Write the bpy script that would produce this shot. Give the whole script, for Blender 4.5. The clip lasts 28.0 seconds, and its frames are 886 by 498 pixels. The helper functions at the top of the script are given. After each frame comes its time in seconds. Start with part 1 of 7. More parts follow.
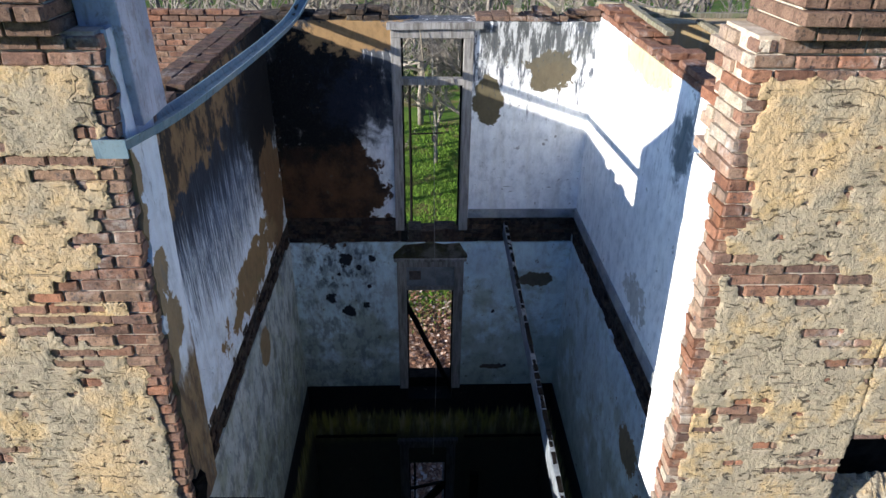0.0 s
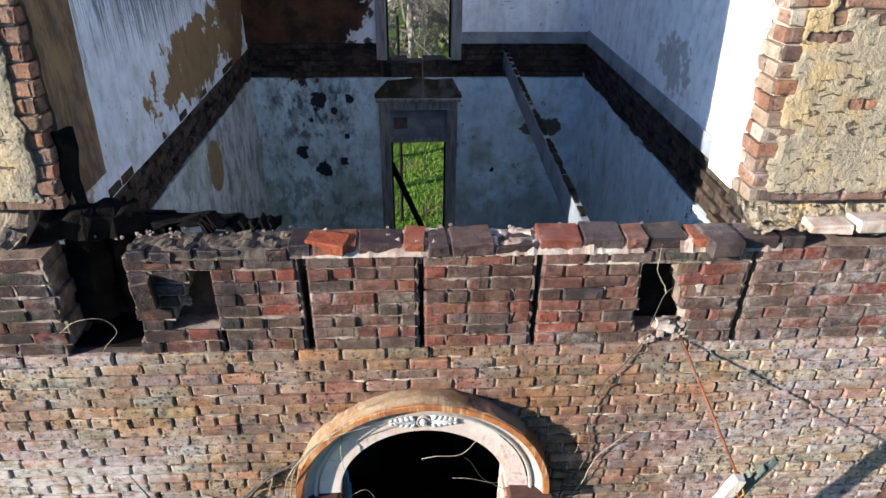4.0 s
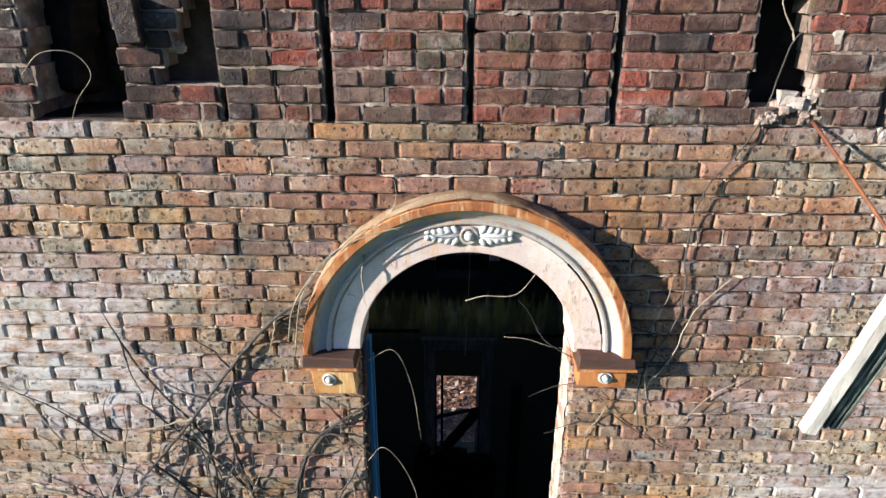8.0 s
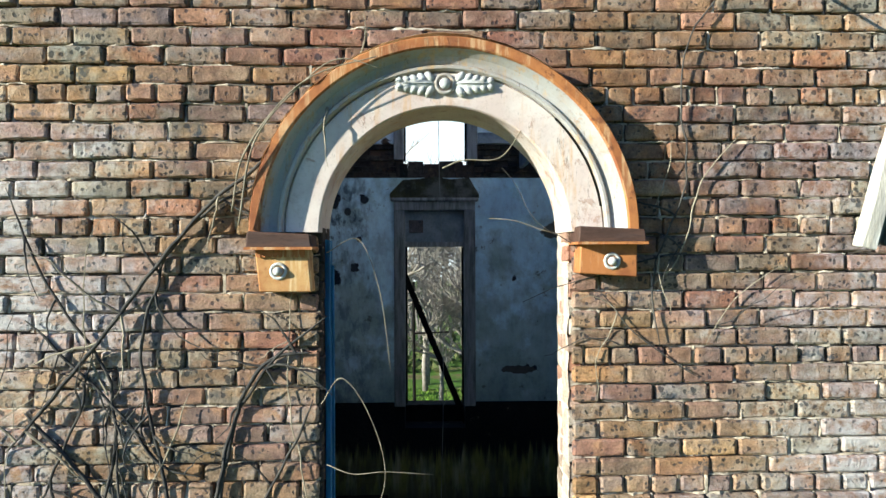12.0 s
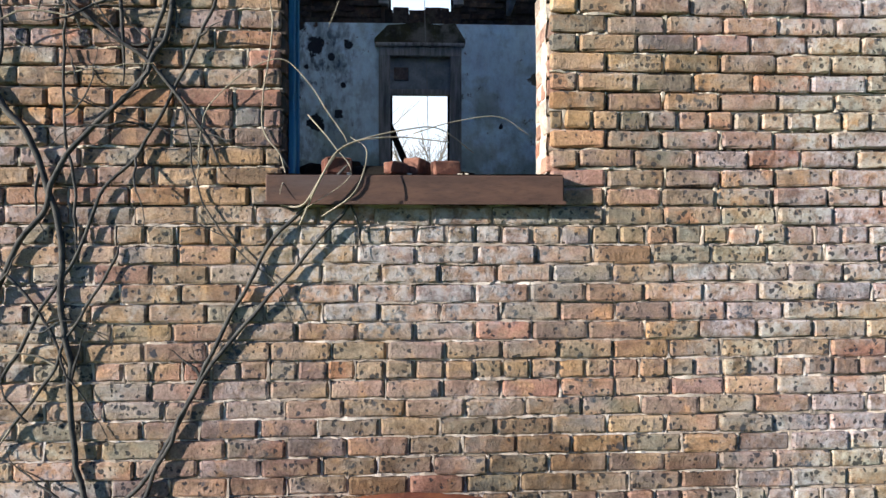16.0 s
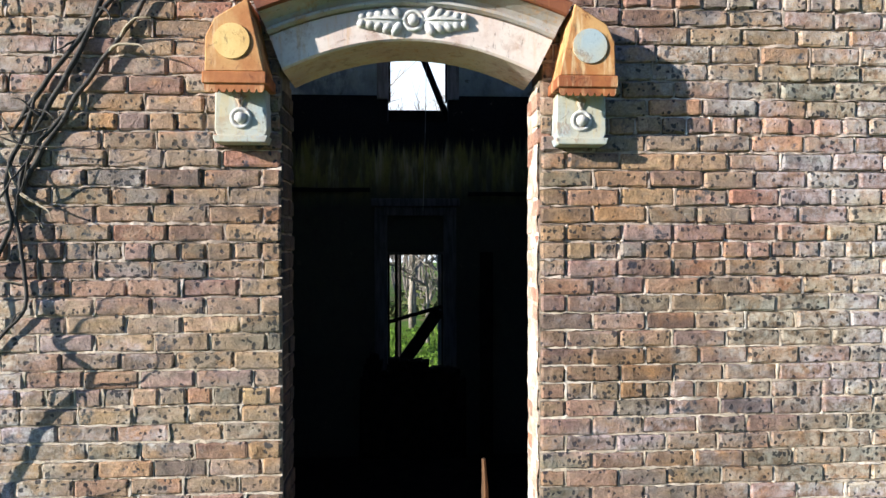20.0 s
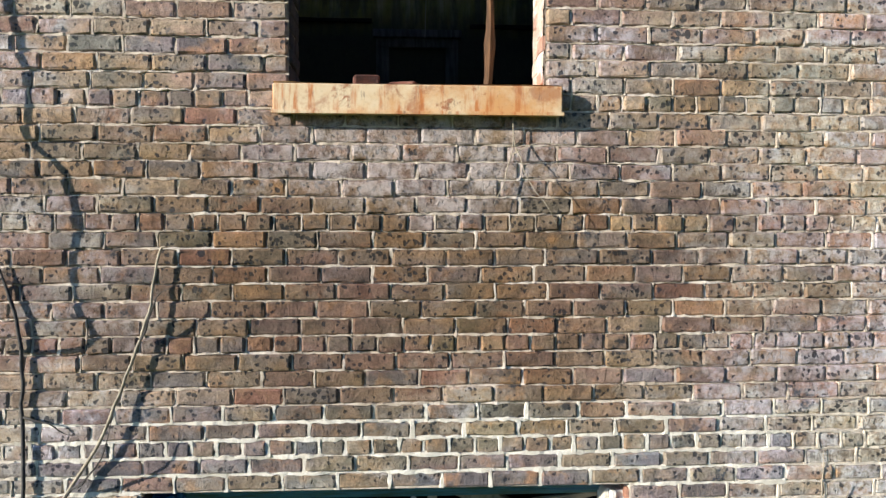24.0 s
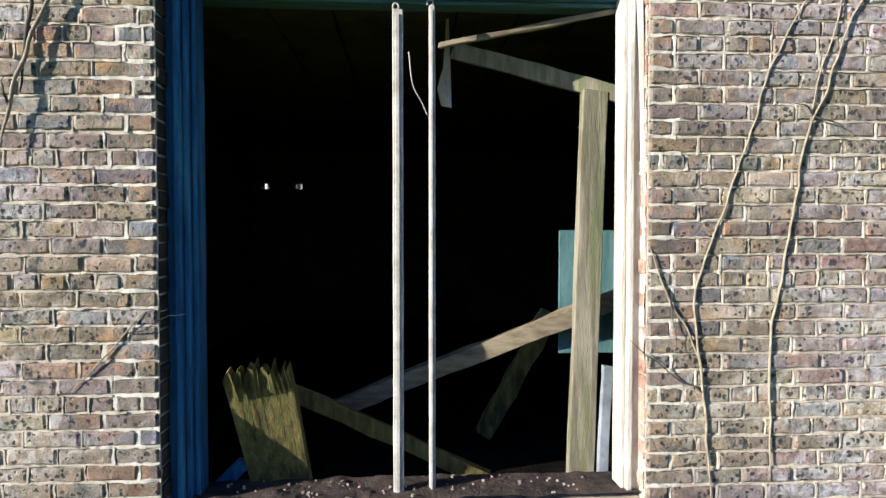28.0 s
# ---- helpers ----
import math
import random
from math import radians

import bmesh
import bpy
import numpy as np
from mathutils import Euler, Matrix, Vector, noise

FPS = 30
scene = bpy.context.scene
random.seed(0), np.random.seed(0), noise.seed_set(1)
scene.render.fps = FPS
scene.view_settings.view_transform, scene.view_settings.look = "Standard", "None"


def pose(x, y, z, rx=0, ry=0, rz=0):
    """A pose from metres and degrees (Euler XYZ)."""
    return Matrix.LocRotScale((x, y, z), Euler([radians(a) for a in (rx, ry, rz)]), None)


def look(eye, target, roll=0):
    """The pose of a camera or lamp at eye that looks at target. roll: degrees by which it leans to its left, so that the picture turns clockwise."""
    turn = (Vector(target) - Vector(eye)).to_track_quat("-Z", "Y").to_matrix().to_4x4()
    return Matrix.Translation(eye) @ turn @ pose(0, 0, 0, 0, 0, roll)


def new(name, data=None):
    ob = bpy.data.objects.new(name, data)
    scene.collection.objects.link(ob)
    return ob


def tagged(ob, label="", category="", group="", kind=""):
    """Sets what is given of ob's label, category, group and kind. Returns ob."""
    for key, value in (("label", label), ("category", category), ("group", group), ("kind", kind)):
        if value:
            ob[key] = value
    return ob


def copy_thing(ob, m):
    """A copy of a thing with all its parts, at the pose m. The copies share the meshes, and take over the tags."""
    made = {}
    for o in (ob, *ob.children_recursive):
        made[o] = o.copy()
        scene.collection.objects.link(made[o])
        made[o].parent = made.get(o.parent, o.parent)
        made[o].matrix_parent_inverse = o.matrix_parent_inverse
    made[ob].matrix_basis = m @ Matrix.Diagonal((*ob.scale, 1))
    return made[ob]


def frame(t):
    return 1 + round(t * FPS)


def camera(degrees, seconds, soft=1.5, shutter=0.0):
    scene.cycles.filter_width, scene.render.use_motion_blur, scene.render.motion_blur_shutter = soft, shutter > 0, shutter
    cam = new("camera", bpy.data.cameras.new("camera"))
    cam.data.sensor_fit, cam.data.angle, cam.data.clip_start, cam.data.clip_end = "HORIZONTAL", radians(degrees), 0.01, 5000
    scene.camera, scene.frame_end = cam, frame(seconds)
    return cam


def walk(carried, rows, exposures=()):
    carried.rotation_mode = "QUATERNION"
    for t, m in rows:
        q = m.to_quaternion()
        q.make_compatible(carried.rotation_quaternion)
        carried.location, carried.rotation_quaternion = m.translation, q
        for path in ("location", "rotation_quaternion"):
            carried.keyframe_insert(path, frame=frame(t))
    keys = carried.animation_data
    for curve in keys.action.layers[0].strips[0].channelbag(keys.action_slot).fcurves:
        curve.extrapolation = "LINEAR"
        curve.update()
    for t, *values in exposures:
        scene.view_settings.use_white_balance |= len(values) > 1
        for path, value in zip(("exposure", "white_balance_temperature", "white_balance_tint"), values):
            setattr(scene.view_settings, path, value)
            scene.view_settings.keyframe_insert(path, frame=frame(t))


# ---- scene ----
cam = camera(69.8, 28.0)
PATH = [
    (0, (-0.074, -2.69, 15.016), (0.001, -0.968, 14.001), 0.9),
    (0.5, (-0.047, -2.683, 14.675), (0.042, -0.962, 13.661), 0.8),
    (1, (-0.031, -2.666, 14.288), (0.063, -0.945, 13.273), 0.7),
    (1.5, (-0.037, -2.641, 13.934), (0.063, -0.92, 12.921), 0.8),
    (2, (-0.047, -2.599, 13.593), (0.058, -0.879, 12.578), 0.7),
    (2.5, (-0.048, -2.575, 13.275), (0.058, -0.855, 12.261), 0.7),
    (3, (-0.035, -2.541, 13.0), (0.074, -0.822, 11.984), 0.7),
    (3.5, (-0.025, -2.525, 12.748), (0.086, -0.805, 11.732), 0.8),
    (5.5, (-0.01, -2.461, 11.793), (0.005, -0.741, 10.772), 0.5),
    (6, (-0.013, -2.438, 11.578), (-0.008, -0.723, 10.549), 0.6),
    (6.5, (-0.023, -2.45, 11.384), (-0.024, -0.727, 10.367), 0.6),
    (7, (-0.024, -2.46, 11.238), (-0.034, -0.717, 10.258), 0.5),
    (7.5, (-0.024, -2.481, 11.086), (-0.044, -0.687, 10.203), 0.4),
    (8, (-0.034, -2.505, 10.954), (-0.067, -0.663, 10.177), 0.3),
    (8.5, (-0.054, -2.519, 10.805), (-0.089, -0.633, 10.14), 0.3),
    (9, (-0.066, -2.523, 10.621), (-0.116, -0.598, 10.079), 0.1),
    (9.5, (-0.099, -2.521, 10.444), (-0.144, -0.57, 10.01), 0.2),
    (10, (-0.085, -2.535, 10.231), (-0.099, -0.561, 9.913), 0.1),
    (10.5, (-0.079, -2.542, 10.032), (-0.061, -0.551, 9.846), 0.0),
    (11, (-0.054, -2.513, 9.834), (-0.016, -0.515, 9.779), -0.1),
    (11.5, (-0.052, -2.467, 9.592), (-0.002, -0.467, 9.618), -0.2),
    (12, (-0.056, -2.452, 9.358), (0.008, -0.453, 9.362), -0.2),
    (12.5, (-0.045, -2.445, 9.142), (0.027, -0.447, 9.145), -0.2),
    (14.5, (0.02, -2.32, 8.197), (0.105, -0.322, 8.202), -0.1),
    (15, (0.033, -2.295, 7.941), (0.12, -0.297, 7.948), -0.1),
    (15.5, (0.035, -2.293, 7.697), (0.125, -0.295, 7.703), -0.1),
    (16, (0.025, -2.311, 7.457), (0.114, -0.313, 7.463), -0.1),
    (16.5, (0.017, -2.338, 7.227), (0.106, -0.34, 7.233), -0.1),
    (17, (0.001, -2.364, 6.996), (0.095, -0.366, 7.007), -0.1),
    (17.5, (0.018, -2.364, 6.769), (0.113, -0.366, 6.785), -0.0),
    (18, (0.032, -2.363, 6.537), (0.131, -0.365, 6.552), 0.0),
    (18.5, (0.047, -2.379, 6.296), (0.146, -0.381, 6.307), -0.1),
    (19, (0.017, -2.4, 6.044), (0.118, -0.403, 6.045), -0.1),
    (19.5, (0.002, -2.418, 5.804), (0.102, -0.421, 5.799), -0.1),
    (20, (-0.01, -2.403, 5.597), (0.094, -0.406, 5.581), -0.1),
    (20.5, (-0.018, -2.384, 5.362), (0.083, -0.386, 5.345), -0.2),
    (21, (-0.039, -2.376, 5.092), (0.064, -0.379, 5.066), -0.2),
    (21.5, (-0.046, -2.375, 4.813), (0.055, -0.377, 4.779), -0.2),
    (22, (-0.052, -2.369, 4.554), (0.05, -0.372, 4.513), -0.1),
    (22.5, (-0.03, -2.365, 4.305), (0.067, -0.368, 4.263), -0.1),
    (24.5, (-0.039, -2.446, 3.345), (0.069, -0.449, 3.322), 0.1),
    (25, (-0.044, -2.457, 3.106), (0.064, -0.46, 3.097), 0.2),
    (25.5, (-0.048, -2.442, 2.838), (0.058, -0.445, 2.819), 0.2),
    (26, (-0.065, -2.41, 2.572), (0.035, -0.413, 2.54), 0.1),
    (26.5, (-0.084, -2.392, 2.308), (0.021, -0.395, 2.273), 0.1),
    (27, (-0.058, -2.389, 2.076), (0.049, -0.393, 2.021), 0.1),
    (27.5, (-0.084, -2.443, 1.831), (0.031, -0.447, 1.767), -0.0),
    (28.0, (-0.12, -2.425, 1.6), (-0.002, -0.428, 1.541), 0.0),
]
walk(cam, [(t, look(eye, target, roll)) for t, eye, target, roll in PATH], [(0.0, 0.80, 6500, 10), (3.0, 0.95, 6500, 10), (7.0, 0.97, 6500, 10), (8.0, 0.99, 6500, 10), (10.5, 1.04, 6500, 2), (12.0, 1.00, 6450, -1), (15.0, 0.98, 6350, 5), (17.5, 0.90, 6500, 10), (21.0, 1.0, 6500, 10), (25.0, 0.84, 6500, 10), (28.0, 0.86, 6500, 10)])

# ---- light ----
SUN_DIR = Vector((2.25, 1.0, -0.78)).normalized()
world = bpy.data.worlds.new("sky")
scene.world = world
world.use_nodes = True
wn = world.node_tree
sky = wn.nodes.new("ShaderNodeTexSky")
sky.sky_type, sky.sun_disc = "NISHITA", False
sky.air_density, sky.dust_density, sky.ozone_density = 0.75, 1.6, 2.2
sky.sun_elevation, sky.sun_rotation = math.asin(-SUN_DIR.z), math.atan2(-SUN_DIR.x, -SUN_DIR.y)
wn.nodes["Background"].inputs["Strength"].default_value = 0.058
tint = wn.nodes.new("ShaderNodeMix")
tint.data_type, tint.blend_type = "RGBA", "MULTIPLY"
tint.inputs[0].default_value, tint.inputs[7].default_value = 1.0, (0.58, 0.98, 1.68, 1)
wn.links.new(sky.outputs[0], tint.inputs[6])
wn.links.new(tint.outputs[2], wn.nodes["Background"].inputs["Color"])
sun = new("sun", bpy.data.lights.new("sun", "SUN"))
sun.data.energy, sun.data.angle, sun.data.color = 5.6, radians(0.55), (1.0, 0.952, 0.875)
sun.matrix_world = look((0, 0, 0), SUN_DIR)
sun.location = (-20, -10, 25)


# ---- materials ----
class Nodes:
    """A short way to write a node material."""

    def __init__(self, name):
        self.m = bpy.data.materials.new(name)
        self.m.use_nodes = True
        self.t = self.m.node_tree
        self.b = self.t.nodes["Principled BSDF"]
        self.b.inputs["Specular IOR Level"].default_value = 0.25
        self.pos = self.node("ShaderNodeNewGeometry").outputs["Position"]

    def node(self, kind):
        return self.t.nodes.new(kind)

    def put(self, socket, v):
        if isinstance(v, bpy.types.NodeSocket):
            self.t.links.new(v, socket)
        elif isinstance(v, tuple) and len(v) == 3 and socket.type == "RGBA":
            socket.default_value = (*v, 1)
        else:
            socket.default_value = v

    def op(self, kind, a, b=0.0, c=0.0, clamp=False):
        n = self.node("ShaderNodeMath")
        n.operation, n.use_clamp = kind, clamp
        for s, v in zip(n.inputs, (a, b, c)):
            self.put(s, v)
        return n.outputs[0]

    def noise(self, scale, detail=4.0, rough=0.55, vec=None, stretch=None, dist=0.0):
        n = self.node("ShaderNodeTexNoise")
        v = vec or self.pos
        if stretch:
            mp = self.node("ShaderNodeMapping")
            self.t.links.new(v, mp.inputs[0])
            mp.inputs["Scale"].default_value = stretch
            v = mp.outputs[0]
        self.t.links.new(v, n.inputs["Vector"])
        for k, x in (("Scale", scale), ("Detail", detail), ("Roughness", rough), ("Distortion", dist)):
            n.inputs[k].default_value = x
        return n.outputs[0]

    def spots(self, scale, vec=None):
        n = self.node("ShaderNodeTexVoronoi")
        self.t.links.new(vec or self.pos, n.inputs["Vector"])
        n.inputs["Scale"].default_value = scale
        return n.outputs["Distance"]

    def step(self, fac, lo, hi):
        n = self.node("ShaderNodeMapRange")
        n.interpolation_type = "SMOOTHSTEP"
        self.put(n.inputs[0], fac)
        n.inputs[1].default_value, n.inputs[2].default_value = lo, hi
        return n.outputs[0]

    def ramp(self, fac, stops, kind="LINEAR"):
        n = self.node("ShaderNodeValToRGB")
        n.color_ramp.interpolation = kind
        e = n.color_ramp.elements
        while len(e) < len(stops):
            e.new(0.5)
        for el, (p, c) in zip(e, stops):
            el.position, el.color = p, (*c, 1)
        self.put(n.inputs[0], fac)
        return n.outputs[0]

    def mix(self, fac, a, b, kind="MIX"):
        n = self.node("ShaderNodeMix")
        n.data_type, n.blend_type = "RGBA", kind
        self.put(n.inputs[0], fac)
        self.put(n.inputs[6], a)
        self.put(n.inputs[7], b)
        return n.outputs[2]

    def axis(self, i):
        n = self.node("ShaderNodeSeparateXYZ")
        self.t.links.new(self.pos, n.inputs[0])
        return n.outputs[i]

    def blob(self, centre, radii, edge=0.35, wobble=0.5, scale=3.0):
        """A stain round a place, with a ragged edge."""
        mp = self.node("ShaderNodeMapping")
        mp.vector_type = "TEXTURE"
        mp.inputs["Location"].default_value, mp.inputs["Scale"].default_value = centre, radii
        self.t.links.new(self.pos, mp.inputs[0])
        ln = self.node("ShaderNodeVectorMath")
        ln.operation = "LENGTH"
        self.t.links.new(mp.outputs[0], ln.inputs[0])
        w = self.op("MULTIPLY_ADD", self.noise(scale * 1.3, 8, 0.66, dist=0.3), 3.4 * wobble, -1.7 * wobble)
        return self.step(self.op("ADD", ln.outputs["Value"], w), 1 + edge / 2, 1 - edge / 2)

    def done(self, colour, rough=0.85, bump=None, depth=0.01, metal=0.0):
        self.put(self.b.inputs["Base Color"], colour)
        self.put(self.b.inputs["Roughness"], rough)
        self.put(self.b.inputs["Metallic"], metal)
        if bump is not None:
            n = self.node("ShaderNodeBump")
            n.inputs["Strength"].default_value, n.inputs["Distance"].default_value = 1.0, depth
            self.put(n.inputs["Height"], bump)
            self.t.links.new(n.outputs[0], self.b.inputs["Normal"])
        return self.m


def brick_material(name, joined, palette, white=0.5, dark=0.5, spotty=0.5, sides=0.0, damp=0.0, gloss=0.9, east=0.0):
    """Weathered brick: each brick takes its own colour, then blotches, iron spots, soot, lime bloom and grain over all."""
    n = Nodes(name)
    if joined:
        r = n.node("ShaderNodeNewGeometry").outputs["Random Per Island"]
    else:
        r = n.node("ShaderNodeObjectInfo").outputs["Random"]
    c = n.ramp(r, [(i / (len(palette) - 1), p) for i, p in enumerate(palette)], "LINEAR")
    r2 = n.op("FRACT", n.op("MULTIPLY", r, 37.7))
    r3 = n.op("FRACT", n.op("MULTIPLY", r, 113.3))
    c = n.mix(1.0, c, n.ramp(r2, [(0, (0.72, 0.72, 0.72)), (0.7, (1.05, 1.05, 1.05)), (1, (1.25, 1.25, 1.25))]), "MULTIPLY")
    flash = n.step(n.op("ADD", n.noise(8.5, 5, 0.62), n.op("MULTIPLY", r3, 0.12)), 0.52, 0.66)
    c = n.mix(n.op("MULTIPLY", flash, 0.75 if damp else 0.15), c, n.mix(r3, (0.40, 0.22, 0.10), (0.23, 0.205, 0.185)))
    blot = n.noise(17, 6, 0.68, dist=0.4)
    c = n.mix(1.0, c, n.ramp(blot, [(0.3, (0.55, 0.55, 0.56)), (0.5, (1, 1, 1)), (0.72, (1.35, 1.33, 1.3))]), "MULTIPLY")
    grain = n.noise(120, 5, 0.7)
    c = n.mix(1.0, c, n.ramp(grain, [(0.32, (0.6, 0.6, 0.6)), (0.6, (1.12, 1.12, 1.12))]), "MULTIPLY")
    moss = n.op("MULTIPLY", n.step(n.noise(2.7, 5, 0.65), 0.54, 0.7), n.step(r3, 0.25, 0.8))
    c = n.mix(n.op("MULTIPLY", moss, 0.6 * dark), c, (0.085, 0.095, 0.06))
    soot = n.op("MULTIPLY", n.step(n.noise(1.3, 6, 0.66), 0.5, 0.7), n.step(n.noise(11, 5, 0.7), 0.38, 0.62))
    c = n.mix(n.op("MULTIPLY", soot, 0.7 * dark), c, (0.06, 0.065, 0.07))
    big = n.noise(2.1, 6, 0.68, stretch=(1, 1, 1.4))
    if sides:
        big = n.op("ADD", big, n.op("MULTIPLY", n.op("ADD", n.step(n.op("ABSOLUTE", n.axis(0)), 0.7, 1.9), n.op("MULTIPLY", n.step(n.axis(0), 0.8, 1.9), 0.35)), 0.13 * sides))
    if east:
        big = n.op("ADD", big, n.op("MULTIPLY", n.step(n.axis(0), 1.2, 2.0), 0.2 * east))
        burnt = n.op("MULTIPLY", n.blob((-1.5, 0, 10.8), (0.7, 1, 0.6), 0.9, 0.6, 3), n.step(n.noise(9, 6, 0.7), 0.30, 0.52))
        c = n.mix(n.op("MULTIPLY", burnt, 0.8), c, (0.022, 0.018, 0.018))
        green = n.op("MULTIPLY", n.step(n.noise(3.4, 5, 0.66), 0.56, 0.64), n.step(n.noise(30, 5, 0.7), 0.42, 0.58))
        c = n.mix(n.op("MULTIPLY", green, 0.55), c, (0.05, 0.065, 0.02))
    lime = n.op("MULTIPLY", n.step(big, 0.51, 0.72), n.step(n.noise(24, 6, 0.75), 0.38, 0.60))
    c = n.mix(n.op("MULTIPLY", lime, white), c, (0.58, 0.54, 0.50))
    vo = n.node("ShaderNodeTexVoronoi")
    wv = n.node("ShaderNodeVectorMath")
    n.t.links.new(n.pos, wv.inputs[0])
    wv.operation = "ADD"
    ns = n.node("ShaderNodeTexNoise")
    n.t.links.new(n.pos, ns.inputs["Vector"])
    ns.inputs["Scale"].default_value = 45
    sc = n.node("ShaderNodeVectorMath")
    sc.operation = "SCALE"
    n.t.links.new(ns.outputs["Color"], sc.inputs[0])
    sc.inputs["Scale"].default_value = 0.025
    n.t.links.new(sc.outputs[0], wv.inputs[1])
    n.t.links.new(wv.outputs[0], vo.inputs["Vector"])
    vo.inputs["Scale"].default_value = 52
    sep = n.node("ShaderNodeSeparateColor")
    n.t.links.new(vo.outputs["Color"], sep.inputs[0])
    rad = n.op("MULTIPLY_ADD", sep.outputs[0], 1.0, -0.55 + 0.08 * spotty)
    rad = n.op("ADD", rad, n.op("MULTIPLY_ADD", r3, 0.24, -0.12))
    sp = n.step(n.op("SUBTRACT", rad, vo.outputs["Distance"]), -0.03, 0.07)
    c = n.mix(n.op("MULTIPLY", sp, 0.88 * spotty), c, (0.03, 0.032, 0.038))
    teal = n.op("MULTIPLY", n.op("MULTIPLY", n.step(n.noise(7.0, 4, 0.6), 0.59, 0.66), n.step(n.noise(48, 4, 0.7), 0.4, 0.58)), n.step(r2, 0.15, 0.5))
    c = n.mix(n.op("MULTIPLY", teal, 0.9 * spotty), c, (0.035, 0.05, 0.065))
    vb = n.node("ShaderNodeTexVoronoi")
    n.t.links.new(wv.outputs[0], vb.inputs["Vector"])
    vb.inputs["Scale"].default_value = 15
    sb = n.node("ShaderNodeSeparateColor")
    n.t.links.new(vb.outputs["Color"], sb.inputs[0])
    blob = n.step(n.op("SUBTRACT", n.op("MULTIPLY_ADD", sb.outputs[1], 1.5, -1.13), n.op("MULTIPLY_ADD", n.noise(60, 3, 0.6), 0.16, vb.outputs["Distance"])), -0.04, 0.05)
    c = n.mix(n.op("MULTIPLY", blob, 0.85 * spotty), c, (0.028, 0.036, 0.05))
    fine = n.step(n.spots(140), 0.26, 0.14)
    c = n.mix(n.op("MULTIPLY", n.op("MULTIPLY", fine, n.step(n.noise(8, 3, 0.6), 0.45, 0.6)), 0.6 * spotty), c, (0.05, 0.05, 0.05))
    if damp:
        hue = n.op("ADD", n.noise(1.5, 5, 0.62, stretch=(0.7, 1, 2.0)), n.op("MULTIPLY_ADD", r3, 0.14, -0.07))
        c = n.mix(1.0, c, n.ramp(hue, [(0.34, (0.80, 0.83, 0.92)), (0.42, (0.98, 0.90, 0.98)), (0.50, (0.95, 0.99, 1.02)), (0.58, (1.08, 1.02, 0.86)), (0.66, (0.74, 0.79, 0.72))]), "MULTIPLY")
        burnt = n.op("MULTIPLY", n.blob((0.35, 0, 9.85), (1.3, 1, 0.6), 0.9, 0.5, 1.6), n.step(n.noise(5, 6, 0.7), 0.36, 0.58))
        c = n.mix(n.op("MULTIPLY", burnt, 0.8), c, n.mix(1.0, c, (0.62, 0.47, 0.42), "MULTIPLY"))
        for cx, cz, rx, rz in ((1.95, 8.5, 0.5, 0.18), (-2.05, 9.3, 0.75, 0.4)):
            wash = n.op("MULTIPLY", n.blob((cx, 0, cz), (rx, 1, rz), 0.8, 0.6, 2.5), n.step(n.noise(13, 6, 0.7, stretch=(0.6, 1, 1.3)), 0.4, 0.56))
            c = n.mix(n.op("MULTIPLY", wash, 0.6), c, (0.60, 0.58, 0.57))
        stain = n.op("MULTIPLY", n.blob((0.15, 0, 6.66), (1.0, 1, 0.20), 0.9, 0.7, 2.4), n.step(n.noise(6, 6, 0.7), 0.36, 0.6))
        c = n.mix(n.op("MULTIPLY", stain, 0.85), c, n.mix(1.0, c, (0.42, 0.36, 0.32), "MULTIPLY"))
        stain = n.op("MULTIPLY", n.blob((1.15, 0, 5.2), (0.75, 1, 0.6), 0.9, 0.7, 2.0), n.step(n.noise(5, 6, 0.7), 0.34, 0.6))
        c = n.mix(n.op("MULTIPLY", stain, 0.7), c, n.mix(1.0, c, (0.66, 0.58, 0.54), "MULTIPLY"))
        wet = n.blob((-0.1, 0, 3.45), (1.5, 1, 0.6), 1.2, 0.7, 2.2)
        c = n.mix(n.op("MULTIPLY", wet, damp), c, n.mix(1.0, c, (0.55, 0.50, 0.44), "MULTIPLY"))
        pale = n.blob((0.0, 0, 3.88), (0.62, 1, 0.2), 0.9, 0.9, 3.0)
        c = n.mix(n.op("MULTIPLY", n.op("MULTIPLY", pale, n.step(n.noise(15, 6, 0.7), 0.38, 0.6)), 0.5), c, (0.56, 0.49, 0.45))
        pale = n.blob((0.0, 0, 7.45), (0.55, 1, 0.26), 0.6, 0.5, 2.0)
        c = n.mix(n.op("MULTIPLY", n.op("MULTIPLY", pale, n.step(n.noise(20, 5, 0.7), 0.40, 0.62)), 0.5), c, (0.52, 0.49, 0.48))
    h = n.op("ADD", n.op("MULTIPLY", grain, 0.35), n.op("MULTIPLY_ADD", sp, -0.35, blot))
    return n.done(c, gloss, h, 0.012)


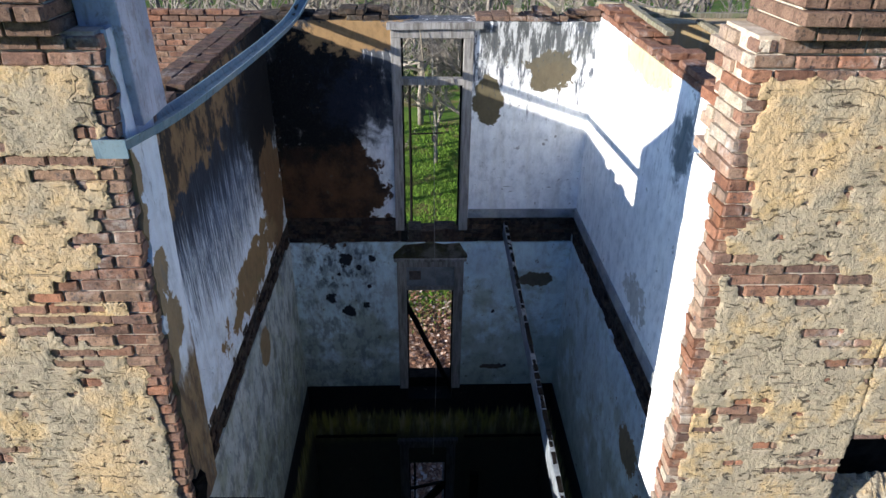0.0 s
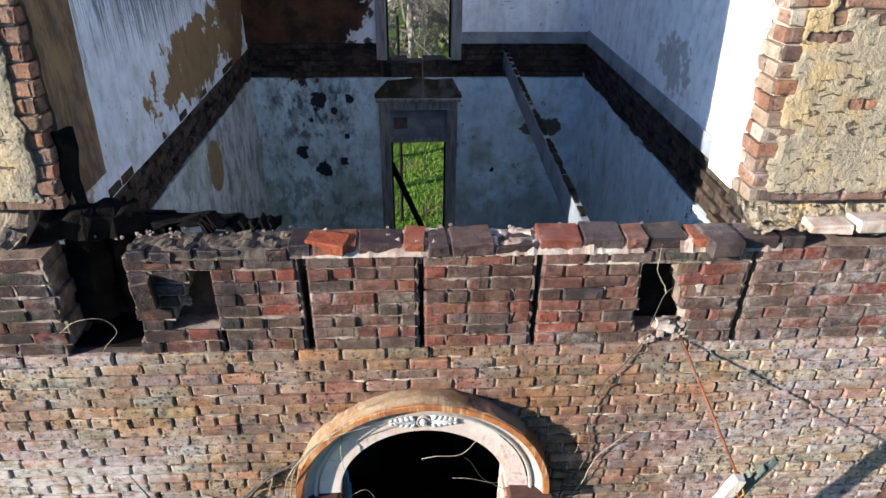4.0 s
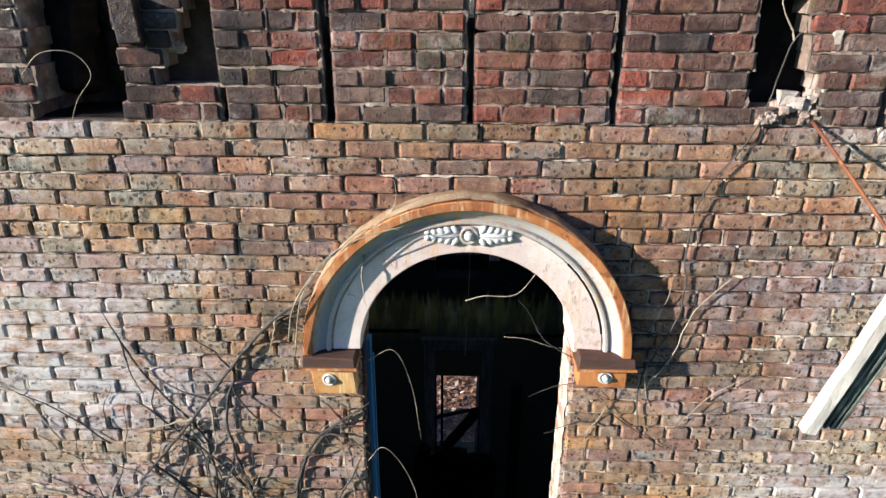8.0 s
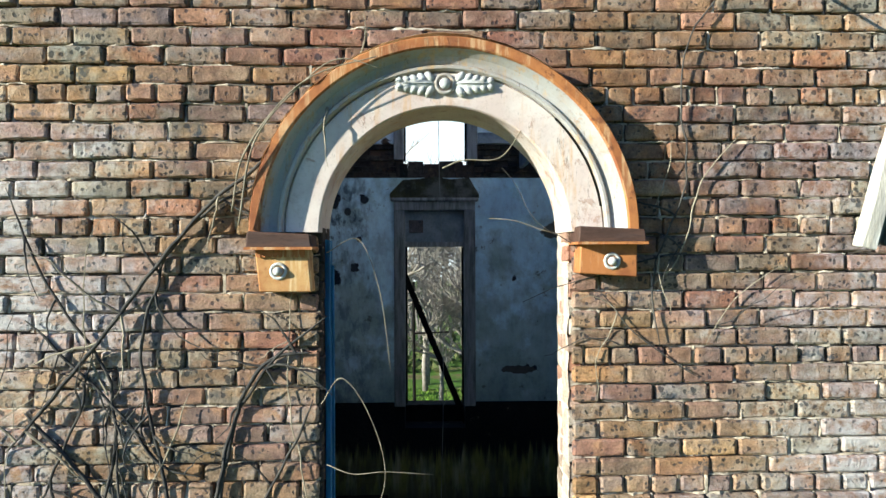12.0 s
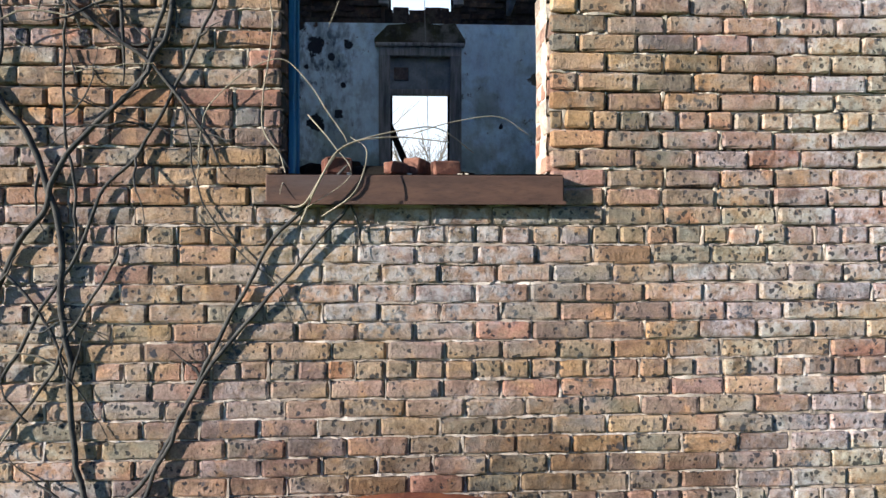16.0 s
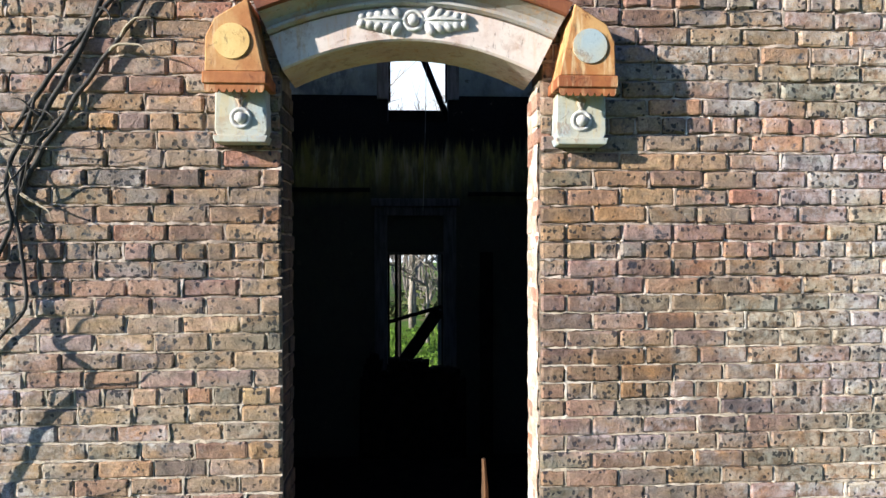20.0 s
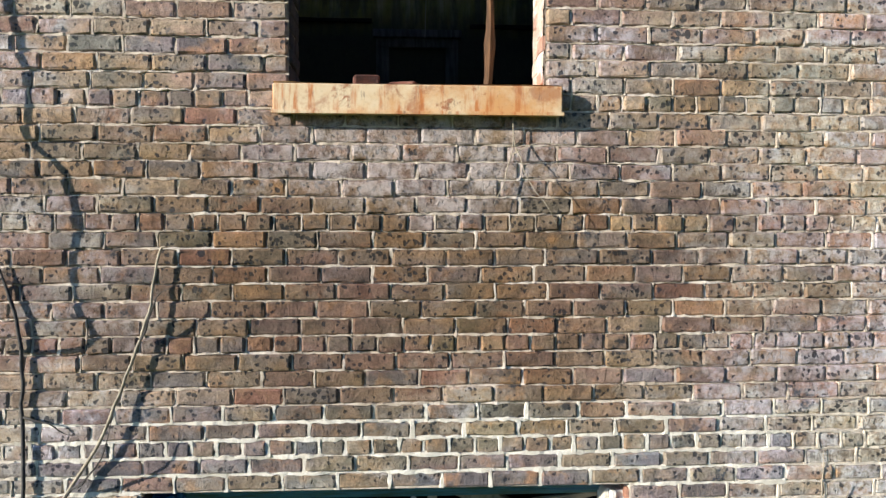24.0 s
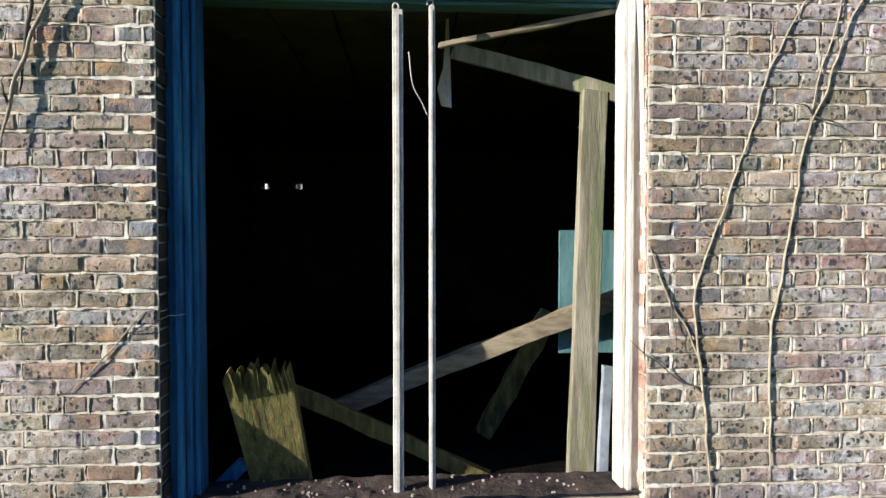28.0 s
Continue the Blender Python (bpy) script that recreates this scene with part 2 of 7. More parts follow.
TAN = [(0.33, 0.23, 0.145), (0.25, 0.18, 0.125), (0.30, 0.22, 0.16), (0.36, 0.27, 0.175), (0.24, 0.195, 0.155), (0.32, 0.215, 0.16), (0.28, 0.205, 0.14), (0.36, 0.225, 0.125), (0.21, 0.19, 0.175), (0.30, 0.24, 0.19), (0.33, 0.185, 0.12), (0.26, 0.19, 0.135), (0.38, 0.275, 0.16), (0.24, 0.18, 0.14)]
TAN = [(1.04 * r, 0.995 * g, b) for r, g, b in TAN]
RED = [(0.25, 0.14, 0.105), (0.15, 0.105, 0.09), (0.22, 0.155, 0.125), (0.28, 0.125, 0.085), (0.18, 0.14, 0.125), (0.25, 0.16, 0.125), (0.33, 0.13, 0.075), (0.15, 0.115, 0.10), (0.24, 0.17, 0.13)]
BAND = [(0.16, 0.065, 0.045), (0.075, 0.048, 0.04), (0.12, 0.07, 0.05), (0.20, 0.058, 0.036), (0.055, 0.042, 0.038), (0.115, 0.075, 0.055), (0.15, 0.062, 0.042), (0.045, 0.038, 0.036), (0.09, 0.064, 0.05), (0.13, 0.10, 0.085)]
WARM = [(1.09 * r, 0.97 * g, 0.90 * b) for r, g, b in TAN]
STONY = [(0.85 * r, 1.0 * g, 1.14 * b) for r, g, b in TAN]
BROWN = [(0.29, 0.165, 0.11), (0.19, 0.105, 0.08), (0.31, 0.19, 0.125), (0.16, 0.095, 0.075), (0.35, 0.155, 0.09), (0.24, 0.14, 0.10)]
m_brick = brick_material("tan_brick", False, TAN, 0.75, 0.8, 1.0, 1.15, 1.0)
m_brick_j = brick_material("tan_brick_rest", True, TAN, 0.75, 0.8, 1.0, 1.15, 1.0)
m_stony = brick_material("grey_tan_brick", False, STONY, 0.85, 0.8, 1.0, 1.0, 1.0)
m_stony_j = brick_material("grey_tan_brick_rest", True, STONY, 0.85, 0.8, 1.0, 1.0, 1.0)
MIDDLE = [(1.04 * r, 0.985 * g, 0.97 * b) for r, g, b in TAN]
m_middle = brick_material("brown_tan_brick", False, MIDDLE, 0.62, 0.9, 1.0, 1.1, 1.0)
m_middle_j = brick_material("brown_tan_brick_rest", True, MIDDLE, 0.62, 0.9, 1.0, 1.1, 1.0)
m_warm = brick_material("red_tan_brick", False, WARM, 0.58, 0.9, 0.9, 1.1, 1.0)
m_warm_j = brick_material("red_tan_brick_rest", True, WARM, 0.58, 0.9, 0.9, 1.1, 1.0)
m_reveal_brick = brick_material("limewashed_brick", False, [(0.55, 0.45, 0.36), (0.38, 0.18, 0.12), (0.60, 0.50, 0.40), (0.48, 0.34, 0.26), (0.36, 0.15, 0.09), (0.55, 0.47, 0.38)], 0.9, 0.3, 0.2)
BAND = [(1.22 * r, g, b) for r, g, b in BAND]
m_band = brick_material("sooty_red_brick", False, BAND, 0.45, 0.9, 0.5, east=0.55)
m_band_j = brick_material("sooty_red_brick_rest", True, BAND, 0.45, 0.9, 0.5, east=0.55)
m_red = brick_material("red_brick", False, RED, 0.75, 0.9, 0.6)
m_red_j = brick_material("red_brick_rest", True, RED, 0.75, 0.9, 0.6)
m_coping = brick_material("coping_brick_red", False, [(0.055, 0.03, 0.032), (0.035, 0.025, 0.028), (0.26, 0.055, 0.03), (0.045, 0.03, 0.032), (0.08, 0.04, 0.035), (0.03, 0.022, 0.025), (0.34, 0.085, 0.035), (0.06, 0.035, 0.034)], 0.55, 0.6, 0.3, gloss=0.5)
m_brown_j = brick_material("brown_brick", True, BROWN, 0.6, 0.6, 0.6)


def plain(name, a, b, scale=8.0, rough=0.85, depth=0.004, stretch=None, metal=0.0, third=None):
    n = Nodes(name)
    f = n.noise(scale, 6, 0.62, stretch=stretch)
    c = n.mix(n.step(f, 0.35, 0.68), a, b)
    if third:
        c = n.mix(n.step(n.noise(scale * 0.35, 5, 0.65, stretch=stretch), 0.5, 0.66), c, third)
    g = n.noise(scale * 9, 4, 0.6, stretch=stretch)
    c = n.mix(n.op("MULTIPLY", n.step(g, 0.45, 0.8), 0.45), c, n.mix(1.0, c, (0.4, 0.4, 0.4), "MULTIPLY"))
    return n.done(c, rough, n.op("ADD", f, n.op("MULTIPLY", g, 0.4)), depth, metal)


m_mortar_dark = plain("old_dark_mortar", (0.13, 0.10, 0.075), (0.055, 0.045, 0.04), 14, 0.95, 0.012)
m_mortar_light = plain("lime_mortar", (0.60, 0.52, 0.41), (0.42, 0.36, 0.28), 14, 0.95, 0.008, third=(0.40, 0.35, 0.28))
m_mortar_tan = plain("tan_mortar", (0.53, 0.44, 0.34), (0.34, 0.27, 0.20), 12, 0.95, 0.010, third=(0.62, 0.54, 0.45))
m_mortar_rosy = plain("rosy_grey_mortar", (0.43, 0.34, 0.275), (0.27, 0.21, 0.165), 12, 0.95, 0.010, third=(0.62, 0.53, 0.46))
m_mortar_back = plain("raked_mortar", (0.26, 0.205, 0.15), (0.13, 0.105, 0.08), 12, 0.95, 0.012)
m_mortar_red = plain("loam_mortar", (0.28, 0.20, 0.155), (0.13, 0.095, 0.075), 12, 0.95, 0.012, third=(0.38, 0.31, 0.26))
# charred wood; also the black painted where hollows are only dark
m_char_and_dark = plain("charred_wood_and_dark_fill", (0.007, 0.0065, 0.006), (0.018, 0.015, 0.013), 10, 0.8, 0.01)
m_char_and_dark.node_tree.nodes["Principled BSDF"].inputs["Specular IOR Level"].default_value = 0.03
m_wood = plain("grey_weathered_wood", (0.29, 0.26, 0.19), (0.14, 0.12, 0.08), 3.0, 0.85, 0.006, (9, 9, 1.0), third=(0.15, 0.16, 0.085))
m_woodx = plain("grey_weathered_board", (0.27, 0.22, 0.15), (0.13, 0.10, 0.065), 3.0, 0.85, 0.006, (1.5, 9, 9))
m_green_wood = plain("mossy_board", (0.10, 0.095, 0.03), (0.22, 0.17, 0.06), 6, 0.9, 0.008, (5, 5, 1.0), third=(0.05, 0.045, 0.02))
m_brown_wood = plain("rotten_brown_wood", (0.15, 0.075, 0.035), (0.06, 0.035, 0.02), 3.0, 0.9, 0.006, (9, 9, 1.0), third=(0.26, 0.16, 0.08))
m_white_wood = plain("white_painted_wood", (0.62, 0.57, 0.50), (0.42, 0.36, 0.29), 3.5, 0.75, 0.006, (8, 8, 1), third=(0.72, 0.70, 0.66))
# blue paint; also the shade painted on the ground frame's left jamb
m_blue_wood = plain("blue_green_paint_and_shade", (0.03, 0.17, 0.34), (0.02, 0.085, 0.18), 4, 0.6, 0.006, (9, 9, 1), third=(0.07, 0.26, 0.38))
m_grey_trim = plain("blue_grey_trim_paint", (0.28, 0.31, 0.34), (0.16, 0.18, 0.20), 4, 0.75, 0.006, third=(0.36, 0.36, 0.35))


def tin(name, base, other, drips, rough=0.62, amount=0.7, rust=(0.27, 0.10, 0.035)):
    """Painted pressed tin: faded paint, rust running down it and blooming through in spots."""
    n = Nodes(name)
    c = n.mix(n.step(n.noise(4, 6, 0.62), 0.4, 0.62), base, other)
    run = n.op("MULTIPLY", n.step(n.noise(5, 6, 0.66, stretch=(6, 6, 0.7)), 0.5, 0.66), n.step(n.noise(2.2, 4, 0.6), 0.36, 0.54))
    c = n.mix(n.op("MULTIPLY", run, amount), c, drips)
    c = n.mix(n.op("MULTIPLY", n.step(n.noise(6.5, 6, 0.68, dist=0.3), 0.55, 0.66), 0.55 * amount), c, rust)
    bloom = n.step(n.noise(10, 7, 0.72, dist=0.4), 0.56, 0.66)
    c = n.mix(n.op("MULTIPLY", bloom, amount * 0.8), c, rust)
    c = n.mix(n.op("MULTIPLY", n.step(n.noise(22, 6, 0.7, stretch=(2, 2, 0.5)), 0.6, 0.68), 0.55), c, (0.07, 0.045, 0.035))
    g = n.noise(70, 4, 0.65)
    c = n.mix(n.op("MULTIPLY", n.step(g, 0.5, 0.75), 0.3), c, n.mix(1.0, c, (0.5, 0.47, 0.44), "MULTIPLY"))
    return n.done(c, rough, n.op("ADD", n.noise(6, 4, 0.55), n.op("MULTIPLY_ADD", bloom, 0.25, n.op("MULTIPLY", g, 0.2))), 0.004)


m_rust = tin("rusted_tin", (0.43, 0.165, 0.055), (0.25, 0.08, 0.032), (0.60, 0.38, 0.20), 0.7, 0.95, (0.15, 0.05, 0.025))
m_rust_dark = tin("dark_rusted_tin", (0.22, 0.075, 0.035), (0.14, 0.045, 0.028), (0.32, 0.13, 0.05), 0.75, 0.7, (0.08, 0.03, 0.02))
m_tin_pale = tin("pale_painted_tin", (0.66, 0.57, 0.51), (0.58, 0.46, 0.41), (0.58, 0.34, 0.17), 0.6, 0.6)
m_tin_grey = tin("blue_grey_tin", (0.42, 0.40, 0.38), (0.36, 0.31, 0.27), (0.52, 0.34, 0.18), 0.6, 0.75, (0.38, 0.20, 0.09))
m_tin_bracket = tin("bluish_white_tin", (0.34, 0.41, 0.43), (0.44, 0.42, 0.33), (0.54, 0.40, 0.18), 0.6, 0.5)
m_disc_yellow = tin("yellowed_disc", (0.68, 0.49, 0.20), (0.58, 0.36, 0.13), (0.50, 0.25, 0.08), 0.6, 0.4)
m_tin_ochre = tin("ochre_stained_tin", (0.52, 0.30, 0.12), (0.38, 0.15, 0.05), (0.66, 0.50, 0.28), 0.65, 0.95, (0.24, 0.085, 0.035))
m_torn = tin("torn_flashing", (0.60, 0.44, 0.28), (0.46, 0.27, 0.13), (0.68, 0.56, 0.42), 0.7, 0.9, (0.30, 0.12, 0.05))
m_gutter = tin("weathered_teal_metal", (0.11, 0.20, 0.26), (0.18, 0.25, 0.29), (0.05, 0.09, 0.13), 0.55, 0.6, (0.10, 0.09, 0.085))
m_peeling = tin("peeling_white_paint", (0.50, 0.51, 0.58), (0.36, 0.37, 0.43), (0.24, 0.19, 0.15), 0.85, 0.6, (0.20, 0.13, 0.09))
m_sill_rust = plain("brown_rusted_sill", (0.062, 0.034, 0.026), (0.10, 0.052, 0.036), 4, 0.75, 0.004, (1, 4, 4), third=(0.075, 0.05, 0.045))
m_sill_pale = tin("rust_streaked_sill", (0.58, 0.45, 0.28), (0.50, 0.26, 0.10), (0.42, 0.15, 0.045), 0.75, 1.0, (0.27, 0.075, 0.025))
m_fragment = plain("dark_red_brick_lump", (0.14, 0.052, 0.034), (0.07, 0.034, 0.026), 20, 0.9, 0.008, third=(0.26, 0.12, 0.08))
m_vine = plain("dry_vine_bark", (0.085, 0.076, 0.066), (0.032, 0.030, 0.030), 25, 0.9, 0.003)
m_twig = plain("pale_dry_twig", (0.38, 0.32, 0.23), (0.22, 0.18, 0.13), 25, 0.85, 0.002)
m_limewash = plain("limewashed_reveal", (0.60, 0.51, 0.44), (0.40, 0.27, 0.20), 11, 0.9, 0.01, third=(0.68, 0.63, 0.57))
m_iron = plain("galvanised_conduit", (0.52, 0.50, 0.46), (0.34, 0.31, 0.27), 10, 0.55, 0.002)


def stained(name, base, layers, rough=0.9, depth=0.006, flecks=0.7, grime=1.0):
    """Old plaster: base paint, then stains laid over it one by one."""
    n = Nodes(name)
    c = n.mix(n.step(n.noise(2.5, 6, 0.6), 0.35, 0.7), base, tuple(0.87 * x for x in base))
    c = n.mix(n.op("MULTIPLY", n.step(n.noise(4, 5, 0.6, stretch=(3, 3, 0.35)), 0.45, 0.75), 0.35 * grime), c, (0.55, 0.53, 0.47))
    h = n.noise(20, 5, 0.6)
    for mask, col in layers(n):
        c = n.mix(mask, c, col)
    c = n.mix(1.0, c, n.ramp(n.noise(9, 7, 0.7, stretch=(1, 1, 0.6)), [(0.3, (0.70, 0.71, 0.72)), (0.5, (1, 1, 1)), (0.7, (1.12, 1.12, 1.1))]), "MULTIPLY")
    fl = n.op("MULTIPLY", n.step(n.noise(7, 4, 0.7), 0.655, 0.68), flecks)
    c = n.mix(fl, c, (0.10, 0.085, 0.065))
    g = n.noise(120, 3, 0.6)
    c = n.mix(n.op("MULTIPLY", n.step(g, 0.5, 0.8), 0.25 * grime), c, (0.2, 0.18, 0.15))
    return n.done(c, rough, h, depth)


BLACK, SOOT, BROWNP, TANP = (0.005, 0.005, 0.006), (0.015, 0.025, 0.045), (0.13, 0.065, 0.03), (0.30, 0.21, 0.12)


FLECKS = ((-1.19, 9.96, 0.11), (-1.18, 9.03, 0.10), (-1.44, 9.28, 0.07), (-0.80, 10.0, 0.05), (-0.91, 9.14, 0.05), (-1.0, 9.85, 0.035), (-1.30, 9.72, 0.03), (1.26, 7.86, 0.045), (1.36, 7.87, 0.03), (1.1, 9.0, 0.03), (-0.85, 9.5, 0.03))


def back_layers(n):
    mould = n.op("MULTIPLY", n.step(n.op("ADD", n.noise(5, 8, 0.74, stretch=(2.2, 2.2, 0.4)), n.op("MULTIPLY", n.op("SUBTRACT", n.step(n.axis(2), 11.4, 13.4), n.op("MULTIPLY", n.step(n.axis(0), 0.3, 0.9), 0.35)), 0.24)), 0.58, 0.68), n.step(n.axis(2), 11.4, 12.4))
    yield n.op("MULTIPLY", mould, 0.92), SOOT
    yield n.blob((-1.5, 5.5, 11.15), (1.05, 1, 0.9), 0.1, 0.55, 2.6), n.mix(n.step(n.noise(3.2, 6, 0.68), 0.4, 0.62), (0.095, 0.047, 0.022), (0.035, 0.02, 0.013))
    yield n.blob((-1.5, 5.5, 12.6), (0.95, 1, 0.95), 0.6, 0.5, 2.5), BLACK
    yield n.op("MULTIPLY", n.blob((-0.75, 5.5, 12.45), (0.6, 1, 0.42), 0.9, 0.9, 4.5), 0.93), (0.012, 0.016, 0.03)
    yield n.blob((0.85, 5.5, 12.45), (0.2, 1, 0.33), 0.08, 0.35, 4), (0.12, 0.10, 0.06)
    yield n.blob((1.65, 5.5, 12.85), (0.34, 1, 0.24), 0.08, 0.6, 4), (0.12, 0.10, 0.065)
    yield n.op("MULTIPLY", n.blob((1.4, 5.5, 13.2), (0.9, 1, 0.3), 0.6, 0.9, 4), 0.45), (0.10, 0.10, 0.08)
    speck = n.op("MULTIPLY", n.step(n.noise(15, 6, 0.7, stretch=(1.6, 1.6, 0.6)), 0.60, 0.66), n.step(n.axis(2), 11.9, 12.7))
    yield n.op("MULTIPLY", speck, 0.85), (0.04, 0.05, 0.075)
    nicks = n.op("MULTIPLY", n.step(n.noise(13, 4, 0.65, stretch=(0.7, 0.7, 2.6)), 0.655, 0.68), n.blob((1.4, 5.5, 11.35), (0.9, 1, 0.4), 0.5, 0.3, 2))
    yield n.op("MULTIPLY", nicks, 0.85), (0.09, 0.085, 0.08)
    yield n.blob((-0.85, 5.5, 13.3), (0.75, 1, 0.22), 0.3, 0.8, 4), (0.32, 0.20, 0.095)
    low = n.op("MULTIPLY", n.step(n.noise(3.5, 6, 0.65), 0.5, 0.62), n.step(n.axis(2), 10.4, 9.2))
    yield n.op("MULTIPLY", low, 0.25), (0.16, 0.18, 0.12)
    yield n.op("MULTIPLY", n.op("MULTIPLY", n.blob((-1.3, 5.5, 9.8), (0.8, 1, 0.4), 0.6, 0.8, 3), n.step(n.noise(8, 6, 0.7, stretch=(1, 1, 0.6)), 0.52, 0.62)), 0.8), (0.05, 0.07, 0.10)
    for x, z, r in FLECKS:
        yield n.blob((x, 5.5, z), (r, 1, r * 1.1), 0.08, 0.9, 6), (0.03, 0.03, 0.035)
    yield n.blob((1.75, 5.5, 9.6), (0.28, 1, 0.13), 0.08, 0.5, 4), (0.13, 0.11, 0.08)
    yield n.blob((1.15, 5.5, 7.85), (0.22, 1, 0.05), 0.1, 0.6, 6), (0.10, 0.08, 0.06)


def left_layers(n):
    up = n.op("MULTIPLY", n.op("ADD", n.step(n.axis(2), 11.0, 12.8), n.blob((-2, 3.2, 12.3), (1, 1.4, 1.0), 1.3, 0.4, 2)), 0.15)
    wide = n.op("MULTIPLY", n.step(n.op("ADD", n.noise(3.4, 8, 0.74, stretch=(4, 4, 0.22), dist=0.3), up), 0.57, 0.70), n.step(n.noise(19, 6, 0.75, stretch=(3, 3, 0.14)), 0.40, 0.60))
    thin = n.step(n.op("ADD", n.noise(15, 7, 0.74, stretch=(3, 3, 0.10), dist=0.2), n.op("MULTIPLY", up, 0.8)), 0.60, 0.72)
    yield n.op("MULTIPLY", n.op("MULTIPLY", thin, n.step(n.axis(2), 10.7, 11.5)), 0.75), (0.03, 0.075, 0.16)
    yield n.op("MULTIPLY", n.op("MULTIPLY", wide, n.step(n.axis(2), 11.0, 11.8)), 0.95), (0.010, 0.026, 0.06)
    speck = n.step(n.noise(24, 5, 0.75, stretch=(1.4, 1.4, 0.5)), 0.60, 0.66)
    yield n.op("MULTIPLY", speck, 0.6), (0.05, 0.08, 0.13)
    drip = n.op("ADD", n.axis(2), n.op("MULTIPLY", n.noise(5, 7, 0.74, stretch=(4, 4, 0.11)), 1.8))
    yield n.op("MULTIPLY", n.op("MULTIPLY", n.step(drip, 13.1, 13.45), n.step(n.axis(1), 0.9, 1.7)), 0.92), (0.012, 0.018, 0.032)
    yield n.blob((-2, 2.6, 13.2), (1, 2.0, 0.42), 0.25, 0.9, 3.0), (0.22, 0.135, 0.065)
    char = n.op("MULTIPLY", n.step(n.noise(4.2, 7, 0.68, stretch=(1, 1, 0.6)), 0.44, 0.56), n.step(n.axis(2), 12.4, 12.9))
    yield n.op("MULTIPLY", char, 0.95), (0.02, 0.018, 0.018)
    yield n.blob((-2, 4.9, 12.6), (1, 0.95, 1.0), 0.6, 0.6, 2.5), BLACK
    yield n.blob((-2, 5.0, 11.35), (1, 0.55, 0.75), 0.1, 0.5, 2.5), (0.17, 0.10, 0.05)
    yield n.blob((-2, 3.7, 11.0), (1, 1.1, 0.3), 0.08, 0.9, 2.8), (0.24, 0.16, 0.08)
    yield n.blob((-2, 1.0, 11.2), (1, 0.3, 0.55), 0.3, 0.6, 3), (0.38, 0.28, 0.16)
    yield n.blob((-2, 1.25, 11.75), (1, 0.16, 0.55), 0.08, 0.7, 3), (0.27, 0.18, 0.10)
    yield n.blob((-2, 0.95, 12.7), (1, 0.13, 0.5), 0.08, 0.9, 4), (0.20, 0.17, 0.15)
    yield n.op("MULTIPLY", n.op("MULTIPLY", n.step(n.noise(3, 5, 0.6), 0.5, 0.65), n.step(n.axis(2), 11.3, 10.7)), 0.4), (0.12, 0.13, 0.06)
    yield n.blob((-2, 3.6, 9.9), (1, 0.22, 0.3), 0.1, 0.4, 3), (0.25, 0.18, 0.10)


def right_layers(n):
    top = n.op("MULTIPLY", n.step(n.noise(5, 8, 0.72, stretch=(2.4, 2.4, 0.4)), 0.53, 0.64), n.step(n.axis(2), 12.1, 13.2))
    yield n.op("MULTIPLY", top, 0.75), (0.13, 0.16, 0.19)
    yield n.op("MULTIPLY", n.blob((2.2, 2.45, 13.0), (1, 0.17, 0.33), 0.6, 0.8, 4), 0.85), (0.04, 0.075, 0.095)
    yield n.blob((2.2, 3.6, 13.45), (1, 0.7, 0.2), 0.2, 0.5, 3), (0.55, 0.44, 0.28)
    yield n.op("MULTIPLY", n.blob((2.2, 2.85, 11.15), (1, 0.3, 0.2), 0.2, 1.2, 6), 0.6), (0.34, 0.30, 0.24)
    yield n.blob((2.2, 2.2, 9.55), (1, 0.3, 0.25), 0.1, 0.7, 4), (0.26, 0.21, 0.14)
    yield n.blob((2.2, 1.5, 9.2), (1, 0.3, 0.3), 0.1, 0.7, 4), (0.26, 0.21, 0.14)


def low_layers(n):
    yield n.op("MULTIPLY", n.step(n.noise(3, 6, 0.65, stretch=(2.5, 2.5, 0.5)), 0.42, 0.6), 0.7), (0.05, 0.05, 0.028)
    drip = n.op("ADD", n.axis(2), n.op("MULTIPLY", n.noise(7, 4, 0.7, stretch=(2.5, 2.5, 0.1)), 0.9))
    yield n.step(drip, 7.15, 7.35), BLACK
    # deep shade of the lower room painted on: dark below 6.5
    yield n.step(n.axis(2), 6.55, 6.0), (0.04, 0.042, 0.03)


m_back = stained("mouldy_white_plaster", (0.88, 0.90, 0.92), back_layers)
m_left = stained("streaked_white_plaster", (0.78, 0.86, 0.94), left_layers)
# paler and cleaner than the left wall: bounced sun painted into the base
m_right = stained("brightened_white_plaster", (0.93, 0.94, 0.95), right_layers, flecks=0.5, grime=0.4)


def grimy(layers):
    """The middle room's plaster: greyed by damp, yellow-green algae below, and failing light painted in downwards."""
    def inner(n):
        yield n.op("MULTIPLY", n.step(n.noise(1.7, 6, 0.65), 0.45, 0.62), 0.25), (0.30, 0.42, 0.48)
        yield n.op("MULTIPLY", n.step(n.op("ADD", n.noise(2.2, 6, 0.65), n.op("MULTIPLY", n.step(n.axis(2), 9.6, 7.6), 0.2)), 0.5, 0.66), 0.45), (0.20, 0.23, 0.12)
        # fall-off of daylight painted on: darker towards the floor
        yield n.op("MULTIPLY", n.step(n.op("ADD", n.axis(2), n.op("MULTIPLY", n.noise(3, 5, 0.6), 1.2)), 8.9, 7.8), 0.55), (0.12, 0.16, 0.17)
        yield n.op("MULTIPLY", n.op("MULTIPLY", n.step(n.axis(0), -0.3, -0.9), n.step(n.noise(4.5, 7, 0.72, stretch=(1.2, 1.2, 0.6)), 0.46, 0.60)), 0.6), (0.09, 0.12, 0.16)
        yield from layers(n)
    return inner


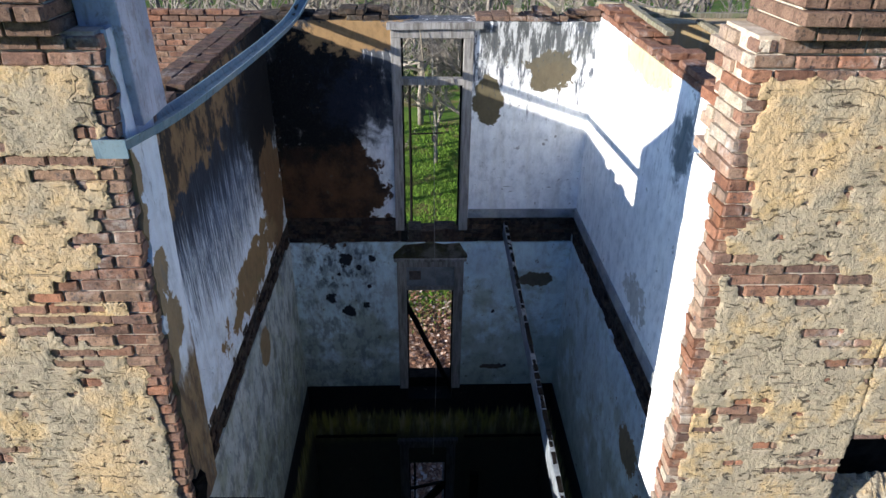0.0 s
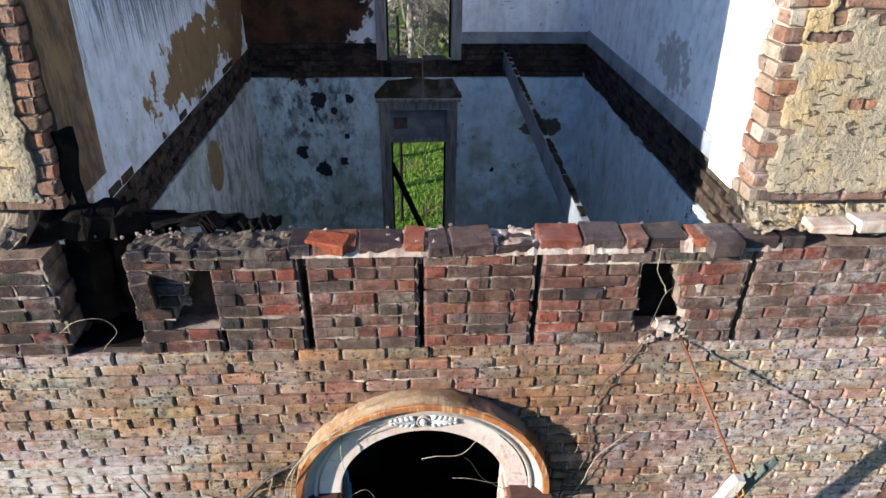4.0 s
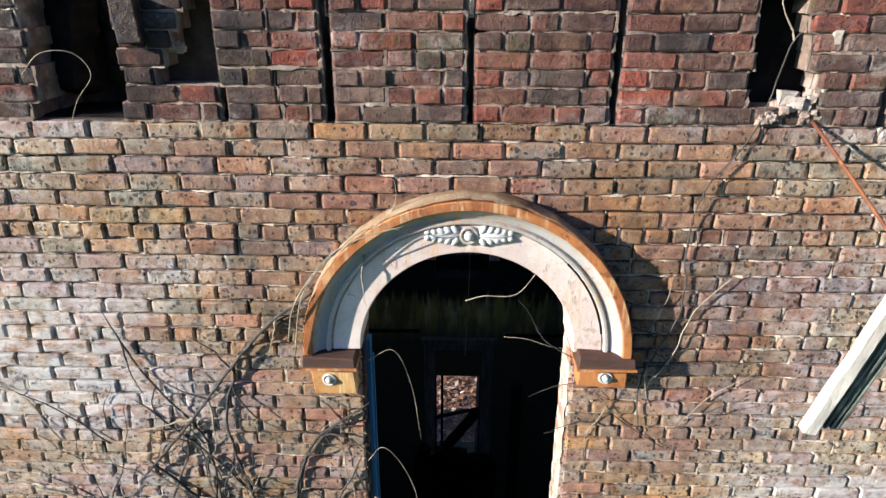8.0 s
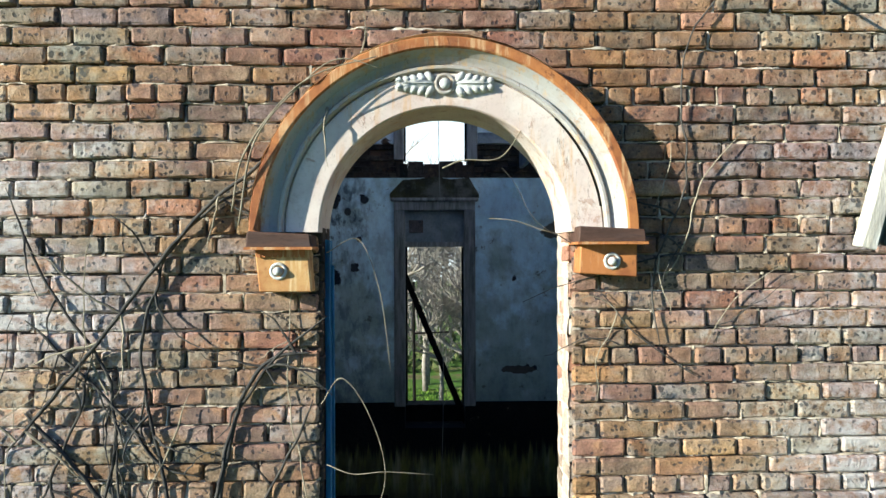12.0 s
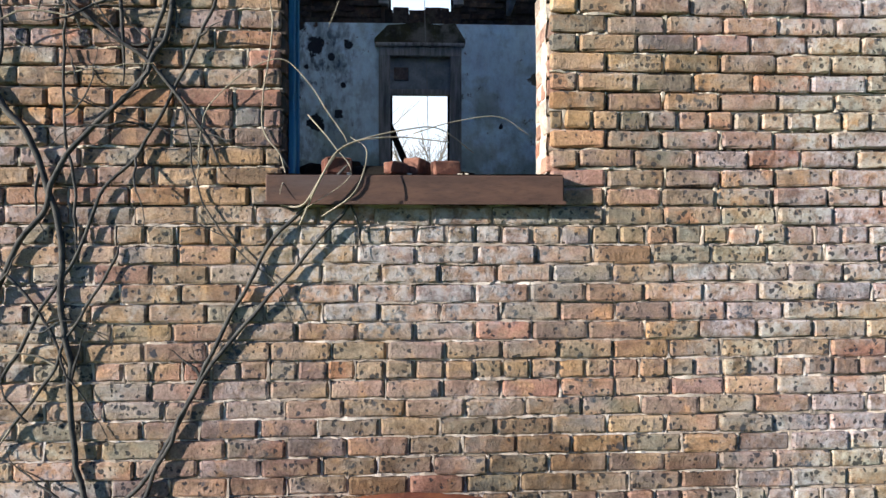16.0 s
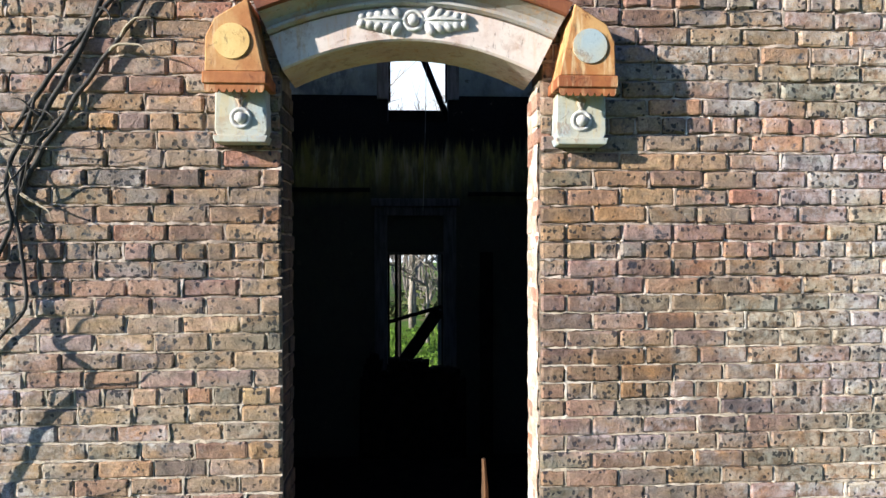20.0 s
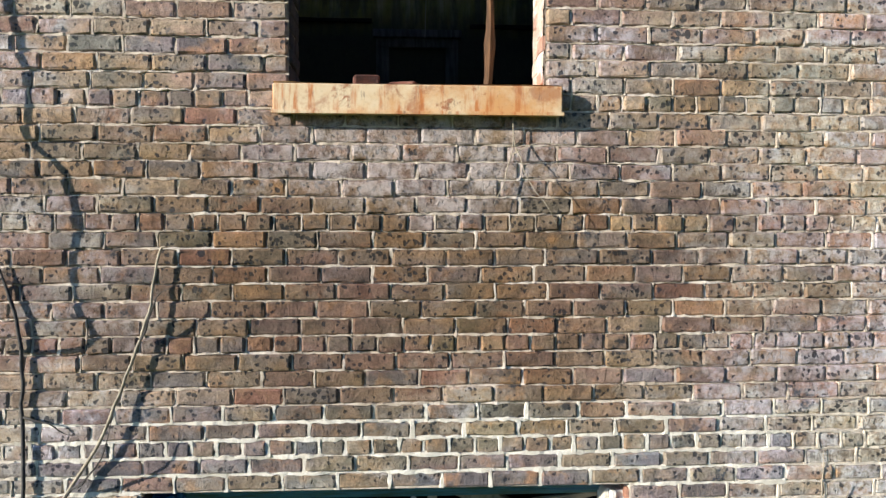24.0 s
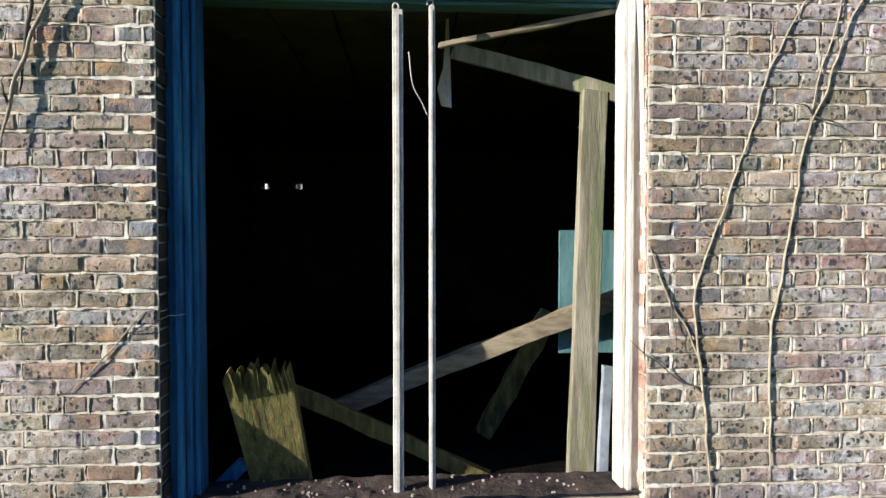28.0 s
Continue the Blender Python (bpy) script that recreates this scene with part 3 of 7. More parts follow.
m_back_mid = stained("grimy_dimmed_back_plaster", (0.72, 0.90, 0.97), grimy(back_layers), grime=0.5)
# left base darker than the right: the room's dim side painted in
m_left_mid = stained("grimy_dimmed_left_plaster", (0.55, 0.62, 0.64), grimy(left_layers))
m_right_mid = stained("grimy_dimmed_right_plaster", (0.76, 0.91, 0.97), grimy(right_layers), grime=0.5)
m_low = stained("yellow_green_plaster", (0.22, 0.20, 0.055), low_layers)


def render_material():
    """Lime stucco over brick: warm cream above, greyer below, pitted, with the courses showing through."""
    n = Nodes("ochre_stucco")
    c = n.mix(n.step(n.op("ADD", n.noise(1.4, 6, 0.62), n.op("ADD", n.op("MULTIPLY", n.step(n.axis(2), 12.4, 11.5), 0.12), n.op("MULTIPLY", n.op("MULTIPLY", n.step(n.axis(0), 0.0, 1.0), n.step(n.axis(2), 13.75, 13.2)), 0.20))), 0.44, 0.62), (0.53, 0.375, 0.21), (0.37, 0.305, 0.215))
    c = n.mix(n.op("MULTIPLY", n.step(n.noise(3.1, 6, 0.66), 0.5, 0.64), 0.7), c, (0.55, 0.37, 0.17))
    c = n.mix(n.op("MULTIPLY", n.step(n.noise(5.5, 6, 0.7), 0.5, 0.66), 0.7), c, (0.27, 0.235, 0.175))
    c = n.mix(n.op("MULTIPLY", n.step(n.noise(14, 6, 0.72), 0.52, 0.66), 0.5), c, (0.58, 0.47, 0.32))
    wave = n.op("SINE", n.op("MULTIPLY_ADD", n.noise(3.0, 3, 0.5), 1.6, n.op("MULTIPLY", n.axis(2), 87.0)))
    course = n.op("MULTIPLY", n.step(wave, 0.75, 1.0), n.step(n.noise(4.5, 5, 0.7, stretch=(0.6, 0.6, 1)), 0.54, 0.64))
    c = n.mix(n.op("MULTIPLY", course, 0.6), c, (0.20, 0.165, 0.12))
    pit = n.step(n.noise(16, 5, 0.66, stretch=(0.8, 0.8, 1.7), dist=0.6), 0.60, 0.66)
    c = n.mix(n.op("MULTIPLY", pit, 0.85), c, (0.09, 0.07, 0.055))
    crack = n.node("ShaderNodeTexVoronoi")
    crack.feature = "DISTANCE_TO_EDGE"
    crack.inputs["Scale"].default_value = 3.4
    warp = n.node("ShaderNodeVectorMath")
    warp.operation = "MULTIPLY_ADD"
    wob = n.node("ShaderNodeTexNoise")
    n.t.links.new(n.pos, wob.inputs["Vector"])
    wob.inputs["Scale"].default_value = 7.0
    n.t.links.new(wob.outputs["Color"], warp.inputs[0])
    warp.inputs[1].default_value = (0.22, 0.22, 0.22)
    n.t.links.new(n.pos, warp.inputs[2])
    n.t.links.new(warp.outputs[0], crack.inputs["Vector"])
    line = n.op("MULTIPLY", n.step(crack.outputs["Distance"], 0.012, 0.003), n.step(n.noise(2.0, 4, 0.6), 0.56, 0.64))
    c = n.mix(n.op("MULTIPLY", line, 0.6), c, (0.10, 0.08, 0.06))
    g = n.noise(45, 6, 0.68)
    c = n.mix(n.op("MULTIPLY", n.step(g, 0.5, 0.72), 0.5), c, (0.22, 0.18, 0.13))
    h = n.op("ADD", n.op("MULTIPLY", g, 0.7), n.op("MULTIPLY", n.noise(6, 6, 0.62), 1.8))
    h = n.op("SUBTRACT", h, n.op("ADD", n.op("MULTIPLY", pit, 1.2), n.op("MULTIPLY_ADD", course, 0.5, n.op("MULTIPLY", line, 0.8))))
    return n.done(c, 0.95, h, 0.022)


m_stucco = render_material()


# ---- building helpers ----
def link(name, bm, material, parent=None, label="", smooth=False):
    me = bpy.data.meshes.new(name)
    bm.to_mesh(me)
    bm.free()
    if smooth:
        me.polygons.foreach_set("use_smooth", [True] * len(me.polygons))
    for m in material if isinstance(material, (list, tuple)) else (material,):
        me.materials.append(m)
    ob = new(name, me)
    if parent:
        ob.parent = parent
    if label:
        ob["label"] = label
    return ob


def part(name, bm, material, parent, label="", smooth=False):
    return link(name, bm, material, parent, label, smooth)


def thing(name, label, category, at=(0, 0, 0), group="", kind=""):
    ob = new(name)
    ob.location = at
    ob.empty_display_size = 0.1
    return tagged(ob, label, category, group, kind)


def box(x0, x1, y0, y1, z0, z1, bevel=0.0, bm=None, jitter=0.0, rng=random):
    fresh = bm is None
    bm = bmesh.new() if fresh else bm
    j = (lambda: rng.uniform(-jitter, jitter)) if jitter else (lambda: 0.0)
    if bevel and not fresh:
        c = bevel
        rings = [(x0 + c, x1 - c, z0 + c, z1 - c, y0), (x0, x1, z0, z1, y0 + c), (x0, x1, z0, z1, y1 - c), (x0 + c, x1 - c, z0 + c, z1 - c, y1)]
    else:
        rings = [(x0, x1, z0, z1, y0), (x0, x1, z0, z1, y1)]
    R = [[bm.verts.new((x + j(), y + j(), z + j())) for x, z in ((a, d), (b, d), (b, e), (a, e))] for a, b, d, e, y in rings]
    for p, q in zip(R, R[1:]):
        for k in range(4):
            bm.faces.new((p[k], q[k], q[(k + 1) % 4], p[(k + 1) % 4]))
    bm.faces.new(R[0])
    bm.faces.new(R[-1][::-1])
    if bevel and fresh:
        bmesh.ops.bevel(bm, geom=list(bm.edges), offset=bevel, segments=1, affect="EDGES")
    return bm


def bar(a, b, w, d, bevel=0.0, bm=None, cuts=0, wobble=0.0, up=(0, 0, 1)):
    """A straight timber or board from a to b, w across and d deep, worn by wobble."""
    bm = bm or bmesh.new()
    a, b = Vector(a), Vector(b)
    q = (b - a).normalized()
    s = q.cross(Vector(up))
    s = s.normalized() if s.length > 1e-3 else Vector((1, 0, 0))
    t = s.cross(q).normalized()
    rings = []
    n = cuts + 2
    rng = random.Random(int(1000 * (a.x + 3 * b.z + 7 * w)) & 65535)
    for i in range(n):
        c = a.lerp(b, i / (n - 1))
        ring = []
        for u, v in ((-1, -1), (1, -1), (1, 1), (-1, 1)):
            p = c + s * (u * w / 2) + t * (v * d / 2)
            if wobble:
                p += s * rng.uniform(-wobble, wobble) + t * rng.uniform(-wobble, wobble)
                if i in (0, n - 1):
                    p += q * rng.uniform(-2 * wobble, 2 * wobble)
            ring.append(bm.verts.new(p))
        rings.append(ring)
    for r0, r1 in zip(rings, rings[1:]):
        for k in range(4):
            bm.faces.new((r0[k], r0[(k + 1) % 4], r1[(k + 1) % 4], r1[k]))
    bm.faces.new(rings[0][::-1])
    bm.faces.new(rings[-1])
    bmesh.ops.recalc_face_normals(bm, faces=bm.faces)
    if bevel:
        bmesh.ops.bevel(bm, geom=list(bm.edges), offset=bevel, segments=1, affect="EDGES")
    return bm


def tube(points, r0, r1, sides=6, bm=None, taper=False):
    """A round stem through points, from radius r0 to r1."""
    bm = bm or bmesh.new()
    pts = [Vector(p) for p in points]
    rings = []
    for i, p in enumerate(pts):
        q = (pts[min(i + 1, len(pts) - 1)] - pts[max(i - 1, 0)]).normalized()
        s = q.cross(Vector((0.31, -0.95, 0.05))).normalized()
        t = q.cross(s)
        r = (r0 + (r1 - r0) * i / max(1, len(pts) - 1)) * (min(1.0, 0.35 + 0.16 * i, 0.35 + 0.16 * (len(pts) - 1 - i)) if taper else 1.0)
        rings.append([bm.verts.new(p + s * (r * math.cos(2 * math.pi * k / sides)) + t * (r * math.sin(2 * math.pi * k / sides))) for k in range(sides)])
    for a, b in zip(rings, rings[1:]):
        for k in range(sides):
            bm.faces.new((a[k], a[(k + 1) % sides], b[(k + 1) % sides], b[k]))
    bm.faces.new(rings[0][::-1])
    bm.faces.new(rings[-1])
    return bm


def smooth_line(pts, n=6):
    """Points along a soft curve through pts."""
    P = [Vector(p) for p in pts]
    P = [P[0] * 2 - P[1], *P, P[-1] * 2 - P[-2]]
    out = []
    for a, b, c, d in zip(P, P[1:], P[2:], P[3:]):
        for i in range(n):
            t = i / n
            out.append(0.5 * (2 * b + (c - a) * t + (2 * a - 5 * b + 4 * c - d) * t * t + (3 * b - a - 3 * c + d) * t**3))
    out.append(P[-2])
    return out


def prism(outline, y0, y1, bm=None, bevel=0.0):
    """An outline in x and z, pushed through from y0 (front) to y1."""
    bm = bm or bmesh.new()
    f = [bm.verts.new((x, y0, z)) for x, z in outline]
    b = [bm.verts.new((x, y1, z)) for x, z in outline]
    faces = [bm.faces.new(f), bm.faces.new(b[::-1])]
    n = len(f)
    for i in range(n):
        faces.append(bm.faces.new((f[i], b[i], b[(i + 1) % n], f[(i + 1) % n])))
    bmesh.ops.recalc_face_normals(bm, faces=faces)
    if bevel:
        bmesh.ops.bevel(bm, geom=[e for e in bm.edges], offset=bevel, segments=1, affect="EDGES")
    return bm


def disc(x, y, z, r, depth, sides=20, dome=0.0, bm=None):
    """A round boss that stands out of a wall towards -y."""
    bm = bm or bmesh.new()
    rings = []
    for f, d in ((1.0, 0.0), (1.0, depth), (0.7, depth + dome * 0.6), (0.35, depth + dome * 0.93)):
        rings.append([bm.verts.new((x + r * f * math.cos(2 * math.pi * k / sides), y - d, z + r * f * math.sin(2 * math.pi * k / sides))) for k in range(sides)])
    for a, b in zip(rings, rings[1:]):
        for k in range(sides):
            bm.faces.new((a[k], a[(k + 1) % sides], b[(k + 1) % sides], b[k]))
    bm.faces.new(rings[-1])
    bmesh.ops.recalc_face_normals(bm, faces=bm.faces)
    return bm


def ring(x, y, z, r, thick, sides=24, bm=None):
    """A raised round bead that lies on a wall."""
    bm = bm or bmesh.new()
    loops = []
    for i in range(sides):
        a = 2 * math.pi * i / sides
        loops.append([bm.verts.new((x + (r + thick * math.cos(b)) * math.cos(a), y - thick * math.sin(b), z + (r + thick * math.cos(b)) * math.sin(a))) for b in (0, 0.8, 1.57, 2.35, 3.14)])
    for i in range(sides):
        p, q = loops[i], loops[(i + 1) % sides]
        for k in range(4):
            bm.faces.new((p[k], q[k], q[k + 1], p[k + 1]))
    bmesh.ops.recalc_face_normals(bm, faces=bm.faces)
    return bm


# ---- bricks ----
def brick_mesh(seed, w=1.0):
    """One worn brick, 1 by 1 by 1, its face towards -y: a soft, chipped edge round an uneven face."""
    rng = random.Random(seed)
    bm = bmesh.new()
    ex, ez = 0.030 / w, 0.085
    xs, zs = (-0.5, -0.5 + ex * 1.6, 0.0, 0.5 - ex * 1.6, 0.5), (-0.5, -0.5 + ez * 1.4, 0.5 - ez * 1.4, 0.5)
    g = {}
    for i, x in enumerate(xs):
        for k, z in enumerate(zs):
            rim = i in (0, 4) or k in (0, 3)
            corner = i in (0, 4) and k in (0, 3)
            y = -0.5 + (0.055 if rim else 0.0) + rng.uniform(-0.02, 0.025) + (rng.random() < 0.15) * rim * 0.07
            px = x + rng.uniform(-0.2, 0.2) * ex - (math.copysign(ex * 0.7, x) if corner else 0)
            pz = z + rng.uniform(-0.2, 0.2) * ez - (math.copysign(ez * 0.6, z) if corner else 0)
            g[i, k] = bm.verts.new((px, y, pz))
    for i in range(4):
        for k in range(3):
            bm.faces.new((g[i, k], g[i + 1, k], g[i + 1, k + 1], g[i, k + 1]))
    rim = [(i, 0) for i in range(5)] + [(4, k) for k in (1, 2, 3)] + [(i, 3) for i in (3, 2, 1, 0)] + [(0, k) for k in (2, 1)]
    back = {p: bm.verts.new((g[p].co.x, 0.5, g[p].co.z)) for p in rim}
    for p, q in zip(rim, rim[1:] + rim[:1]):
        bm.faces.new((g[q], g[p], back[p], back[q]))
    me = bpy.data.meshes.new("brick")
    bm.to_mesh(me)
    bm.free()
    return me


STRETCH, HEAD = [brick_mesh(i) for i in range(14)], [brick_mesh(50 + i, 0.5) for i in range(8)]
RAW = {}
for me in STRETCH + HEAD:
    co = np.zeros(len(me.vertices) * 3)
    me.vertices.foreach_get("co", co)
    RAW[me.name] = (co.reshape(-1, 3), [list(p.vertices) for p in me.polygons])
DEPTH = 0.10


def lay(name, parent, slots, single, rest, rng, limit=300):
    """Bricks from slots (x, y front, z, length, height, turn about y): the first ones as parts, the others joined."""
    V, F, base = [], [], 0
    coloured = {}
    for idx, (x, yf, z, w, h, spin) in enumerate(slots):
        me = rng.choice(STRETCH if w > 0.14 else HEAD)
        if idx < limit:
            if (me.name, single.name) not in coloured:
                c = me.copy()
                c.materials.append(single)
                coloured[me.name, single.name] = c
            ob = new(name, coloured[me.name, single.name])
            ob.location, ob.scale, ob.rotation_euler = (x, yf + DEPTH / 2, z), (w, DEPTH, h), (0, spin, 0)
            ob.parent = parent
        else:
            co, faces = RAW[me.name]
            c, s = math.cos(spin), math.sin(spin)
            p = co * (w, DEPTH, h)
            V.append(np.stack([p[:, 0] * c + p[:, 2] * s + x, p[:, 1] + yf + DEPTH / 2, p[:, 2] * c - p[:, 0] * s + z], 1))
            F.extend([[i + base for i in f] for f in faces])
            base += len(co)
    if V:
        me = bpy.data.meshes.new("brickwork")
        me.from_pydata(np.concatenate(V).tolist(), [], F)
        me.materials.append(rest)
        ob = new("brickwork", me)
        ob.parent = parent
        tagged(ob, kind="stuff")


def course_height(z):
    return float(np.interp(z, (2.4, 4.6, 5.6, 7.0, 9.4), (0.0656, 0.0658, 0.0682, 0.0694, 0.0722)))


def minus(spans, a, b):
    out = []
    for p, q in spans:
        if b <= p or a >= q:
            out.append((p, q))
        else:
            if a - p > 0.03:
                out.append((p, a))
            if q - b > 0.03:
                out.append((b, q))
    return out


# ---- openings of the front wall ----
ARCH = (0.030, 9.43, 0.53)


def holes(z0, z1):
    """The openings that a strip of the front wall from z0 to z1 meets, as spans of x."""
    zm, out = (z0 + z1) / 2, []
    if 0.53 < zm < 2.612:
        out.append((-1.045, 0.825))
    if 4.06 < zm < 6.24:
        out.append((-0.49, 0.487))
    elif 6.24 <= zm < 6.40:
        a = 0.50 * math.sqrt(max(0.0, 1 - ((zm - 6.24) / 0.18) ** 2))
        out.append((-a, a))
    if 7.66 < zm < ARCH[1]:
        out.append((-0.452, 0.520))
    elif ARCH[1] <= zm < ARCH[1] + ARCH[2]:
        a = math.sqrt(ARCH[2] ** 2 - (zm - ARCH[1]) ** 2)
        out.append((ARCH[0] - a, ARCH[0] + a))
    return out


X0, X1, THICK = -2.9, 2.9, 0.215


def pointing(lines, fill, recess, rng, wide=1.0):
    """Ragged mortar in the joints: (along x or z, fixed place, from, to), pressed out or fallen away by turns."""
    V, F, base = [], [], 0
    for upright, at, a, b in lines:
        n = max(3, int((b - a) / 0.02) + 1)
        s = np.linspace(a, b, n)
        knots = np.linspace(a, b, max(2, int((b - a) / 0.085) + 2))
        out = np.interp(s, knots, [rng.gauss(fill, 0.34) for _ in knots]) + np.array([rng.gauss(0, 0.10) for _ in s])
        y = recess + 0.001 - np.clip(out, 0.0, 1.0) * (recess + 0.0015)
        t = 0.0022 * wide + 0.0068 * wide * np.clip(np.interp(s, knots, [rng.random() for _ in knots]) + np.array([rng.uniform(-0.45, 0.5) for _ in s]), 0, 1.4)
        c = at + np.array([rng.uniform(-0.0028, 0.0028) for _ in s])
        deep = np.full(n, recess + 0.002)
        rows = [(c - t * 1.25, deep), (c - t * 0.7, y), (c + t * 0.7, y), (c + t * 1.25, deep)]
        ring = [np.stack([q, d, s] if upright else [s, d, q], 1) for q, d in rows]
        V.append(np.stack(ring, 1).reshape(-1, 3))
        for i in range(n - 1):
            for k in range(3):
                p = base + i * 4 + k
                F.append((p, p + 1, p + 5, p + 4) if upright else (p, p + 4, p + 5, p + 1))
        base += n * 4
    me = bpy.data.meshes.new("pointing")
    me.from_pydata(np.concatenate(V).tolist(), [], F)
    return me


def front_section(name, label, z0, z1, single, rest, mortar, recess, seed, gaps=0.003, rough=0.004, fill=0.6, back=None, patch=None):
    rng = random.Random(seed)
    wall = thing(name, label, "wall", kind="structure")
    bm, slots, z, row = bmesh.new(), [], z0, seed
    zs = [z0]
    while zs[-1] < z1:
        zs.append(zs[-1] + course_height(zs[-1]))
    if zs[-1] - z1 > z1 - zs[-2]:
        zs.pop()
    fit = (z1 - z0) / (zs[-1] - z0)
    lines = []
    for z, z_next in zip([z0 + (q - z0) * fit for q in zs], [z0 + (q - z0) * fit for q in zs[1:]]):
        h = z_next - z
        spans = [(X0, X1)]
        for a, b in holes(z, z + h):
            spans = minus(spans, a, b)
        for a, b in spans:
            box(a, b, recess, THICK, z, z + h, bm=bm)
            under = [(a, b)]
            for p, q in holes(z - h, z):
                under = minus(under, p, q)
            lines += [(False, z, p, q) for p, q in under]
        header = row % 7 == 3
        unit = h * (1.5 if header else 3.03)
        off = (row % 2) * unit / 2 + rng.uniform(-0.02, 0.02)
        for a, b in spans:
            x = a
            first = (a + off) % unit if a == X0 else (off if a == X0 else (unit / 2 if row % 2 else unit))
            edge = a + max(0.05, first)
            while x < b - 0.025:
                e = min(edge, b)
                if b - e < 0.04:
                    e = b
                w = e - x
                gap = gaps + rng.uniform(0, 0.005)
                if w > 0.035:
                    slots.append((x + w / 2, rng.uniform(-rough, rough), z + h / 2 + rng.uniform(-0.003, 0.003), w - gap, h - gap + 0.001, rng.gauss(0, 0.008)))
                x = e
                if x < b - 0.03:
                    lines.append((True, x, z, z + h))
                edge = x + unit * rng.uniform(0.94, 1.06)
        row += 1
    near = [s for s in slots if abs(s[0]) <= 1.45]
    far = [s for s in slots if abs(s[0]) > 1.45]
    rng.shuffle(near)
    part("mortar", bm, back or mortar, wall)
    if patch:
        top = lambda l: (l[2] if l[0] else l[1]) > 2.6
        cut = []
        for l in lines:
            if not l[0] and top(l):
                cut += [(False, l[1], max(l[2], -1.5), min(l[3], 1.45)), (False, l[1], l[2], -1.5), (False, l[1], 1.45, l[3])]
            elif not l[0] and l[3] == -1.045:
                cut += [(False, l[1], -1.045 - rng.uniform(0.1, 0.24), -1.045)]
                cut += [(False, l[1], l[2], cut[-1][2])]
            elif not l[0] and l[2] == 0.825:
                cut += [(False, l[1], 0.825, 0.825 + rng.uniform(0.08, 0.2))]
                cut += [(False, l[1], cut[-1][3], l[3])]
            else:
                cut.append(l)
        cut = [l for l in cut if l[3] - l[2] > 0.02]
        fresh = [l for l in cut if (l[0] and ((top(l) and -1.5 < l[1] < 1.45) or -1.25 < l[1] < 1.0)) or (not l[0] and l[2] >= -1.51 and l[3] <= 1.46)]
        lines = [l for l in cut if l not in fresh]
        me = pointing(fresh, 0.68, recess, rng, 1.3)
        me.materials.append(patch)
        ob = new("repointing", me)
        ob.parent = wall
        ob["label"] = "fresh wide white mortar"
        tagged(ob, kind="stuff")
    me = pointing(lines, fill, recess, rng, 0.85)
    me.materials.append(mortar)
    ob = new("pointing", me)
    ob.parent = wall
    tagged(ob, kind="stuff")
    lay("brick", wall, near + far, single, rest, rng)
    return wall


m_mortar_fresh = plain("fresh_white_mortar", (0.68, 0.63, 0.53), (0.50, 0.45, 0.36), 14, 0.95, 0.008)
W_GROUND = ("wall_front_ground", "weathered tan brick wall with pale lime mortar", 0.0, 2.945, m_stony, m_stony_j, m_mortar_light, 0.009, 3, 0.008, 0.004, 0.75, None, m_mortar_fresh)
W_LOW = ("wall_front_first", "spotted tan brick wall with pale flush mortar", 2.945, 5.4, m_brick, m_brick_j, m_mortar_tan, 0.012, 7, 0.004, 0.004, 0.5, m_mortar_back)
W_MID = ("wall_front_second", "tan and brown brick wall between two windows", 5.4, 7.62, m_middle, m_middle_j, m_mortar_rosy, 0.018, 8, 0.0065, 0.006, 0.42, m_mortar_back)
W_TOP = ("wall_front_third", "brown brick wall with deep dark joints round an arched window", 7.62, 10.435, m_warm, m_warm_j, m_mortar_tan, 0.025, 13, 0.0085, 0.007, 0.2, m_mortar_dark)

# ---- ground and distance ----
def ground_material():
    n = Nodes("grass_and_leaves")
    c = n.mix(n.step(n.noise(0.7, 6, 0.65), 0.4, 0.6), (0.06, 0.13, 0.012), (0.10, 0.17, 0.02))
    c = n.mix(n.step(n.noise(0.35, 6, 0.7), 0.5, 0.62), c, (0.15, 0.12, 0.05))
    near = n.op("ADD", n.axis(1), n.op("MULTIPLY", n.noise(1.3, 5, 0.65), 4.0))
    litter = n.ramp(n.noise(26, 4, 0.7), [(0.35, (0.035, 0.022, 0.016)), (0.5, (0.16, 0.07, 0.04)), (0.62, (0.34, 0.22, 0.15)), (0.7, (0.45, 0.36, 0.30))])
    c = n.mix(n.op("MULTIPLY", n.step(near, 21.5, 19.5), n.step(near, 1.0, 3.0)), c, litter)
    return n.done(c, 0.95, n.noise(14, 6, 0.7), 0.05)


bm = bmesh.new()
bmesh.ops.create_grid(bm, x_segments=60, y_segments=60, size=600)
for v in bm.verts:
    v.co.z = -0.02
tagged(link("ground", bm, ground_material()), "green winter grass with brown leaf litter by the wall", "ground", kind="structure")

m_bark = plain("pale_bare_bark", (0.34, 0.30, 0.25), (0.20, 0.17, 0.14), 4, 0.9, 0.01)
m_far_bark = plain("grey_bare_wood", (0.20, 0.175, 0.155), (0.13, 0.115, 0.10), 2, 0.95, 0.01)


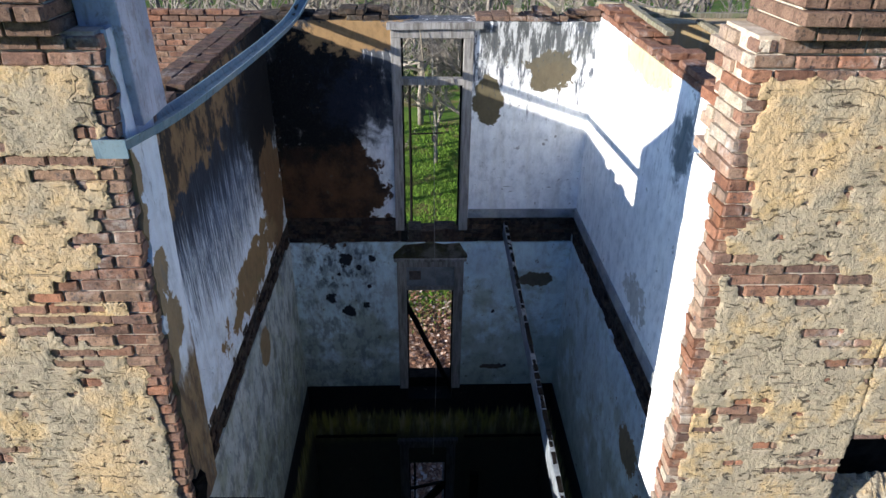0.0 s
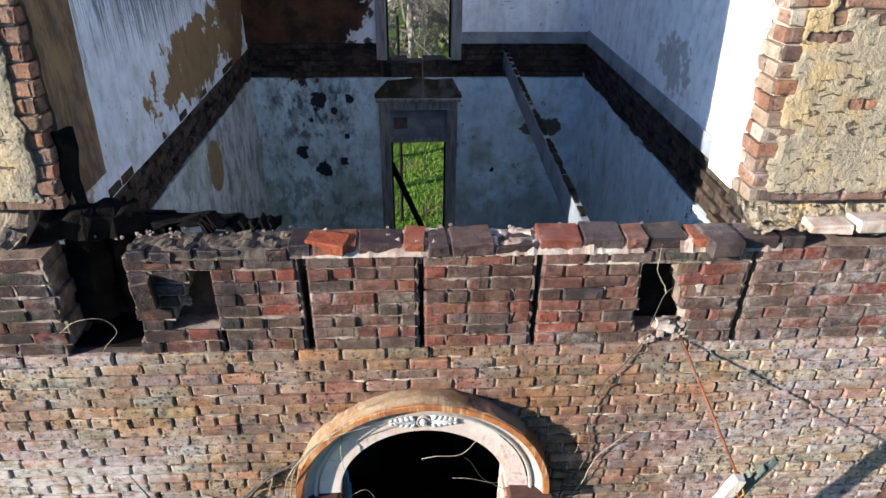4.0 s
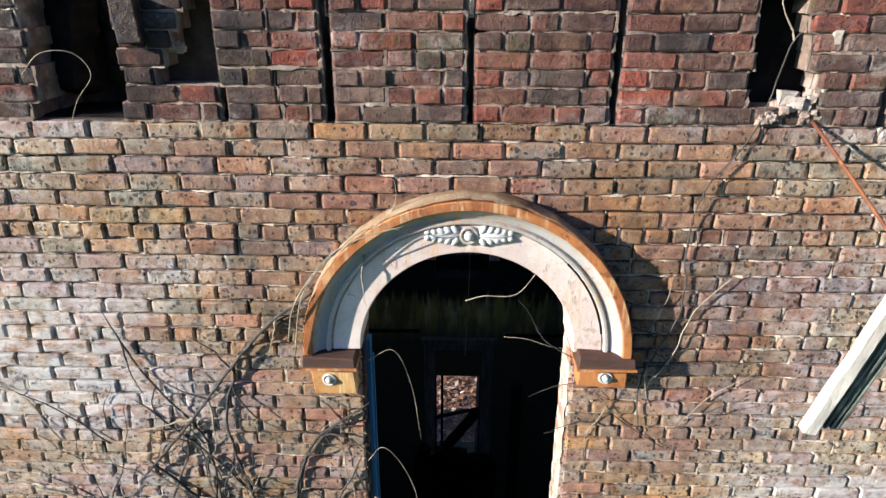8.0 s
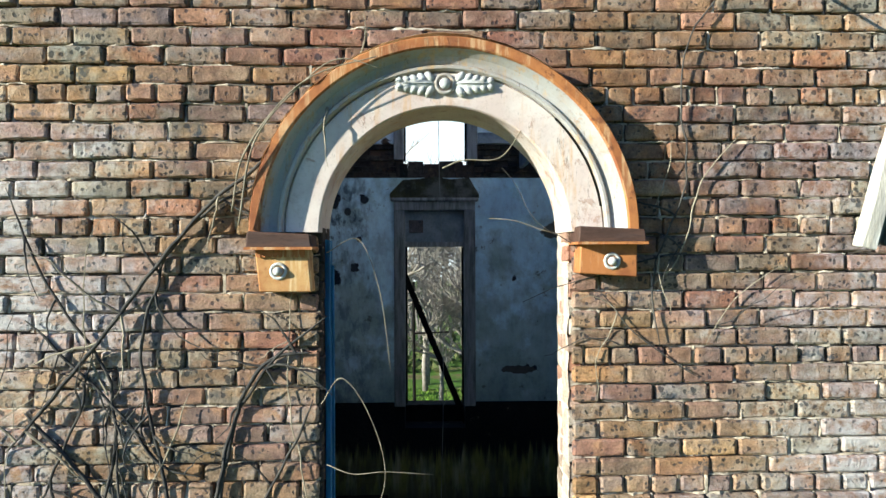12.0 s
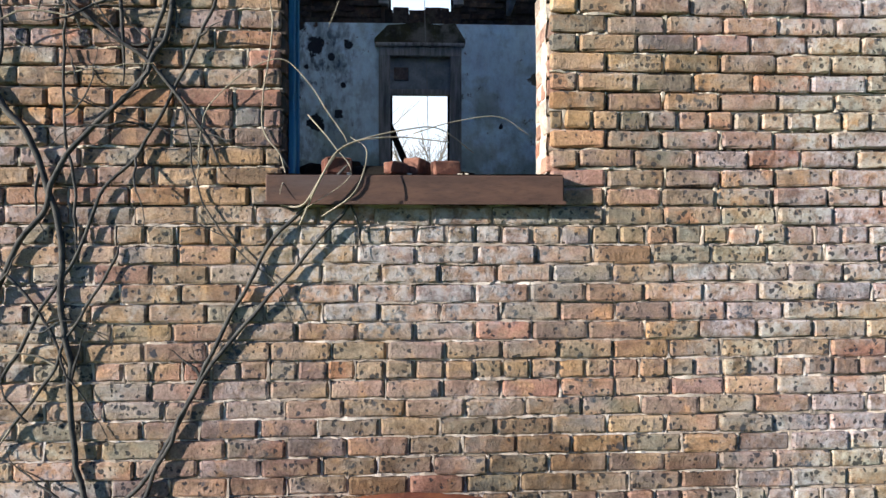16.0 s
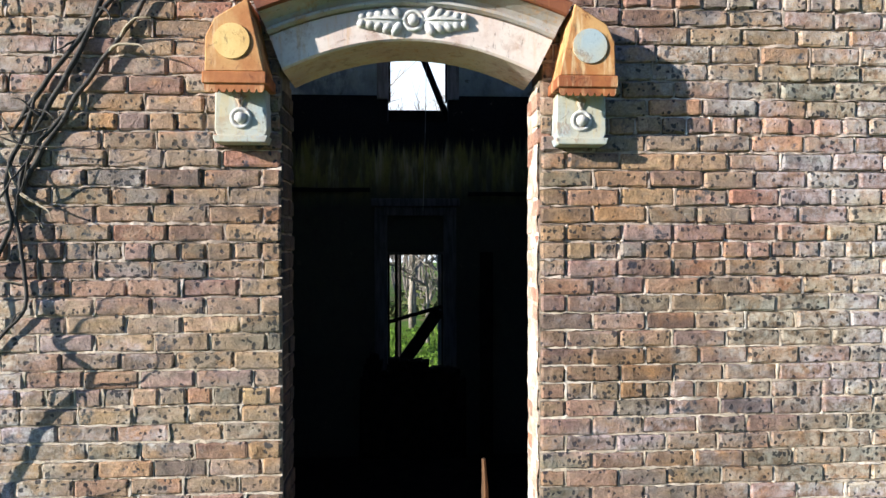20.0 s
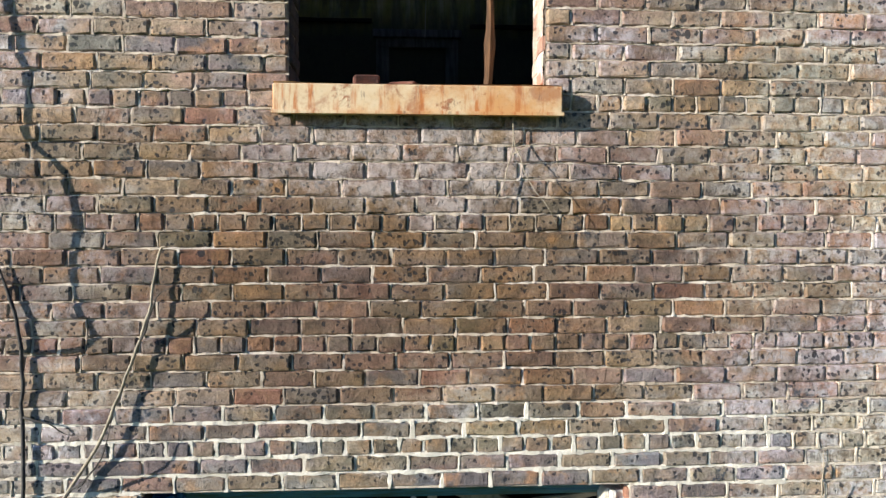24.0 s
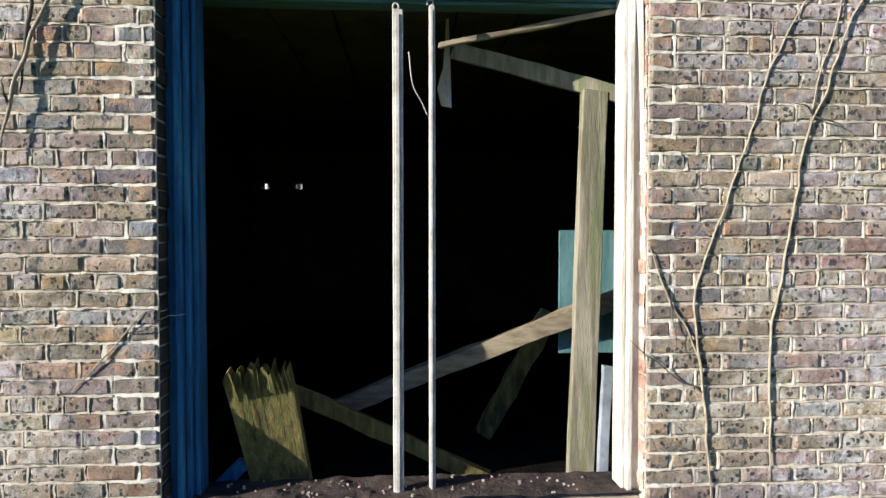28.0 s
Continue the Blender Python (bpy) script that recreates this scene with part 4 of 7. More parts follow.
def grow(bm, base, way, length, r, depth, rng, sides):
    pts, p, q = [base], Vector(base), Vector(way).normalized()
    n = 5
    for i in range(n):
        q = (q + Vector((rng.uniform(-1, 1), rng.uniform(-1, 1), rng.uniform(-0.4, 0.7))) * 0.16).normalized()
        p = p + q * (length / n)
        pts.append(p.copy())
        if depth and i >= 1:
            for _ in range(2 if depth < 3 else 1):
                side = Vector((rng.uniform(-1, 1), rng.uniform(-1, 1), rng.uniform(0.0, 0.9))).normalized()
                grow(bm, p.copy(), (q * 0.45 + side).normalized(), length * rng.uniform(0.42, 0.62), r * (0.5 - 0.03 * i), depth - 1, rng, max(3, sides - 1))
    tube(pts, r, r * 0.42, sides, bm)


def bare_tree(seed, height, label):
    rng = random.Random(seed)
    t = thing("bare_tree", label, "tree", group="bare trees behind the ruin")
    bm = bmesh.new()
    n, p, pts = 6, Vector((0, 0, 0)), [Vector((0, 0, -0.2))]
    limbs = bmesh.new()
    for i in range(n):
        p = p + Vector((rng.uniform(-0.12, 0.12), rng.uniform(-0.12, 0.12), 1)) * (height / n)
        pts.append(p.copy())
        if i >= 1:
            for _ in range(2):
                a = rng.uniform(0, 6.28)
                grow(limbs, p.copy(), (math.cos(a), math.sin(a), rng.uniform(0.3, 1.0)), height * rng.uniform(0.28, 0.42), height * 0.011, 2, rng, 4)
    tube(pts, height * 0.019, height * 0.007, 9, bm)
    part("trunk", bm, m_bark, t, smooth=True)
    part("crown", limbs, m_bark, t, "bare pale crossing branches")
    return t


pole = thing("dead_pole", "thin dark dead trunk standing in the grass", "pole")
part("trunk", tube([(-0.40, 21.0, -0.1), (-0.38, 21.0, 4.0), (-0.40, 21.0, 8.19)], 0.07, 0.05, 7), m_char_and_dark, pole)
part("cross_bar", tube([(-0.42, 20.93, 6.3), (0.9, 20.93, 6.35)], 0.035, 0.03, 6), m_char_and_dark, pole)
trees = [bare_tree(11 + i, h, "pale leafless tree standing in winter grass") for i, h in enumerate((8.0, 10.0, 6.5))]
rng = random.Random(4)
for t, (x, y) in zip(trees, ((-1.3, 24.0), (3.2, 30.0), (1.0, 33.0))):
    t.location = (x, y, 0)
for x, y, k, s in ((-5, 26, 1, 1.0), (6.5, 28, 0, 1.0), (-3.5, 34, 2, 1.4), (0.1, 40, 1, 1.1), (-7.5, 30, 0, 1.2), (8, 31, 2, 1.5), (3.5, 34, 0, 1.2), (-4, 37, 1, 1.2), (-11, 26, 2, 1.3), (12, 27, 1, 1.0), (0.2, 42, 0, 1.5)):
    copy_thing(trees[k], pose(x, y, 0, 0, 0, rng.uniform(0, 360)) @ Matrix.Scale(s, 4))

bm = bmesh.new()
for i in range(420):
    x, y = rng.uniform(-70, 70), rng.uniform(48, 95)
    h = rng.uniform(7, 13)
    p = [Vector((x, y, 0))]
    for k in range(4):
        p.append(p[-1] + Vector((rng.uniform(-0.5, 0.5), rng.uniform(-0.4, 0.4), h / 4)))
    tube(p, 0.16, 0.05, 4, bm)
    for q in p[2:]:
        for _ in range(4):
            a = rng.uniform(0, 6.28)
            e = q + Vector((math.cos(a), math.sin(a), 0.8)) * rng.uniform(1.0, 2.6)
            tube([q, q.lerp(e, 0.5) + Vector((0, 0, 0.15)), e], 0.06, 0.02, 3, bm)
tagged(link("far_woods", bm, m_far_bark), "grey leafless woods far beyond the grass", "woods", kind="stuff")

m_hedge = plain("dull_green_scrub", (0.05, 0.075, 0.02), (0.10, 0.10, 0.04), 2.0, 0.95, 0.05)
bm = bmesh.new()
for i in range(5200):
    x = rng.uniform(-60, 60)
    c = Vector((x, 50 + rng.uniform(-4, 4), rng.uniform(0, 1) ** 1.3 * (2.2 + 1.3 * math.sin(x * 0.31) + math.sin(x * 0.83))))
    u = Vector((rng.uniform(-1, 1), rng.uniform(-1, 1), rng.uniform(-1, 1))) * 0.35
    w = Vector((rng.uniform(-1, 1), rng.uniform(-1, 1), rng.uniform(-1, 1))) * 0.35
    bm.faces.new([bm.verts.new(c + k) for k in (u, w, -u - w)])
tagged(link("scrub_hedge", bm, m_hedge), "low dull green scrub along the field's edge", "scrub", kind="stuff")

# hazy winter sky low over the woods
haze = Nodes("hazy_sky")
haze.put(haze.b.inputs["Base Color"], (0.0, 0.0, 0.0))
haze.put(haze.b.inputs["Roughness"], 1.0)
haze.put(haze.b.inputs["Specular IOR Level"], 0.0)
haze.put(haze.b.inputs["Emission Color"], haze.ramp(haze.op("DIVIDE", haze.axis(2), 120.0), [(0.0, (0.86, 0.93, 1.0)), (1.0, (0.50, 0.70, 1.0))]))
haze.put(haze.b.inputs["Emission Strength"], 0.85)
bm = bmesh.new()
box(-170, 170, 190, 191, -2, 120, bm=bm)
tagged(link("backdrop", bm, haze.m), "pale hazy winter sky beyond the woods", "sky", kind="structure")

# grass blades that the openings of the back wall show
m_grass = plain("lit_grass", (0.09, 0.19, 0.015), (0.14, 0.22, 0.03), 3.0, 0.8, 0.01)
bm = bmesh.new()
for i in range(22000):
    y = 16.5 + 24 * rng.random() ** 1.4
    x = rng.uniform(-0.16, 0.20) * y + rng.uniform(-0.6, 0.6)
    if y < 20 and rng.random() > (y - 16.3) / 3.7:
        continue
    a, h, w = rng.uniform(0, 6.28), rng.uniform(0.06, 0.17), 0.012 + 0.0006 * y
    dx, dy = math.cos(a) * w, math.sin(a) * w
    lx, ly = rng.uniform(-0.06, 0.06), rng.uniform(-0.06, 0.06)
    bm.faces.new([bm.verts.new(p) for p in ((x - dx, y - dy, -0.02), (x + dx, y + dy, -0.02), (x + lx, y + ly, h))])
tagged(link("grass", bm, m_grass), "green grass blades in sunlight", "grass", kind="stuff")

m_leaf = Nodes("fallen_leaf")
m_leaf = m_leaf.done(m_leaf.ramp(m_leaf.node("ShaderNodeNewGeometry").outputs["Random Per Island"], [(0, (0.10, 0.045, 0.025)), (0.5, (0.26, 0.13, 0.075)), (0.8, (0.40, 0.27, 0.20)), (1, (0.5, 0.43, 0.38))]), 0.8)
bm = bmesh.new()
for i in range(5200):
    y, x = rng.uniform(6.3, 20.0), rng.uniform(-2.0, 2.6)
    c, s = Vector((x, y, rng.uniform(0, 0.10))), rng.uniform(0.04, 0.11)
    a = rng.uniform(0, 6.28)
    u = Vector((math.cos(a), math.sin(a), rng.uniform(-0.5, 0.5))) * s
    w = Vector((-math.sin(a), math.cos(a), rng.uniform(-0.5, 0.5))) * s * 0.6
    bm.faces.new([bm.verts.new(c + k) for k in (u, w, -u, -w)])
tagged(link("leaf_litter", bm, m_leaf), "brown fallen leaves heaped behind the back wall", "leaves", kind="stuff")

# ---- inner walls ----
XL, XR, YB, TOP = -2.0, 2.22, 5.545, 13.45
# sooty brick of the floor gaps; also paints shaded reveals and hollows
m_gap = plain("sooty_and_shaded_brick", (0.075, 0.055, 0.045), (0.03, 0.026, 0.024), 9, 0.95, 0.02, third=(0.12, 0.07, 0.05))


def shell(name, label, pieces):
    w = thing(name, label, "wall", kind="structure")
    for nm, mat_, boxes in pieces:
        bm = bmesh.new()
        for b in boxes:
            box(*b, bm=bm)
        part(nm, bm, mat_, w)
    return w


def around(x0, x1, z0, z1, hole):
    """Boxes of a wall from x0 to x1 round one opening (a, b, c, d)."""
    a, b, c, d = hole
    out = [(x0, a, z0, z1), (b, x1, z0, z1)]
    if c > z0:
        out.append((a, b, z0, c))
    if d < z1:
        out.append((a, b, d, z1))
    return out


UP, MIDO, LOWO = (-0.30, 0.52, 10.2, 13.26), (-0.285, 0.475, 7.45, 9.88), (-0.30, 0.42, 3.95, 5.5)
YT = YB + 0.38
Y = lambda rects, y0=YB, y1=YT: [(a, b, y0, y1, c, d) for a, b, c, d in rects]
back = shell("wall_back", "mouldy white plastered back wall with three openings one above another", [
    ("upper_plaster", m_back, Y(around(XL, XR, 10.70, TOP, UP))),
    ("floor_gap", m_gap, Y(around(XL, XR, 10.27, 10.70, UP), YB + 0.06)),
    ("middle_plaster", m_back_mid, Y(around(XL, XR, 7.45, 10.27, MIDO))),
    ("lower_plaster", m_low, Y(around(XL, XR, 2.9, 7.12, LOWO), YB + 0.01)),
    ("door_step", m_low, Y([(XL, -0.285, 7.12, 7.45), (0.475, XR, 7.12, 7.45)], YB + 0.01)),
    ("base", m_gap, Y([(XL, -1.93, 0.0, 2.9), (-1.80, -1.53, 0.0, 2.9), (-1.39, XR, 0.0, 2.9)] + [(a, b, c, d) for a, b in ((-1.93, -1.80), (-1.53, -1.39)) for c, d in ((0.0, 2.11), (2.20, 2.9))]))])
X = lambda rects, x0, x1: [(x0, x1, a, b, c, d) for a, b, c, d in rects]
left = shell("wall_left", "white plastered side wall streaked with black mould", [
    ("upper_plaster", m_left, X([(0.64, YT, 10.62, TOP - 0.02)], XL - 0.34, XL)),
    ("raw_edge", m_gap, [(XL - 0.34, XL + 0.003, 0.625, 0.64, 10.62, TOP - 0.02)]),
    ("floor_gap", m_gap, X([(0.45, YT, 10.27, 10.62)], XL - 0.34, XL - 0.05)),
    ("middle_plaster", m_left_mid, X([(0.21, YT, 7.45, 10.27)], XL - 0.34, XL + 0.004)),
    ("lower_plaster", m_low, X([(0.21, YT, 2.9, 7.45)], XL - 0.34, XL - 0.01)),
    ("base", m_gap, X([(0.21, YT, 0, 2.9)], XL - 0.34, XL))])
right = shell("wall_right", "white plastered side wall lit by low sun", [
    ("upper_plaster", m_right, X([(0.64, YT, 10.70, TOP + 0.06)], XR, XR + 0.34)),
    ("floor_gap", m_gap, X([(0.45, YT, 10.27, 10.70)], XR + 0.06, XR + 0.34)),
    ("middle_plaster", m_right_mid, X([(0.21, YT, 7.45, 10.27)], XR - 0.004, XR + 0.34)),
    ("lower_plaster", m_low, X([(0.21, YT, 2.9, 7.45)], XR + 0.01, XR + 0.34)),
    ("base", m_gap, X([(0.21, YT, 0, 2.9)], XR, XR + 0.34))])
# unseen plaster lining round the front windows, added to bounce light inside
lining = bmesh.new()
for a, b, c, d in around(XL, XR, 7.45, 10.40, (-0.56, 0.60, 7.62, 10.0)) + around(XL, XR, 2.96, 7.10, (-0.52, 0.52, 4.05, 6.42)):
    box(a, b, 0.2155, 0.228, c, d, bm=lining)
tagged(link("front_bounce_lining", lining, m_left_mid), "unseen plaster lining added to bounce light off the front wall", "wall", kind="structure")
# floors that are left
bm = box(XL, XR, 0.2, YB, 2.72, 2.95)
tagged(link("floor", bm, m_char_and_dark), "charred floor of the middle storey, deep in shade", "floor", kind="structure")
# shade of the ground storey painted in: near-black floor and base walls
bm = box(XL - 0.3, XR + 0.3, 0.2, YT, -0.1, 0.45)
tagged(link("floor_ground", bm, m_char_and_dark), "rubble floor of the ground storey, painted near black for shade", "floor", kind="structure")

# ---- the upper front wall, which leans inwards ----
LEAN_Z, LEAN = 11.15, 0.105


def leant(ob):
    ob.data.transform(Matrix(((1, 0, 0, 0), (0, 1, LEAN, -LEAN * LEAN_Z), (0, 0, 1, 0), (0, 0, 0, 1))))
    return ob


def stucco(x0, x1, z0, z1, y, bare, seed, step=0.017):
    """Plaster skin with ragged holes where the bricks show."""
    bm = bmesh.new()
    nx, nz = int((x1 - x0) / step), int((z1 - z0) / step)
    g = {}
    for i in range(nx + 1):
        for k in range(nz + 1):
            px, pz = x0 + (x1 - x0) * i / nx, z0 + (z1 - z0) * k / nz
            d = noise.fractal(Vector((px * 3.1, seed, pz * 3.1)), 1.0, 2.0, 4) * 0.012 + noise.noise(Vector((px * 17, seed, pz * 17))) * 0.004
            g[i, k] = bm.verts.new((px + noise.noise(Vector((pz * 9, px * 9, seed))) * 0.012, y - 0.008 - 0.7 * d, pz + noise.noise(Vector((pz * 9, seed, px * 9))) * 0.012))
    for i in range(nx):
        for k in range(nz):
            px, pz = x0 + (x1 - x0) * (i + 0.5) / nx, z0 + (z1 - z0) * (k + 0.5) / nz
            if not bare(px, pz):
                bm.faces.new((g[i, k], g[i + 1, k], g[i + 1, k + 1], g[i, k + 1]))
    bmesh.ops.delete(bm, geom=[v for v in bm.verts if not v.link_faces], context="VERTS")
    rim = [e for e in bm.edges if len(e.link_faces) == 1]
    edge = {v for e in rim for v in e.verts}
    for _ in range(1):
        to = {v: sum((e.other_vert(v).co for e in v.link_edges if len(e.link_faces) == 1), Vector()) / max(1, sum(len(e.link_faces) == 1 for e in v.link_edges)) for v in edge}
        for v, p in to.items():
            v.co = v.co.lerp(p, 0.55)
    for v in edge:
        v.co.x += 0.012 * noise.noise(Vector((v.co.x * 60, v.co.z * 60, seed)))
        v.co.z += 0.012 * noise.noise(Vector((v.co.z * 60, v.co.x * 60, seed + 5)))
        v.co.y += 0.005
    r = bmesh.ops.extrude_edge_only(bm, edges=rim)
    bmesh.ops.translate(bm, vec=(0, 0.03, 0), verts=[v for v in r["geom"] if isinstance(v, bmesh.types.BMVert)])
    bmesh.ops.recalc_face_normals(bm, faces=bm.faces)
    return bm


def bare_noise(px, pz, seed, level):
    """Plaster gone course by course: strips of brick with mortar left between them, and small pits."""
    f = (pz - 11.16) / 0.0722
    k = math.floor(f)
    a = noise.fractal(Vector((px * 1.3, seed, k * 0.21)), 1.0, 2.1, 4)
    b = noise.noise(Vector((px * 4.2, seed + 9, k * 2.7)))
    c = noise.noise(Vector((px * 9.0, seed + 3, pz * 17.0)))
    if 0.10 < f - k < 0.93 and a + 0.62 * b > level:
        return True
    return c > 0.55 - 0.1 * a


def tooth(pz, seed):
    """How far a course's end stands bare beside the jamb, from 0 to 1."""
    return 0.5 + 0.5 * noise.noise(Vector((math.floor((pz - 11.16) / 0.0722) * 1.7, seed, 4.0)))


def pier(name, label, x0, x1, jamb, z0, z1, bare, seed):
    """A stretch of the upper front wall: brickwork, jamb bricks and a plaster skin."""
    rng = random.Random(seed)
    w = thing(name, label, "wall", kind="structure")
    leant(part("core", box(x0 + 0.02, x1 - 0.02, 0.165, 0.55, z0, z1), m_mortar_tan, w))
    slots, z, row = [], z0, 0
    while z < z1 - 0.03:
        h = 0.0722
        x = x0 - (row % 2) * 0.11 + rng.uniform(0, 0.02)
        while x < x1:
            a, b = max(x, x0), min(x + 0.219, x1)
            if b - a > 0.04:
                slots.append(((a + b) / 2, 0.145 + rng.uniform(-0.006, 0.006), z + h / 2, b - a - 0.013, h - 0.012, rng.gauss(0, 0.008)))
            x += 0.219
        z += h
        row += 1
    rest = brick_part(slots, rng, m_brown_j)
    rest.parent = w
    leant(rest)
    leant(part("plaster", stucco(x0, x1, z0 + 0.05, z1, 0.14, bare, seed), m_stucco, w, "crumbling ochre stucco"))
    # jamb: brick ends near the face, plaster farther in
    bm, z, row = bmesh.new(), z0, 0
    s = 1 if jamb == x0 else -1
    while z < z1 - 0.03:
        d = 0
        while d < (0.30 if z < 13.5 else 0.40):
            ln = (0.105, 0.21)[(row + (d > 0)) % 2]
            t = rng.uniform(0.0, 0.014) + (rng.random() < 0.1) * 0.02
            box(min(jamb - s * (0.012 - t), jamb + s * 0.08), max(jamb - s * (0.012 - t), jamb + s * 0.08), 0.15 + d, 0.15 + d + ln - 0.010, z + 0.006, z + 0.066, 0.004, bm, 0.003, rng)
            d += ln
        z += 0.0722
        row += 1
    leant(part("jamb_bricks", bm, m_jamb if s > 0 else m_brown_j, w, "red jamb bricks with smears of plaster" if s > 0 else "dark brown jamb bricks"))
    bm = bmesh.new()
    nz, ny = 70, 10
    g = {}
    for i in range(nz + 1):
        zz = z0 + ((13.6 if s > 0 else z1) - z0) * i / nz
        y0 = (0.30 if s > 0 else 0.22) + 0.05 * noise.noise(Vector((zz * 8, seed, 0))) + 0.03 * noise.noise(Vector((zz * 23, seed, 0)))
        for k in range(ny + 1):
            y = y0 + (0.58 - y0) * k / ny
            g[i, k] = bm.verts.new((jamb - s * (0.018 + 0.005 * noise.noise(Vector((y * 9, zz * 9, seed)))), y, zz))
        g[i, ny + 1] = bm.verts.new((jamb + s * 0.6, 0.58, zz))
        g[i, -1] = bm.verts.new((jamb + s * 0.01, y0, zz))
    for i in range(nz):
        for k in range(-1, ny + 1):
            bm.faces.new((g[i, k], g[i, k + 1], g[i + 1, k + 1], g[i + 1, k]))
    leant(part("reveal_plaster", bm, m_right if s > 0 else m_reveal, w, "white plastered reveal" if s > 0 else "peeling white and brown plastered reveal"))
    return w


def brick_part(slots, rng, material):
    V, F, base = [], [], 0
    for x, yf, z, w, h, spin in slots:
        co, faces = RAW[rng.choice(STRETCH if w > 0.14 else HEAD).name]
        V.append(co * (w, DEPTH, h) + (x, yf + DEPTH / 2, z))
        F.extend([[i + base for i in f] for f in faces])
        base += len(co)
    me = bpy.data.meshes.new("brickwork")
    me.from_pydata(np.concatenate(V).tolist(), [], F)
    me.materials.append(material)
    return tagged(new("brickwork", me), kind="stuff")


def reveal_layers(n):
    low = n.op("ADD", n.axis(2), n.op("MULTIPLY", n.noise(3.5, 6, 0.68, stretch=(1, 1, 0.5)), 1.3))
    yield n.step(low, 13.15, 12.85), n.mix(n.step(n.noise(6, 6, 0.66, stretch=(2, 2, 0.6)), 0.42, 0.6), (0.24, 0.16, 0.085), (0.12, 0.08, 0.05))
    for y, z, r in ((0.42, 13.35, 0.10), (0.50, 13.0, 0.11), (0.40, 12.85, 0.09), (0.52, 12.62, 0.11), (0.38, 12.45, 0.10), (0.47, 13.62, 0.08)):
        yield n.blob((-1.6, y, z), (1, r, r * 1.7), 0.08, 0.7, 5), (0.27, 0.19, 0.11)
    yield n.op("MULTIPLY", n.step(n.noise(9, 5, 0.7, stretch=(1, 1, 0.4)), 0.58, 0.66), 0.5), (0.16, 0.15, 0.14)


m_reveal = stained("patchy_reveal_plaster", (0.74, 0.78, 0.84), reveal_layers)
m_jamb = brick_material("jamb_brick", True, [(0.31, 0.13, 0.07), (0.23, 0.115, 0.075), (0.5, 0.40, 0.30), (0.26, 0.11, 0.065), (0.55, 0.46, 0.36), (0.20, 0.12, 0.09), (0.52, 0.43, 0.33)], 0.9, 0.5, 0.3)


def bare_right(px, pz):
    d = px - 1.60
    if d < 0.03 + 0.10 * tooth(pz, 3.3) + (0.18 * tooth(pz, 8.1) if 13.30 < pz < 13.62 else 0.0):
        return True
    if pz > 14.15 + 0.07 * noise.noise(Vector((px * 4, 5, 1))) - (0.08 if px > 2.35 else 0.0):
        return True
    level = 0.50 if pz > 13.3 else 0.44
    level -= 0.66 * max(0.0, 1 - abs(pz - 12.85) / 0.65) * min(1.0, max(0.0, (px - 1.95) / 0.35))
    level -= 0.5 * max(0.0, 1 - abs(pz - 11.62) / 0.22) * (px > 2.25)
    return bare_noise(px, pz, 2.0, level)


def bare_left(px, pz):
    d = -1.60 - px
    wide = 0.34 * max(0.0, 1 - abs(pz - 13.0) / 0.85)
    if d < 0.03 + (0.10 + wide) * tooth(pz, 5.7) or pz > 14.19:
        return True
    level = 0.50 - 0.45 * max(0.0, 1 - abs(pz - 12.85) / 0.75) - 0.3 * max(0.0, 1 - abs(pz - 11.45) / 0.2)
    return bare_noise(px, pz, 6.0, level)


pier("wall_front_upper_right", "ochre plastered brick wall with crumbling bare patches", 1.60, 2.78, 1.60, 11.16, 14.35, bare_right, 2)
pier("wall_front_upper_end", "ochre plastered brick wall over a dark side opening", 2.79, 3.6, 3.6, 11.80, 14.35, bare_right, 12)
# black sheet painted for the shade inside the side opening
tagged(link("side_opening_dark", box(2.76, 3.6, 0.60, 0.66, 11.0, 11.85), m_char_and_dark), "black sheet standing in for the dark of a side opening", "recess", kind="structure")
pier("wall_front_upper_left", "pale ochre plastered brick wall with bricks showing", -3.4, -1.60, -1.60, 11.16, 14.35, bare_left, 6)


def cornice(x0, x1, seed):
    rng = random.Random(seed)
    c = thing("cornice", "projecting brown brick cornice course above the plaster", "cornice", group="cornice on the upper wall")
    leant(part("mortar", box(x0 + 0.03, x1 - 0.03, 0.145, 0.50, 14.27, 14.55), m_mortar_light, c))
    leant(part("mortar", box(x0 + 0.03, x1 - 0.03, 0.065, 0.146, 14.35, 14.55), m_mortar_light, c))
    for k, (z, y) in enumerate(((14.27, 0.13), (14.345, 0.05), (14.42, -0.02), (14.495, 0.02))):
        x = x0 - (k % 2) * 0.1
        while x < x1:
            a, b = max(x, x0), min(x + 0.219, x1)
            if b - a > 0.05:
                bm = box(a + 0.006, b - 0.006, y + rng.uniform(-0.008, 0.008), 0.55, z + 0.005, z + 0.068, 0.005, None, 0.003, rng)
                leant(part("brick", bm, m_brown_j, c))
            x += 0.219
    return c


cornice(1.72, 3.4, 1)
cornice(-3.4, -1.74, 2)

# ---- the band of joist pockets below the opening ----
band = thing("wall_front_band", "dark red brick band with slots for lost joists", "wall", kind="structure")
GAPS = [(-1.69, -1.335, 10.44, 11.2), (-0.965, -0.935, 10.435, 10.58), (-0.553, -0.510, 10.44, 10.97), (0.002, 0.036, 10.44, 10.98), (0.563, 0.598, 10.44, 10.97), (1.608, 1.646, 10.44, 10.96)]


